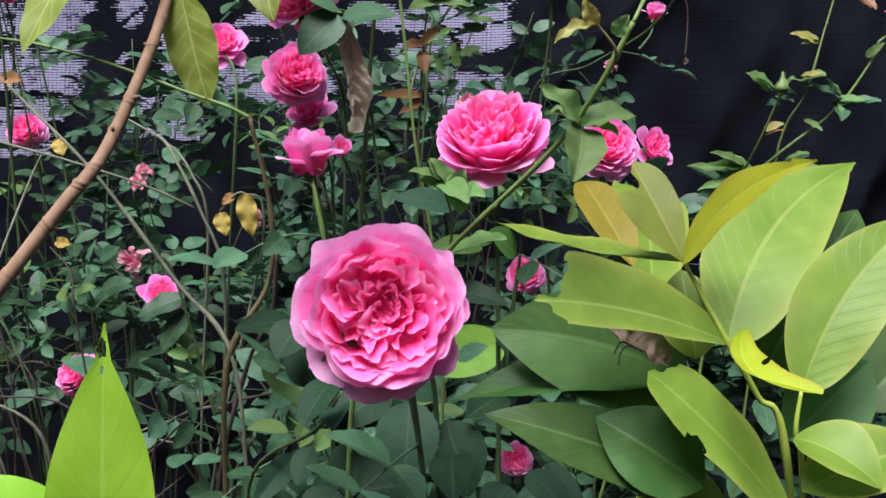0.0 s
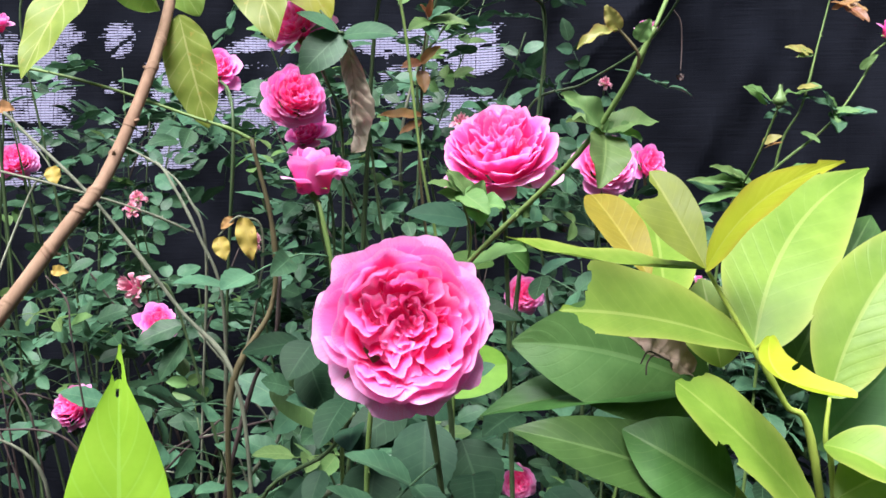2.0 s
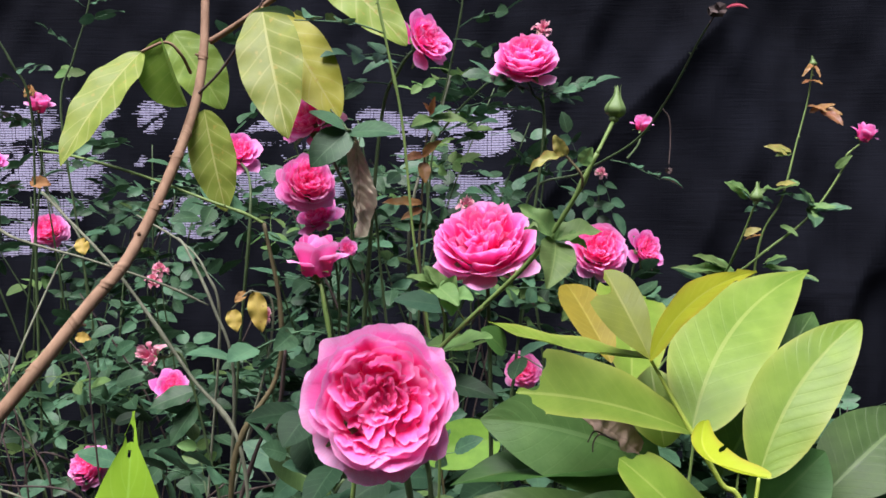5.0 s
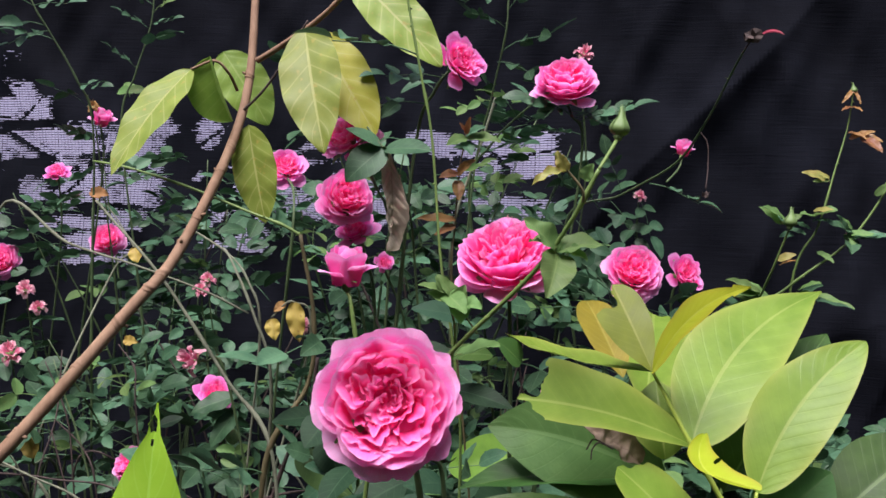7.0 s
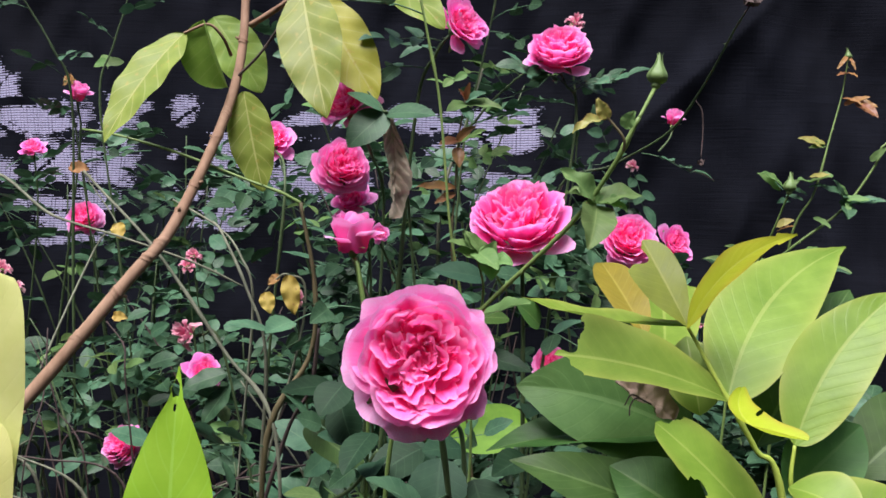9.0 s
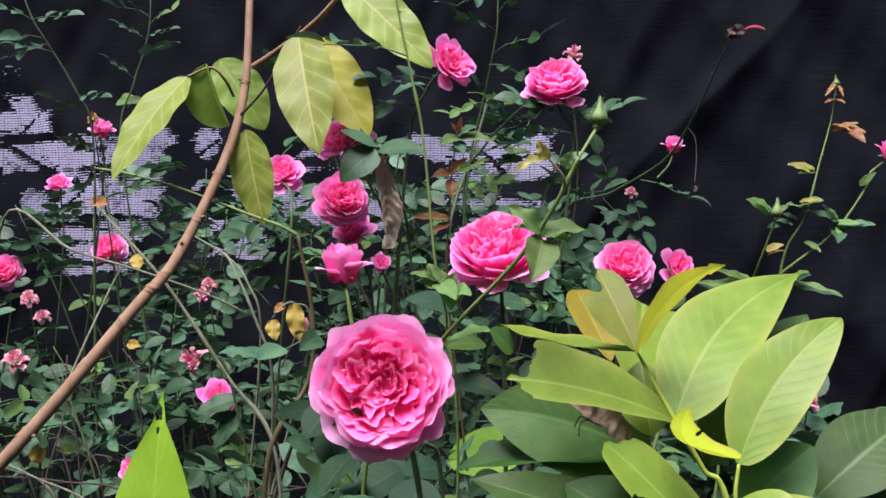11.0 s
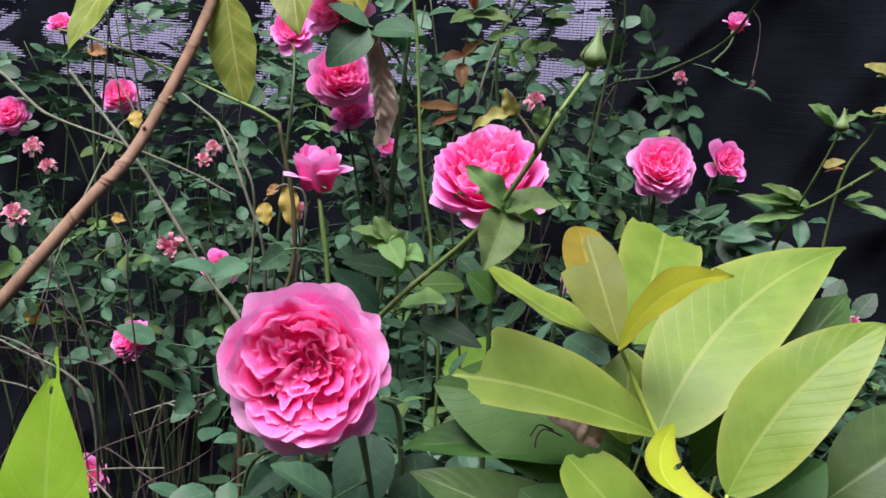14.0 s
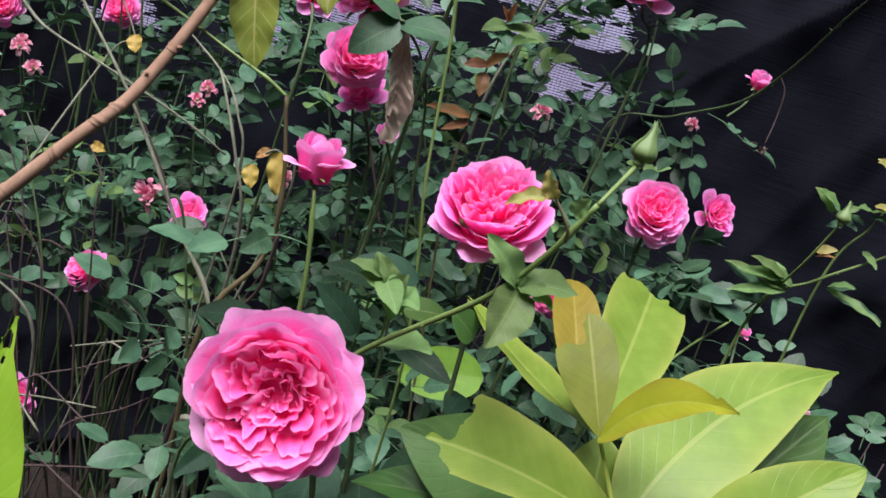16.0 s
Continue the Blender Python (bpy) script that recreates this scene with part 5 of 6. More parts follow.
more(bent, tube("runner", [(-0.1540, 0.8000, 1.2325), (-0.1740, 0.8000, 1.2425), (-0.2090, 0.8000, 1.2547), (-0.2757, 0.8000, 1.2791), (-0.3414, 0.8100, 1.2972), (-0.3868, 0.8200, 1.3049)], 0.0018, 0.0010, M_CANE_YOUNG, bent, "thin pale green runner", thorns=6, seed=151, nodes=5))
bare([(-0.2336, 1.0000, 1.0460), (-0.2585, 1.0000, 1.1308), (-0.2968, 1.0200, 1.1996), (-0.3186, 1.0500, 1.2153)], 0.0024, 0.0015, M_CANE_OLD, "weathered grey rose cane", seed=52)
bare([(-0.2562, 1.0200, 1.1076), (-0.2734, 1.0200, 1.1727), (-0.3107, 1.0500, 1.2080), (-0.3890, 1.1000, 1.2450)], 0.0019, 0.0011, M_CANE_OLD, "thin weathered grey rose cane", seed=53)
bare([(-0.5566, 0.9300, 1.2544), (-0.4646, 0.9200, 1.2161), (-0.3803, 0.9200, 1.1920), (-0.3005, 0.9300, 1.1644), (-0.2477, 0.9400, 1.1388)], 0.0021, 0.0011, M_CANE_OLD, "pale bare rose runner", seed=54)
bare([(0.0218, 0.7200, 1.0367), (0.0111, 0.7100, 1.1410), (-0.0008, 0.7000, 1.2125), (-0.0120, 0.7000, 1.3190), (-0.0243, 0.7000, 1.3799), (-0.0383, 0.7000, 1.4461), (-0.0433, 0.7000, 1.4869)], 0.0016, 0.0010, M_CANE_YOUNG, "tall straight green rose cane", seed=55, sprays=1, thorns=10)
redtip = bare([(-0.0021, 0.9000, 1.1733), (-0.0015, 0.9000, 1.2500), (0.0020, 0.9000, 1.3150), (0.0080, 0.9000, 1.3550)], 0.0016, 0.0009, M_CANE_BROWN, "brown rose shoot with small reddish leaves", seed=56, sprays=1)
for a, b, wd, mat in (((-0.0010, 0.898, 1.2560), (-0.0440, 0.885, 1.2560), 0.012, M_ROSE_RED), ((0.0000, 0.898, 1.3080), (0.0200, 0.888, 1.3235), 0.013, M_ROSE_RED), ((0.0000, 0.898, 1.3090), (-0.0200, 0.888, 1.3030), 0.012, M_ROSE_RED), ((0.0000, 0.898, 1.3010), (0.0030, 0.885, 1.2780), 0.013, M_ROSE_RED), ((-0.0010, 0.898, 1.2500), (-0.0230, 0.885, 1.2380), 0.009, M_ROSE_RED),
                      ((0.0080, 0.899, 1.3540), (0.0125, 0.890, 1.3720), 0.006, M_ROSE_RED), ((0.0080, 0.899, 1.3540), (0.0000, 0.890, 1.3650), 0.006, M_ROSE_RED), ((0.0080, 0.899, 1.3500), (0.0480, 0.880, 1.3430), 0.016, M_ROSE_YOUNG), ((0.0080, 0.899, 1.3520), (0.0300, 0.885, 1.3600), 0.014, M_ROSE_LEAF), ((0.0080, 0.899, 1.3500), (-0.0120, 0.880, 1.3380), 0.015, M_ROSE_YOUNG), ((0.0060, 0.899, 1.3450), (0.0160, 0.880, 1.3280), 0.014, M_ROSE_LEAF)):
    leaflet(redtip, a, b, wd, (0.1, -0.75, 0.65), mat)
bare([(-0.0367, 1.4000, 1.2469), (0.0065, 1.4000, 1.4030), (0.0324, 1.4000, 1.4955)], 0.0028, 0.0023, M_CANE_OLD, "cut grey rose cane", seed=57, sprays=3)
bare([(-0.0102, 1.4000, 1.3252), (0.0261, 1.3800, 1.4057), (0.0808, 1.3600, 1.4607), (0.1078, 1.3500, 1.4782)], 0.0028, 0.0015, M_CANE, "forked green rose cane", seed=58, sprays=6, leaves=[((0.0808, 1.3600, 1.4607), (0.6, -0.3, 0.4), 1.0), ((0.0673, 1.3600, 1.4463), (-0.4, -0.3, 0.6), 1.0)])
bare([(0.0031, 1.2800, 1.3522), (0.0249, 1.2600, 1.4557), (0.0452, 1.2400, 1.5559), (0.0478, 1.2400, 1.6077), (0.0504, 1.2400, 1.6594)], 0.0021, 0.0011, M_CANE, "tall leafy rose shoot", seed=59, sprays=7, leaves=[((0.0449, 1.2400, 1.5645), (-0.5, -0.3, 0.3), 0.8), ((0.0417, 1.2400, 1.5300), (0.7, -0.3, 0.4), 1.0), ((0.0466, 1.2400, 1.5904), (0.5, -0.3, 0.6), 0.8), ((0.0337, 1.2400, 1.5127), (0.6, -0.3, -0.1), 0.9)])
bare([(-0.5787, 1.2000, 1.3896), (-0.5979, 1.1800, 1.4630), (-0.6347, 1.1700, 1.5282), (-0.6569, 1.1600, 1.5675), (-0.6810, 1.1600, 1.6264)], 0.0021, 0.0010, M_CANE, "tall thin rose shoot", seed=60, sprays=3, leaves=[((-0.6299, 1.1700, 1.5198), (-0.8, -0.3, 0.2), 0.7), ((-0.6569, 1.1600, 1.5675), (0.8, -0.2, 0.1), 0.8), ((-0.6551, 1.1600, 1.5658), (-0.6, -0.4, 0.3), 0.7), ((-0.5932, 1.1800, 1.4545), (0.7, -0.3, 0.0), 0.6)])
bare([(-0.5808, 1.3000, 1.4042), (-0.5602, 1.3000, 1.4976), (-0.5365, 1.3000, 1.5817), (-0.5328, 1.3000, 1.6655)], 0.0021, 0.0010, M_CANE, "slender rose shoot with small leaves", seed=61, sprays=4, leaves=[((-0.5606, 1.3000, 1.5069), (-0.5, -0.3, 0.5), 0.6), ((-0.5419, 1.3000, 1.5724), (-0.7, -0.3, 0.5), 0.6), ((-0.5382, 1.3000, 1.5771), (0.8, -0.3, 0.2), 0.6)])
bare([(-0.1457, 0.7200, 0.9167), (-0.0771, 0.6600, 0.9885), (-0.0520, 0.6200, 1.0304)], 0.0021, 0.0016, M_CANE, "low thorny green rose cane", seed=62, sprays=2, thorns=12)
bare([(-0.2189, 0.9000, 0.8406), (-0.1476, 0.8800, 0.8555), (-0.0792, 0.8600, 0.8882), (-0.0413, 0.9000, 0.8855)], 0.0042, 0.0034, M_CANE_OLD, "thick old rose trunk lying across", seed=63)
bare([(-0.2077, 0.8600, 0.8697), (-0.1729, 0.8500, 0.9921), (-0.1471, 0.8400, 1.0404), (-0.1382, 0.8300, 1.1034)], 0.0030, 0.0018, M_CANE_DARK, "dark bare rose cane among leaves", seed=64)
bare([(-0.2050, 0.9200, 0.8518), (-0.1597, 0.9200, 0.9228), (-0.1843, 0.9400, 0.9745)], 0.0028, 0.0018, M_CANE_OLD, "old grey rose cane", seed=65)
for k, (a, b, c) in enumerate((((-0.62, 1.05, 0.0), (-0.4462, 1.0000, 0.6265), (-0.5200, 1.0000, 0.9750)), ((-0.5, 1.05, 0.0), (-0.4029, 0.9800, 0.6365), (-0.3616, 1.0000, 0.8636)), ((-0.66, 1.0, 0.0), (-0.4488, 0.9500, 0.7826), (-0.3096, 1.0000, 0.8662)), ((-0.4, 1.0, 0.0), (-0.3752, 0.9500, 0.7481), (-0.2631, 0.9800, 0.8364)),
                               ((-0.52, 1.1, 0.0), (-0.4877, 1.0000, 0.9039), (-0.5314, 1.0000, 1.0619)), ((-0.52, 1.12, 0.0), (-0.4574, 1.0000, 0.8982), (-0.5134, 1.0000, 0.9862)), ((-0.55, 1.1, 0.0), (-0.5120, 0.9500, 0.9020), (-0.5093, 1.0000, 1.0774)), ((-0.42, 1.1, 0.0), (-0.4091, 1.0000, 1.0092), (-0.4436, 1.0200, 1.0853)))):
    bare([b, tuple(Vector(b).lerp(Vector(c), 0.5) + Vector((0.01, 0, 0.008))), c], 0.0015, 0.0008, M_CANE_DARK, "thin dark dead rose twig with pale thorns", seed=70 + k, thorns=10)

tangle = random.Random(88)
for k in range(34):
    x, y, z = tangle.uniform(-0.66, -0.08), tangle.uniform(0.9, 1.12), tangle.uniform(0.52, 0.92)
    dx, dz = tangle.choice((-1, 1)) * tangle.uniform(0.08, 0.24), tangle.uniform(-0.06, 0.16)
    bare([(x, y, z), (x + dx * 0.5, y - 0.02, z + dz * 0.5 + 0.012), (x + dx, y - 0.03, z + dz)], tangle.uniform(0.0014, 0.0026), 0.0010, tangle.choice((M_CANE_DARK, M_CANE_DARK, M_CANE_OLD)), "thin dead rose twig crossing others", seed=120 + k, thorns=8)

# ---- the sapling with tan bark ----
sap = thing("sapling", (-0.78, 0.30, 0.0), "tan-barked sapling with yellow-green drooping leaves", "tree")
JUNC, NA, NB = (-0.2322, 0.8394, 1.3608), (-0.2576, 0.7465, 1.2178), (-0.2892, 0.6991, 1.1542)
TOP = (-0.2404, 0.9000, 1.5033)
LOW = (-0.3751, 0.6400, 1.0276)
tube("trunk", [(-0.78, 0.30, 0.0), (-0.68, 0.42, 0.5), (-0.52, 0.56, 0.85), LOW, NB, NA, JUNC, TOP, (-0.2607, 0.9500, 1.6553)], 0.0072, 0.0041, M_BARK, sap, sides=12, per=10, wobble=0.03)


def ring_node(at, way, radius, seed):
    """A swollen leaf scar: a collar with a small stub."""
    rng = random.Random(seed)
    w = Vector(way).normalized()
    v, f = tube_data([Vector(at) - w * radius * 0.9, Vector(at) - w * radius * 0.25, Vector(at) + w * radius * 0.2, Vector(at) + w * radius * 0.8], radius, radius, sides=12, per=3, wobble=0.05, nodes=0)
    verts = []
    for i, p in enumerate(v):
        k = (i // 12) / (len(v) // 12)
        c = Vector(at) + w * (Vector(p) - Vector(at)).dot(w)
        verts.append(c + (Vector(p) - c) * (1.0 + (0.08 + 0.16 * math.sin(i % 12 * 0.52 + seed)) * math.exp(-((k - 0.5) * 5) ** 2)) + w * radius * 0.45 * math.sin(i % 12 * 0.52 + 2.1 * seed))
    d = w.orthogonal().normalized()
    d.rotate(Matrix.Rotation(rng.uniform(0, 6.28), 3, w))
    tv, tf = tube_data([Vector(at) + d * radius * 0.8, Vector(at) + d * radius * 1.6 + w * radius * 0.3], radius * 0.35, radius * 0.25, sides=6, per=2)
    b = len(verts)
    return link("leaf_scar", to_mesh("leaf_scar", verts + tv, list(f) + [tuple(i + b for i in q) for q in tf]), M_BARK, sap)


trunk_line = spline([LOW, NB, NA, JUNC, TOP], 12)
for k, fr in enumerate((0.06, 0.17, 0.24, 0.36, 0.42, 0.53, 0.58, 0.66, 0.72, 0.86)):
    i = int(fr * (len(trunk_line) - 2))
    ring_node(trunk_line[i], trunk_line[i + 1] - trunk_line[i], 0.0060 - 0.0012 * fr, k)
tube("side_twig", [(-0.2268, 0.8700, 1.4262), (-0.1958, 0.8600, 1.4420), (-0.1542, 0.8400, 1.4633), (-0.1262, 0.8200, 1.4808), (-0.0940, 0.8000, 1.5100)], 0.0034, 0.0026, M_BARK, sap, sides=8)
tube("side_twig", [(-0.1958, 0.8600, 1.4420), (-0.1757, 0.8300, 1.4434), (-0.1563, 0.8000, 1.4442)], 0.0022, 0.0016, M_BARK, sap, sides=8)
tube("side_twig", [(-0.2384, 0.8400, 1.3874), (-0.2417, 0.8200, 1.4015), (-0.2539, 0.8100, 1.4122), (-0.2772, 0.8050, 1.4018)], 0.0018, 0.0013, M_BARK, sap)
tube("side_twig", [(-0.2322, 0.8394, 1.3640), (-0.2050, 0.8300, 1.3880), (-0.1800, 0.8200, 1.4200), (-0.1563, 0.8100, 1.4560)], 0.0016, 0.0011, M_CANE_DARK, sap, "thin dark twig", sides=7)
leaf(sap, (-0.2787, 0.8090, 1.4023), (-0.3318, 0.7472, 1.2837), 0.052, (-0.3, -1, 0.3), M_SAPLING, fine=True, arch=0.05, fold=0.12, wave=0.010, waves=3.5, quilt=0.004, shape=(0.6, 0.9))
leaf(sap, (-0.2589, 0.8100, 1.4169), (-0.2389, 0.8300, 1.3522), 0.050, (-0.5, -0.8, 0.3), M_SAPLING_GREEN, "curled light green leaf", fine=True, arch=0.05, fold=0.5, shape=(0.5, 0.5), curl=0.9)
leaf(sap, (-0.2797, 0.9100, 1.4450), (-0.2229, 0.9100, 1.3604), 0.058, (0.3, -0.9, 0.3), M_SAPLING_GREEN, fine=True, arch=0.03, fold=0.15, wave=0.010, waves=3.5, quilt=0.004, shape=(0.6, 0.75))
leaf(sap, (-0.2230, 0.8350, 1.3490), (-0.1993, 0.8300, 1.2444), 0.047, (-0.15, -0.85, 0.5), M_SAPLING, "yellowing leaf hanging from the trunk", fine=True, arch=0.03, fold=0.12, wave=0.010, waves=3.5, quilt=0.004, shape=(0.65, 0.8))
leaf(sap, (-0.1563, 0.8000, 1.4442), (-0.1187, 0.7400, 1.3099), 0.062, (-0.1, -1, 0.2), M_SAPLING, "broad pale leaf with wavy edge", fine=True, arch=0.04, fold=0.12, wave=0.012, waves=3.5, quilt=0.004, shape=(0.6, 0.85))
leaf(sap, (-0.1514, 0.8300, 1.4473), (-0.0793, 0.8000, 1.3365), 0.058, (0.1, -1, 0.2), M_SAPLING_GOLD, fine=True, arch=0.03, fold=0.12, wave=0.010, waves=3.5, quilt=0.004, shape=(0.6, 0.75))
leaf(sap, (-0.1065, 0.8000, 1.4983), (-0.0123, 0.7800, 1.4038), 0.055, (0.1, -0.9, 0.4), M_SAPLING, fine=True, arch=0.03, fold=0.12, wave=0.010, waves=3.5, quilt=0.004, shape=(0.6, 0.8))
adopt(sap)

# ---- the shrub with large pale leaves ----
shrub = thing("shrub", (0.22, 0.50, 0.0), "shrub with large pale green leaves, some bitten", "shrub")
YB, JT = (0.1488, 0.4597, 1.1507), (0.1716, 0.4520, 1.1090)
tube("stem", [(0.22, 0.50, 0.0), (0.24, 0.49, 0.5), (0.235, 0.47, 0.85), (0.2061, 0.4550, 1.0483), (0.1885, 0.4520, 1.0800), JT, YB], 0.0026, 0.0011, M_SHOOT, shrub, sides=9, thorns=0, nodes=5)
tube("shoot", [(0.235, 0.47, 0.85), (0.2139, 0.4500, 1.0345), (0.2060, 0.4430, 1.0631), (0.2080, 0.4440, 1.0850)], 0.0019, 0.0010, M_SHOOT, shrub, sides=8)
leaf(shrub, JT, (0.2779, 0.5477, 1.2004), 0.059, (-0.40, -0.9, 0.25), M_SHRUB, fine=True, arch=0.03, fold=0.10, wave=0.004, shape=(0.58, 0.86), bend=-0.09, tail=0.04)
SB = (0.2080, 0.4440, 1.0850)
leaf(shrub, SB, (0.2807, 0.4777, 1.1727), 0.045, (-0.40, -0.9, 0.2), M_SHRUB, fine=True, arch=0.04, fold=0.12, shape=(0.62, 0.80), bites=[(-0.25, 0.99, 0.003)], bend=-0.07)
leaf(shrub, YB, (0.1860, 0.3900, 1.2060), 0.0255, (-0.25, -0.70, 0.65), M_SHRUB_YELLOW, "young yellow leaf with a brown tip", fine=True, arch=0.04, fold=0.16, shape=(0.60, 0.95), bend=-0.10, tail=0.08)
leaf(shrub, JT, (0.0668, 0.4280, 1.1360), 0.054, (0.05, -0.74, 0.66), M_SHRUB, "pale leaf with a bitten end", fine=True, arch=0.04, fold=0.16, shape=(0.55, 0.13), bites=[(0.52, 0.975, 0.0128), (1.08, 0.995, 0.0165), (-0.80, 1.05, 0.0190)], halves=(0.5, 1.0), bend=0.03)
leaf(shrub, YB, (0.0595, 0.6280, 1.1551), 0.022, (0.1, -0.45, 0.9), M_SHRUB, fine=True, arch=-0.03, fold=0.4, shape=(0.8, 1.0))
leaf(shrub, YB, (0.1270, 0.4930, 1.2018), 0.038, (0.15, -1.0, 0.1), M_SHRUB_OLIVE, "olive young leaf with a bitten edge", fine=True, arch=0.03, fold=0.18, shape=(0.95, 0.55), bites=[(-0.80, 0.92, 0.0140)], halves=(1.0, 0.66))
leaf(shrub, (0.1450, 0.5600, 1.1330), (0.1255, 0.6528, 1.1830), 0.032, (0.1, -0.95, 0.15), M_SHRUB_RUST, "rusty young leaf", fine=True, arch=0.03, fold=0.3, shape=(0.8, 0.62))
leaf(shrub, (0.1720, 0.6200, 1.1080), (0.2030, 0.7850, 1.1680), 0.066, (-0.05, -0.95, 0.1), M_SHRUB, "upright pale leaf with a torn tip", fine=True, arch=0.02, fold=0.15, shape=(0.45, 0.16), bites=[(0.15, 1.0, 0.009), (0.75, 0.97, 0.010), (-0.8, 1.0, 0.012)])
leaf(shrub, (0.1590, 0.4650, 1.0967), (0.1559, 0.4900, 1.1417), 0.036, (-0.1, -0.95, 0.1), M_SHRUB, fine=True, arch=0.04, fold=0.2, shape=(0.8, 0.95))
leaf(shrub, (0.1650, 0.5000, 1.0746), (0.0497, 0.4937, 1.1068), 0.068, (0.15, -0.92, 0.30), M_SHRUB_MID, "dull green leaf catching the sky", fine=True, arch=0.07, fold=0.2, shape=(0.7, 0.9), bend=0.05)
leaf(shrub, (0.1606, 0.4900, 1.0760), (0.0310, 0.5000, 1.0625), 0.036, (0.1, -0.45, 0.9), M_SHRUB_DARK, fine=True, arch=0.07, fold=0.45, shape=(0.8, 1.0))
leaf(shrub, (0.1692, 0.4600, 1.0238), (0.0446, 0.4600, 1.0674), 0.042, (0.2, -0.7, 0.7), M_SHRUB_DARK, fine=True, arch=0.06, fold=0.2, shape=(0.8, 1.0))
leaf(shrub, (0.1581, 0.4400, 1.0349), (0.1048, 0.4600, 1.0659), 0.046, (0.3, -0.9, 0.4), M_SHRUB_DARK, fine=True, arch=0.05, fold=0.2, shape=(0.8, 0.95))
leaf(shrub, (0.2010, 0.4300, 1.0190), (0.1265, 0.4374, 1.0975), 0.042, (0.25, -0.58, 0.78), M_SHRUB, "pale leaf with a bitten side", fine=True, arch=0.05, fold=0.15, shape=(0.70, 0.38), bites=[(-0.95, 0.66, 0.006), (0.66, 1.0, 0.0095)])
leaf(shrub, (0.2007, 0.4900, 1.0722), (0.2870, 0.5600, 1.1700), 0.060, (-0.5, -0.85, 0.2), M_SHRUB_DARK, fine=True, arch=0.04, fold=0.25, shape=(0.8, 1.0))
leaf(shrub, (0.2177, 0.4800, 1.0455), (0.2705, 0.5000, 1.0863), 0.046, (-0.4, -0.85, 0.2), M_SHRUB_MID, fine=True, arch=0.04, fold=0.2, shape=(0.8, 0.95))
leaf(shrub, (0.1775, 0.4460, 1.1170), (0.1940, 0.3891, 1.1005), 0.0155, (0.1, -0.75, 0.6), M_SHRUB_YELLOW, "small boat-shaped yellow leaf", fine=True, arch=-0.06, fold=0.7, shape=(0.6, 0.55), bend=0.24, bites=[(-0.8, 0.5, 0.0018)])
tube("leafstalk", [JT, (0.1775, 0.4460, 1.1170)], 0.0010, 0.0008, M_SHOOT, shrub, sides=6)
leaf(shrub, (0.2038, 0.4400, 1.0616), (0.2351, 0.4100, 1.0469), 0.036, (0.1, -0.6, 0.8), M_SHRUB, fine=True, arch=0.12, fold=0.4, shape=(0.8, 0.95))
leaf(shrub, (0.2055, 0.4300, 1.0368), (0.2729, 0.4400, 1.0572), 0.04, (0, -0.5, 0.8), M_SHRUB, fine=True, arch=0.08, fold=0.3, shape=(0.8, 0.95))
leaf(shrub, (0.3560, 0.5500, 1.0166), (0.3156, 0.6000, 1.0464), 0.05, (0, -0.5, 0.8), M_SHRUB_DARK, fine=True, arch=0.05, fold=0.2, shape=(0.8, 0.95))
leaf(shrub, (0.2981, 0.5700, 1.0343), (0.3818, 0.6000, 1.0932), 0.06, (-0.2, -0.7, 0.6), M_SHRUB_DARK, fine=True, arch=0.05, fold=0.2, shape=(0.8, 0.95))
leaf(shrub, (0.1450, 0.4720, 1.0920), (0.1090, 0.4700, 1.1150), 0.020, (0.1, -0.8, 0.6), M_TAN, "shrivelled brown leaf", n=36, m=10, arch=0.1, fold=0.3, wave=0.06, shape=(0.4, 0.4), curl=0.8, crumple=0.08)
tube("tendril", [(0.1238, 0.4380, 1.1076), (0.1151, 0.4340, 1.1116), (0.1114, 0.4340, 1.1075), (0.1109, 0.4340, 1.1016)], 0.0005, 0.0004, M_CANE_DARK, shrub)
tube("tendril", [(0.1188, 0.4380, 1.1103), (0.1118, 0.4340, 1.1134), (0.1081, 0.4340, 1.1073)], 0.0005, 0.0004, M_CANE_DARK, shrub)
leaf(shrub, (0.1754, 0.4500, 1.0186), (0.1193, 0.4300, 1.0275), 0.05, (0.2, -0.6, 0.7), M_SHRUB, fine=True, arch=0.05, fold=0.2, shape=(0.8, 0.95))
adopt(shrub)

# ---- the young plant with a lime leaf, and one with yellow leaves close by ----
lime = thing("seedling", (-0.15, 0.42, 0.0), "young plant with bright lime green leaves", "plant")
tube("stem", [(-0.15, 0.42, 0.0), (-0.15, 0.42, 0.6), (-0.148, 0.425, 0.93), (-0.1534, 0.4300, 0.9523)], 0.004, 0.002, M_CANE_YOUNG, lime)
leaf(lime, (-0.1534, 0.4300, 0.9523), (-0.1506, 0.4403, 1.1215), 0.055, (0.05, -1, 0.15), M_LIME, "bright lime leaf with a nibbled tip", fine=True, arch=0.03, fold=0.12, shape=(0.75, 0.95), bites=[(-0.07, 0.925, 0.0050), (-0.05, 0.86, 0.0022)], tail=0.08)
leaf(lime, (-0.1557, 0.4300, 0.9650), (-0.2155, 0.4200, 1.0431), 0.05, (0.0, -0.5, 0.9), M_LIME, fine=True, arch=0.08, fold=0.2, shape=(0.5, 0.5))
adopt(lime)
yel = thing("yellow_seedling", (-0.16, 0.21, 0.0), "young plant with pale yellow leaves", "plant")
tube("stem", [(-0.16, 0.21, 0.0), (-0.16, 0.21, 0.7), (-0.155, 0.21, 1.05), (-0.1480, 0.2100, 1.0785)], 0.003, 0.0016, M_CANE_YOUNG, yel)
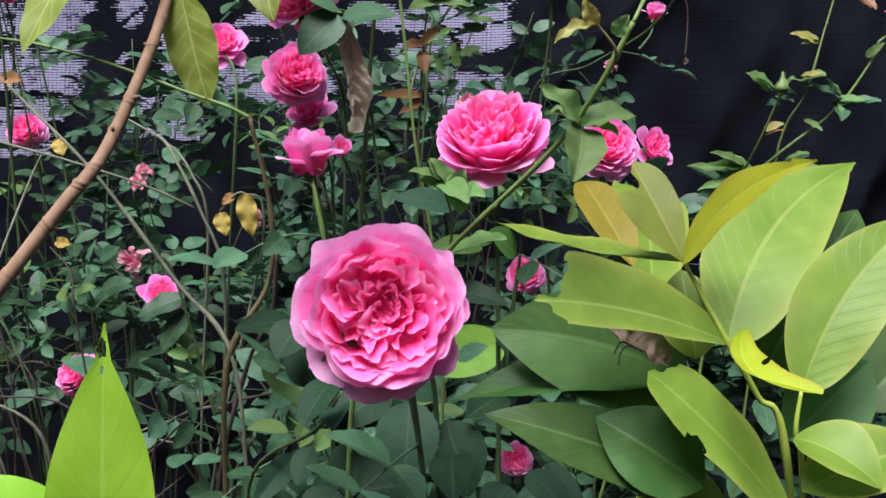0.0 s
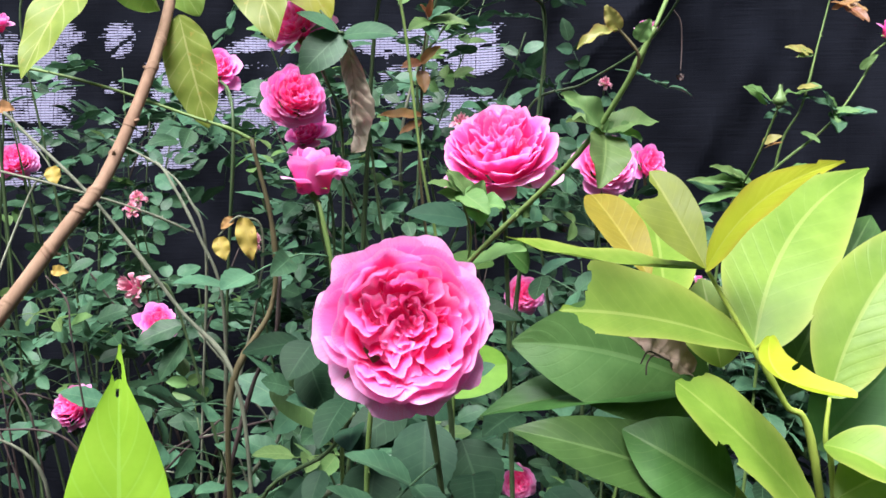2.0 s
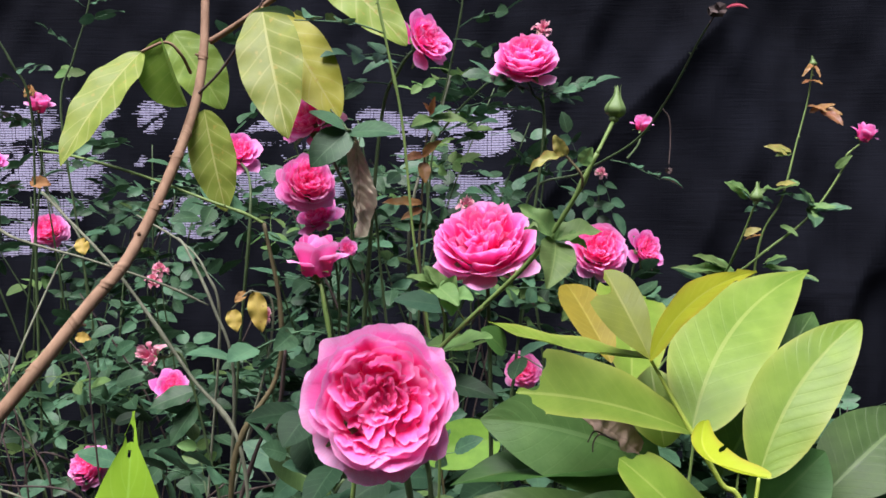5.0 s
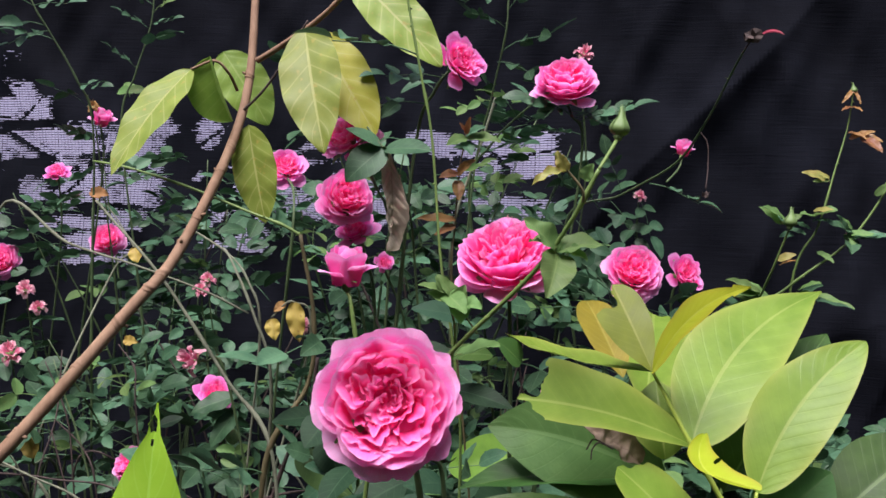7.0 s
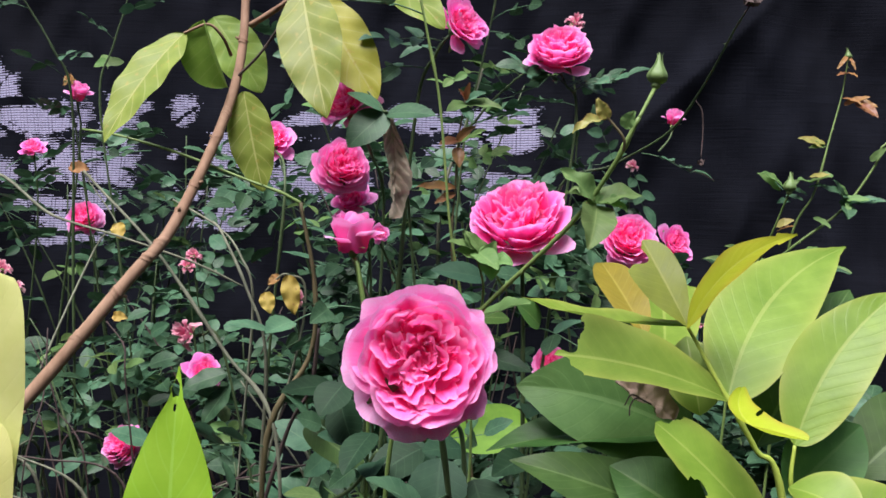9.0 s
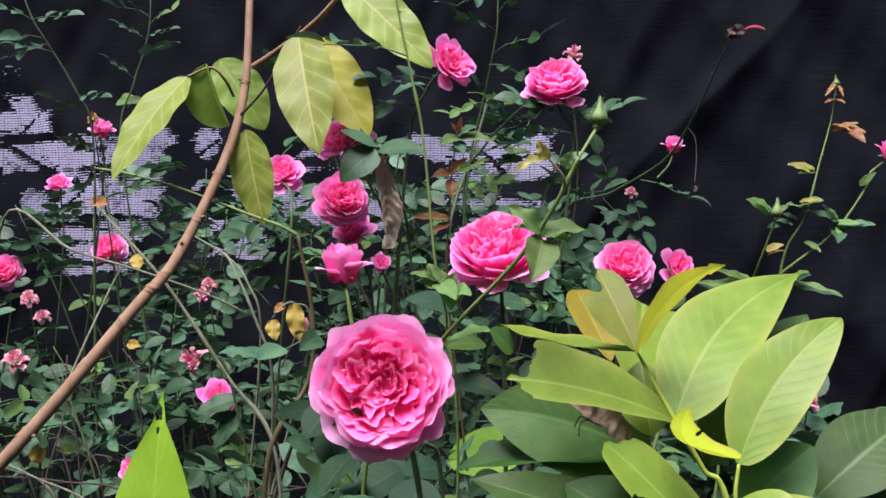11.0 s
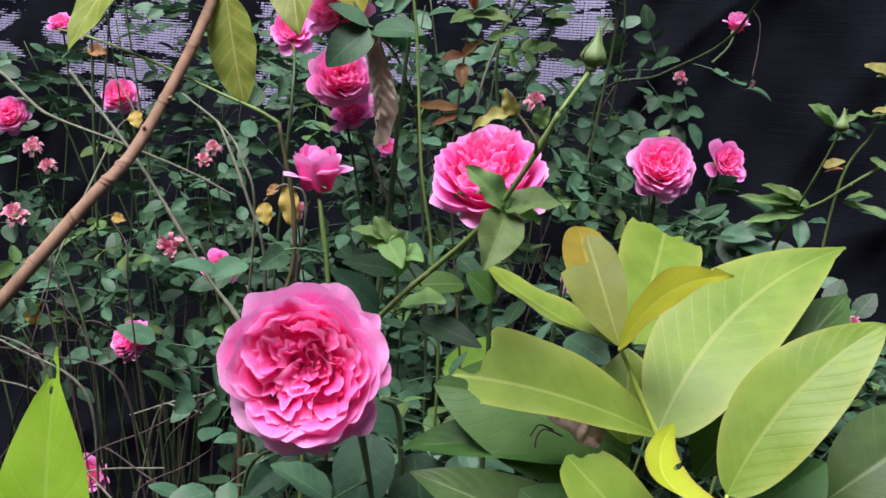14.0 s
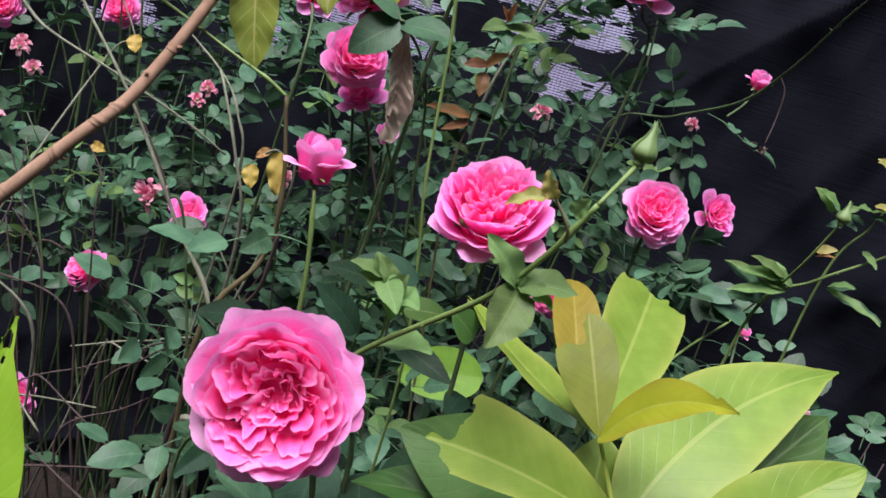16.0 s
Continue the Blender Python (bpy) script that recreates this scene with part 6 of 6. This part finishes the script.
leaf(yel, (-0.1407, 0.2100, 1.0790), (-0.1361, 0.2150, 1.1863), 0.030, (0.1, -1, 0.1), M_PALE_LEAF, fine=True, quilt=0.0, arch=0.03, fold=0.1, shape=(0.4, 0.3))
leaf(yel, (-0.1384, 0.2000, 1.0836), (-0.1313, 0.2050, 1.1408), 0.028, (0.1, -1, 0.3), M_PALE_LEAF, fine=True, quilt=0.0, arch=0.05, fold=0.1, shape=(0.4, 0.4))
adopt(yel)

# ---- the hanging dry leaf and its dark neighbours ----
rm = thing("rose_branch", (-0.06, 1.0, 0.0), "rose branch with dark leaves and a hanging dry leaf", "branch")
tube("stem", [(-0.06, 1.0, 0.0), (-0.03, 1.02, 0.8), (-0.0575, 1.0200, 1.1948), (-0.0631, 0.9200, 1.2881), (-0.0671, 0.8000, 1.3206), (-0.0716, 0.7900, 1.3250), (-0.0883, 0.8000, 1.3450)], 0.0020, 0.0011, M_CANE, rm, seed=80)
for a, b, w, fc in (((-0.0687, 0.7900, 1.3228), (-0.1038, 0.7750, 1.2863), 0.038, (-0.1, -0.9, 0.4)), ((-0.0686, 0.7900, 1.3211), (-0.0190, 0.7800, 1.3194), 0.032, (0, -0.6, 0.8)), ((-0.0716, 0.7900, 1.3250), (-0.1066, 0.7800, 1.3399), 0.020, (0, -0.6, 0.8))):
    leaf(rm, a, b, w, fc, M_ROSE_LEAF, n=20, m=4, arch=0.05, fold=0.15, serrate=0.02, shape=(0.6, 0.85))
leaf(rm, (-0.0641, 0.8000, 1.3186), (-0.0655, 0.8100, 1.2190), 0.030, (-0.3, -1, 0.3), M_DRY, "shrivelled grey-brown leaf, twisted and hanging", n=110, m=14, arch=0.03, fold=0.25, wave=0.035, waves=2.2, shape=(0.42, 0.32), curl=1.35, twist=1.5, quilt=0.048, veins=8, crumple=0.032, bend=-0.04, bites=[(0.3, 0.80, 0.005)])
adopt(rm)

# ---- large rose leaves close under the front bloom ----
lowc = thing("rose_branch", (0.03, 0.72, 0.0), "low rose branch with large leaflets coloured as in shade", "branch")
tube("stem", [(0.03, 0.72, 0.0), (0.03, 0.68, 0.6), (0.02, 0.62, 0.88), (0.0165, 0.5800, 1.0407), (0.0056, 0.5600, 1.0698)], 0.003, 0.0016, M_CANE, lowc, seed=81)
# these leaflets take the shade-darkened leaf colour
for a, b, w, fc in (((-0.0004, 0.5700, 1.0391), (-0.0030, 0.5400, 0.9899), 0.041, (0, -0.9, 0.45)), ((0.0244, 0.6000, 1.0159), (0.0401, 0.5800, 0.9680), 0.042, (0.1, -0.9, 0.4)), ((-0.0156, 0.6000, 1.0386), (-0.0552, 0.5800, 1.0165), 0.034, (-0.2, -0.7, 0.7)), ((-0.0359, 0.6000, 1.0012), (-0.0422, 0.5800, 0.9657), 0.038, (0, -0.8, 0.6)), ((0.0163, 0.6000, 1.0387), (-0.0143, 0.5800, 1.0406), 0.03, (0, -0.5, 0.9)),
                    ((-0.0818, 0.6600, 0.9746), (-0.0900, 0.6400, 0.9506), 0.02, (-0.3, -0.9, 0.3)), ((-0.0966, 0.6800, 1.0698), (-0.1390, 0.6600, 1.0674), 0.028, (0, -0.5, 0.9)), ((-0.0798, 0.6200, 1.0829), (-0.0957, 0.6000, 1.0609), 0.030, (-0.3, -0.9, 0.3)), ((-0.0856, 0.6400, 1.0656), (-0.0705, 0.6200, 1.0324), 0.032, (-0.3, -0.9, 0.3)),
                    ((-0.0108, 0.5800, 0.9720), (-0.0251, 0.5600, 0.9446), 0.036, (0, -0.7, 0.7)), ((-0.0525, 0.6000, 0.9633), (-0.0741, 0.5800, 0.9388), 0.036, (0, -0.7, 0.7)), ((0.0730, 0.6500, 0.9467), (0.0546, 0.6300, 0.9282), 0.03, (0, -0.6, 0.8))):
    leaf(lowc, a, b, w, fc, M_ROSE_SHADED, n=20, m=4, arch=0.05, fold=0.15, serrate=0.02, shape=(0.6, 0.88))
leaf(lowc, (-0.1241, 0.7000, 1.0322), (-0.0680, 0.6600, 1.0068), 0.03, (0.2, -0.8, 0.5), M_SHRUB_DARK, "glossy green leaf edge-on", n=20, m=4, arch=-0.03, fold=0.3, shape=(0.5, 0.6))
leaf(lowc, (0.0900, 0.9500, 0.9850), (-0.0020, 0.9400, 0.9650), 0.060, (0.0, -0.8, 0.6), M_GLOW_LEAF, "large bright green leaf with light in it", n=24, m=5, arch=0.04, fold=0.2, shape=(0.5, 0.6))
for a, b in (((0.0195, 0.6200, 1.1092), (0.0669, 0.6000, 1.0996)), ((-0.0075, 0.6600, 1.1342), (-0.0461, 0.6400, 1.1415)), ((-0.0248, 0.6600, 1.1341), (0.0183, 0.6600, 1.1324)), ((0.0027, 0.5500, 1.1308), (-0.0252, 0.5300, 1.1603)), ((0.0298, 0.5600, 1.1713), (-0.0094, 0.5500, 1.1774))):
    leaf(lowc, a, b, 0.019, (0, -0.7, 0.7), M_ROSE_SHADED, n=20, m=4, arch=0.05, fold=0.2, serrate=0.02, shape=(0.65, 0.95))
leaf(lowc, (0.0722, 0.6000, 1.1352), (0.0532, 0.5900, 1.1528), 0.022, (0.1, -0.7, 0.7), M_SHRUB_DARK, "glossy green leaf", n=20, m=4, arch=0.04, fold=0.2, shape=(0.6, 0.8))
leaf(lowc, (0.0493, 0.6200, 1.1383), (0.0124, 0.6000, 1.1377), 0.020, (0.0, -0.6, 0.8), M_SHRUB_DARK, "glossy green leaf", n=20, m=4, arch=0.04, fold=0.2, shape=(0.6, 0.8))
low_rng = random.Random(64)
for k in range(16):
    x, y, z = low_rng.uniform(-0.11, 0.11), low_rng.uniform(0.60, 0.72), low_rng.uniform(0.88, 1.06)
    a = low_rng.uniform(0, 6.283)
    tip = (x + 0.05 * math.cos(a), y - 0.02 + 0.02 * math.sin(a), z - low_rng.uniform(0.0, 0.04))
    leaf(lowc, (x, y, z), tip, low_rng.uniform(0.018, 0.026), (low_rng.uniform(-0.3, 0.3), -0.7, 0.7), M_ROSE_SHADED, n=20, m=4, arch=0.05, fold=low_rng.uniform(0.1, 0.4), serrate=0.02, shape=(0.6, 0.88))
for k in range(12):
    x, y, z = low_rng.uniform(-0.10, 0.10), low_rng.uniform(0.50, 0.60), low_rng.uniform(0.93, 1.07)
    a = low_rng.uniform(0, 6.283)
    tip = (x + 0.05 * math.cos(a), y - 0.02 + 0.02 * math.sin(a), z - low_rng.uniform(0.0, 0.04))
    leaf(lowc, (x, y, z), tip, low_rng.uniform(0.018, 0.026), (low_rng.uniform(-0.3, 0.3), -0.6, 0.8), M_ROSE_SHADED, n=20, m=4, arch=0.05, fold=low_rng.uniform(0.1, 0.4), serrate=0.02, shape=(0.6, 0.88))
adopt(lowc)

# ---- dying leaves and dry flower heads caught among the canes ----
stalks = thing("rose_branch", (-0.28, 1.02, 0.0), "thin rose branch with yellow dying leaves", "branch")
for k, (at, tip, w, mat) in enumerate((((-0.2310, 0.9800, 1.1298), (-0.2217, 0.9700, 1.1051), 0.018, M_DEAD_YELLOW), ((-0.2057, 0.9900, 1.1512), (-0.1944, 0.9800, 1.1032), 0.022, M_DEAD_YELLOW), ((-0.2165, 0.9900, 1.1508), (-0.2277, 0.9800, 1.1390), 0.010, M_RUSTY), ((-0.4181, 0.9800, 1.0962), (-0.3961, 0.9700, 1.0952), 0.012, M_DEAD_YELLOW))):
    leaf(stalks, at, tip, w, (0.1, -1, 0.3), mat, n=14, m=4, arch=0.06, fold=0.3, wave=0.07, shape=(0.6, 0.85))
tube("stem", [(-0.28, 1.02, 0.0), (-0.27, 1.01, 0.7), (-0.1880, 1.0000, 1.0908), (-0.2057, 0.9900, 1.1512), (-0.2311, 0.9800, 1.1319)], 0.0022, 0.0009, M_CANE_OLD, stalks, thorns=5)
adopt(stalks)
far = thing("rose_branch", (-0.62, 1.25, 0.0), "thin rose branch with fading leaves before the cloth", "branch")
tube("stem", [(-0.62, 1.25, 0.0), (-0.63, 1.24, 0.8), (-0.5983, 1.1000, 0.9191), (-0.5395, 1.2000, 1.1748), (-0.5051, 1.2000, 1.2036), (-0.5761, 1.2200, 1.2960)], 0.0022, 0.0009, M_CANE_OLD, far, thorns=5)
for at, tip, w, mat in (((-0.5072, 1.2000, 1.2121), (-0.4966, 1.1900, 1.1893), 0.020, M_DEAD_YELLOW), ((-0.5897, 1.2200, 1.2956), (-0.5557, 1.2100, 1.2915), 0.018, M_RUSTY), ((-0.6077, 1.1000, 0.9466), (-0.5924, 1.0900, 0.9122), 0.026, M_DEAD_YELLOW)):
    leaf(far, at, tip, w, (0.1, -1, 0.3), mat, n=14, m=4, arch=0.06, fold=0.3, wave=0.07, shape=(0.55, 0.7))
adopt(far)
for k, (at, r, lab, kind) in enumerate((((-0.4010, 1.2000, 1.1523), 0.012, "shrivelled pinkish rose head on a thin cane", "wilt"), ((-0.7644, 1.3500, 1.1381), 0.014, "shrivelled rusty rose head on a thin cane", "wilt"), ((-0.7399, 1.3500, 1.1041), 0.014, "dry curled rose head on a thin cane", "wilt"), ((-0.6981, 1.2000, 1.0459), 0.020, "faded pink rose on a thin cane", "wilt"),
                                        ((-0.1956, 1.0000, 1.1233), 0.011, "small pale pink rose remnant", "wilt"), ((-0.6604, 1.3600, 1.4521), 0.011, "orange-brown dried rose head", "dry"), ((0.1622, 1.2000, 1.5191), 0.014, "dull red fading rosebud", "wilt"), ((0.2487, 1.2000, 1.3126), 0.009, "small pale dry rose hip", "wilt"), ((0.0565, 1.3500, 1.2696), 0.016, "dusty red dying rose", "wilt"), ((-0.4085, 1.2500, 1.1666), 0.012, "shrivelled pink rose head", "wilt"), ((0.3834, 1.3000, 1.0764), 0.008, "tiny dull red bud", "wilt"), ((-0.7359, 1.3000, 1.1367), 0.014, "shrivelled pink rose head on a cane", "wilt"), ((0.4900, 1.1500, 1.0170), 0.015, "orange-pink faded rose by the cloth", "wilt"))):
    v = Vector(at)
    rose_cane([tuple(v + Vector((0.01, 0.05, -0.2))), tuple(v + Vector((0.0, 0.02, -0.06)))], 0.0018, 0.001, lab, at, (0.2, -0.6, 0.7), r, kind, "withered petals", [(0.7, 0.8), (0.8, 0.8)], seed=200 + k, thorns=3)


# ---- the bushes' foliage ----
def bush(root, spread, tops, count, seed, label, low=0.45):
    """A rose bush: canes that fan out from its root, set with compound leaves."""
    rng = random.Random(seed)
    ob = thing("rose_bush", root, label, "bush", "rose bushes")
    lines = []
    for k, (x, y, z) in enumerate(tops):
        mid = (root[0] + (x - root[0]) * 0.35 + rng.uniform(-0.12, 0.12), root[1] + (y - root[1]) * 0.4, z * 0.55)
        pts = [(root[0] + rng.uniform(-0.03, 0.03), root[1] + rng.uniform(-0.03, 0.03), 0.0), mid, ((mid[0] + x) / 2 + rng.uniform(-0.03, 0.03), (mid[1] + y) / 2, z * 0.82), (x, y, z)]
        # canes that would cross a bloom in the camera's view are left out
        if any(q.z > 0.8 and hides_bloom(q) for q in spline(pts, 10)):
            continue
        tube("cane", pts, 0.0027, 0.0010, rng.choice((M_CANE, M_CANE, M_CANE_DARK)), ob, seed=seed * 40 + k, thorns=6, nodes=4, sides=6, per=6)
        lines.append(spline(pts, 16))
    perches = [p for line in lines for p in line if p.z > low]
    for k in range(count):
        p = rng.choice(perches)
        a = rng.uniform(0, 6.283)
        off = Vector((math.cos(a), math.sin(a) * 0.8 - 0.25, rng.uniform(-0.5, 0.6)))
        q = p + off * rng.uniform(0.0, spread)
        if q.z < 0.92 and -0.58 < q.x < -0.16 and rng.random() < 0.82:
            continue
        if q.z < 0.96 and -0.16 < q.x < 0.10 and q.y < 1.1 and rng.random() < 0.5:
            continue
        if q.x < -0.3 and q.z < 1.20 and noise.noise(q * 8.0) > 0.01:
            continue
        # likewise leaves that would cover a bloom in the camera's view
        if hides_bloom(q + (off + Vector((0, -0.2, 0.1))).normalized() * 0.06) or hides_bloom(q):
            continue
        spray(ob, q, off + Vector((0, -0.2, 0.1)), rng.uniform(0.8, 1.2), rng.choice((SPRAYS,) * 15 + (YOUNG,)), rng=rng)
    return adopt(ob)


def crown(rng, x0, x1, y0, y1, ztop, n):
    return [(rng.uniform(x0, x1), rng.uniform(y0, y1), ztop(rng) ) for _ in range(n)]


g = random.Random(21)
bush((-0.75, 1.35, 0.0), 0.10, crown(g, -1.15, -0.55, 1.15, 1.6, lambda r: r.uniform(0.8, 1.20), 13), 270, 1, "dense dark green rose bush by the cloth", 0.84)
bush((-0.40, 1.35, 0.0), 0.10, crown(g, -0.62, -0.20, 1.1, 1.6, lambda r: r.uniform(0.75, 1.20), 13), 285, 2, "dense dark green rose bush with crossing canes", 0.83)
bush((-0.05, 1.30, 0.0), 0.10, crown(g, -0.25, 0.18, 1.05, 1.55, lambda r: r.uniform(0.85, 1.34), 13), 360, 3, "dense dark green rose bush behind the front bloom")
bush((0.22, 1.35, 0.0), 0.09, crown(g, 0.05, 0.40, 1.15, 1.6, lambda r: r.uniform(0.7, 1.10), 11), 330, 4, "lower rose bush beside the dark cloth")
bush((-0.02, 0.98, 0.0), 0.08, crown(g, -0.18, 0.16, 0.85, 1.0, lambda r: r.uniform(0.8, 1.20), 9), 300, 5, "rose bush in the middle with dark leaves")
bush((-0.35, 1.05, 0.0), 0.08, crown(g, -0.6, -0.15, 0.98, 1.12, lambda r: r.uniform(0.7, 1.06), 8), 150, 6, "straggling rose bush with sparse leaves", 0.84)


bush((-0.62, 1.62, 0.0), 0.07, crown(g, -1.05, -0.38, 1.4, 1.7, lambda r: r.uniform(1.2, 1.42), 12), 95, 7, "tall thin rose shoots before the pale patches", 1.14)
bush((-0.05, 1.55, 0.0), 0.07, crown(g, -0.3, 0.2, 1.2, 1.6, lambda r: r.uniform(1.25, 1.5), 11), 130, 8, "tall leafy rose shoots behind the blooms", 1.15)
bush((0.20, 1.17, 0.0), 0.06, crown(g, 0.12, 0.26, 1.12, 1.22, lambda r: r.uniform(1.10, 1.23), 6), 120, 9, "leafy rose shoots beside the two far blooms", 0.98)
bush((0.37, 1.22, 0.0), 0.07, crown(g, 0.28, 0.44, 1.1, 1.3, lambda r: r.uniform(0.96, 1.09), 7), 110, 10, "low rose bush behind the pale shrub", 0.84)
bush((0.57, 1.20, 0.0), 0.07, crown(g, 0.48, 0.68, 1.1, 1.3, lambda r: r.uniform(0.86, 0.97), 6), 80, 11, "low rose bush at the foot of the dark cloth", 0.74)
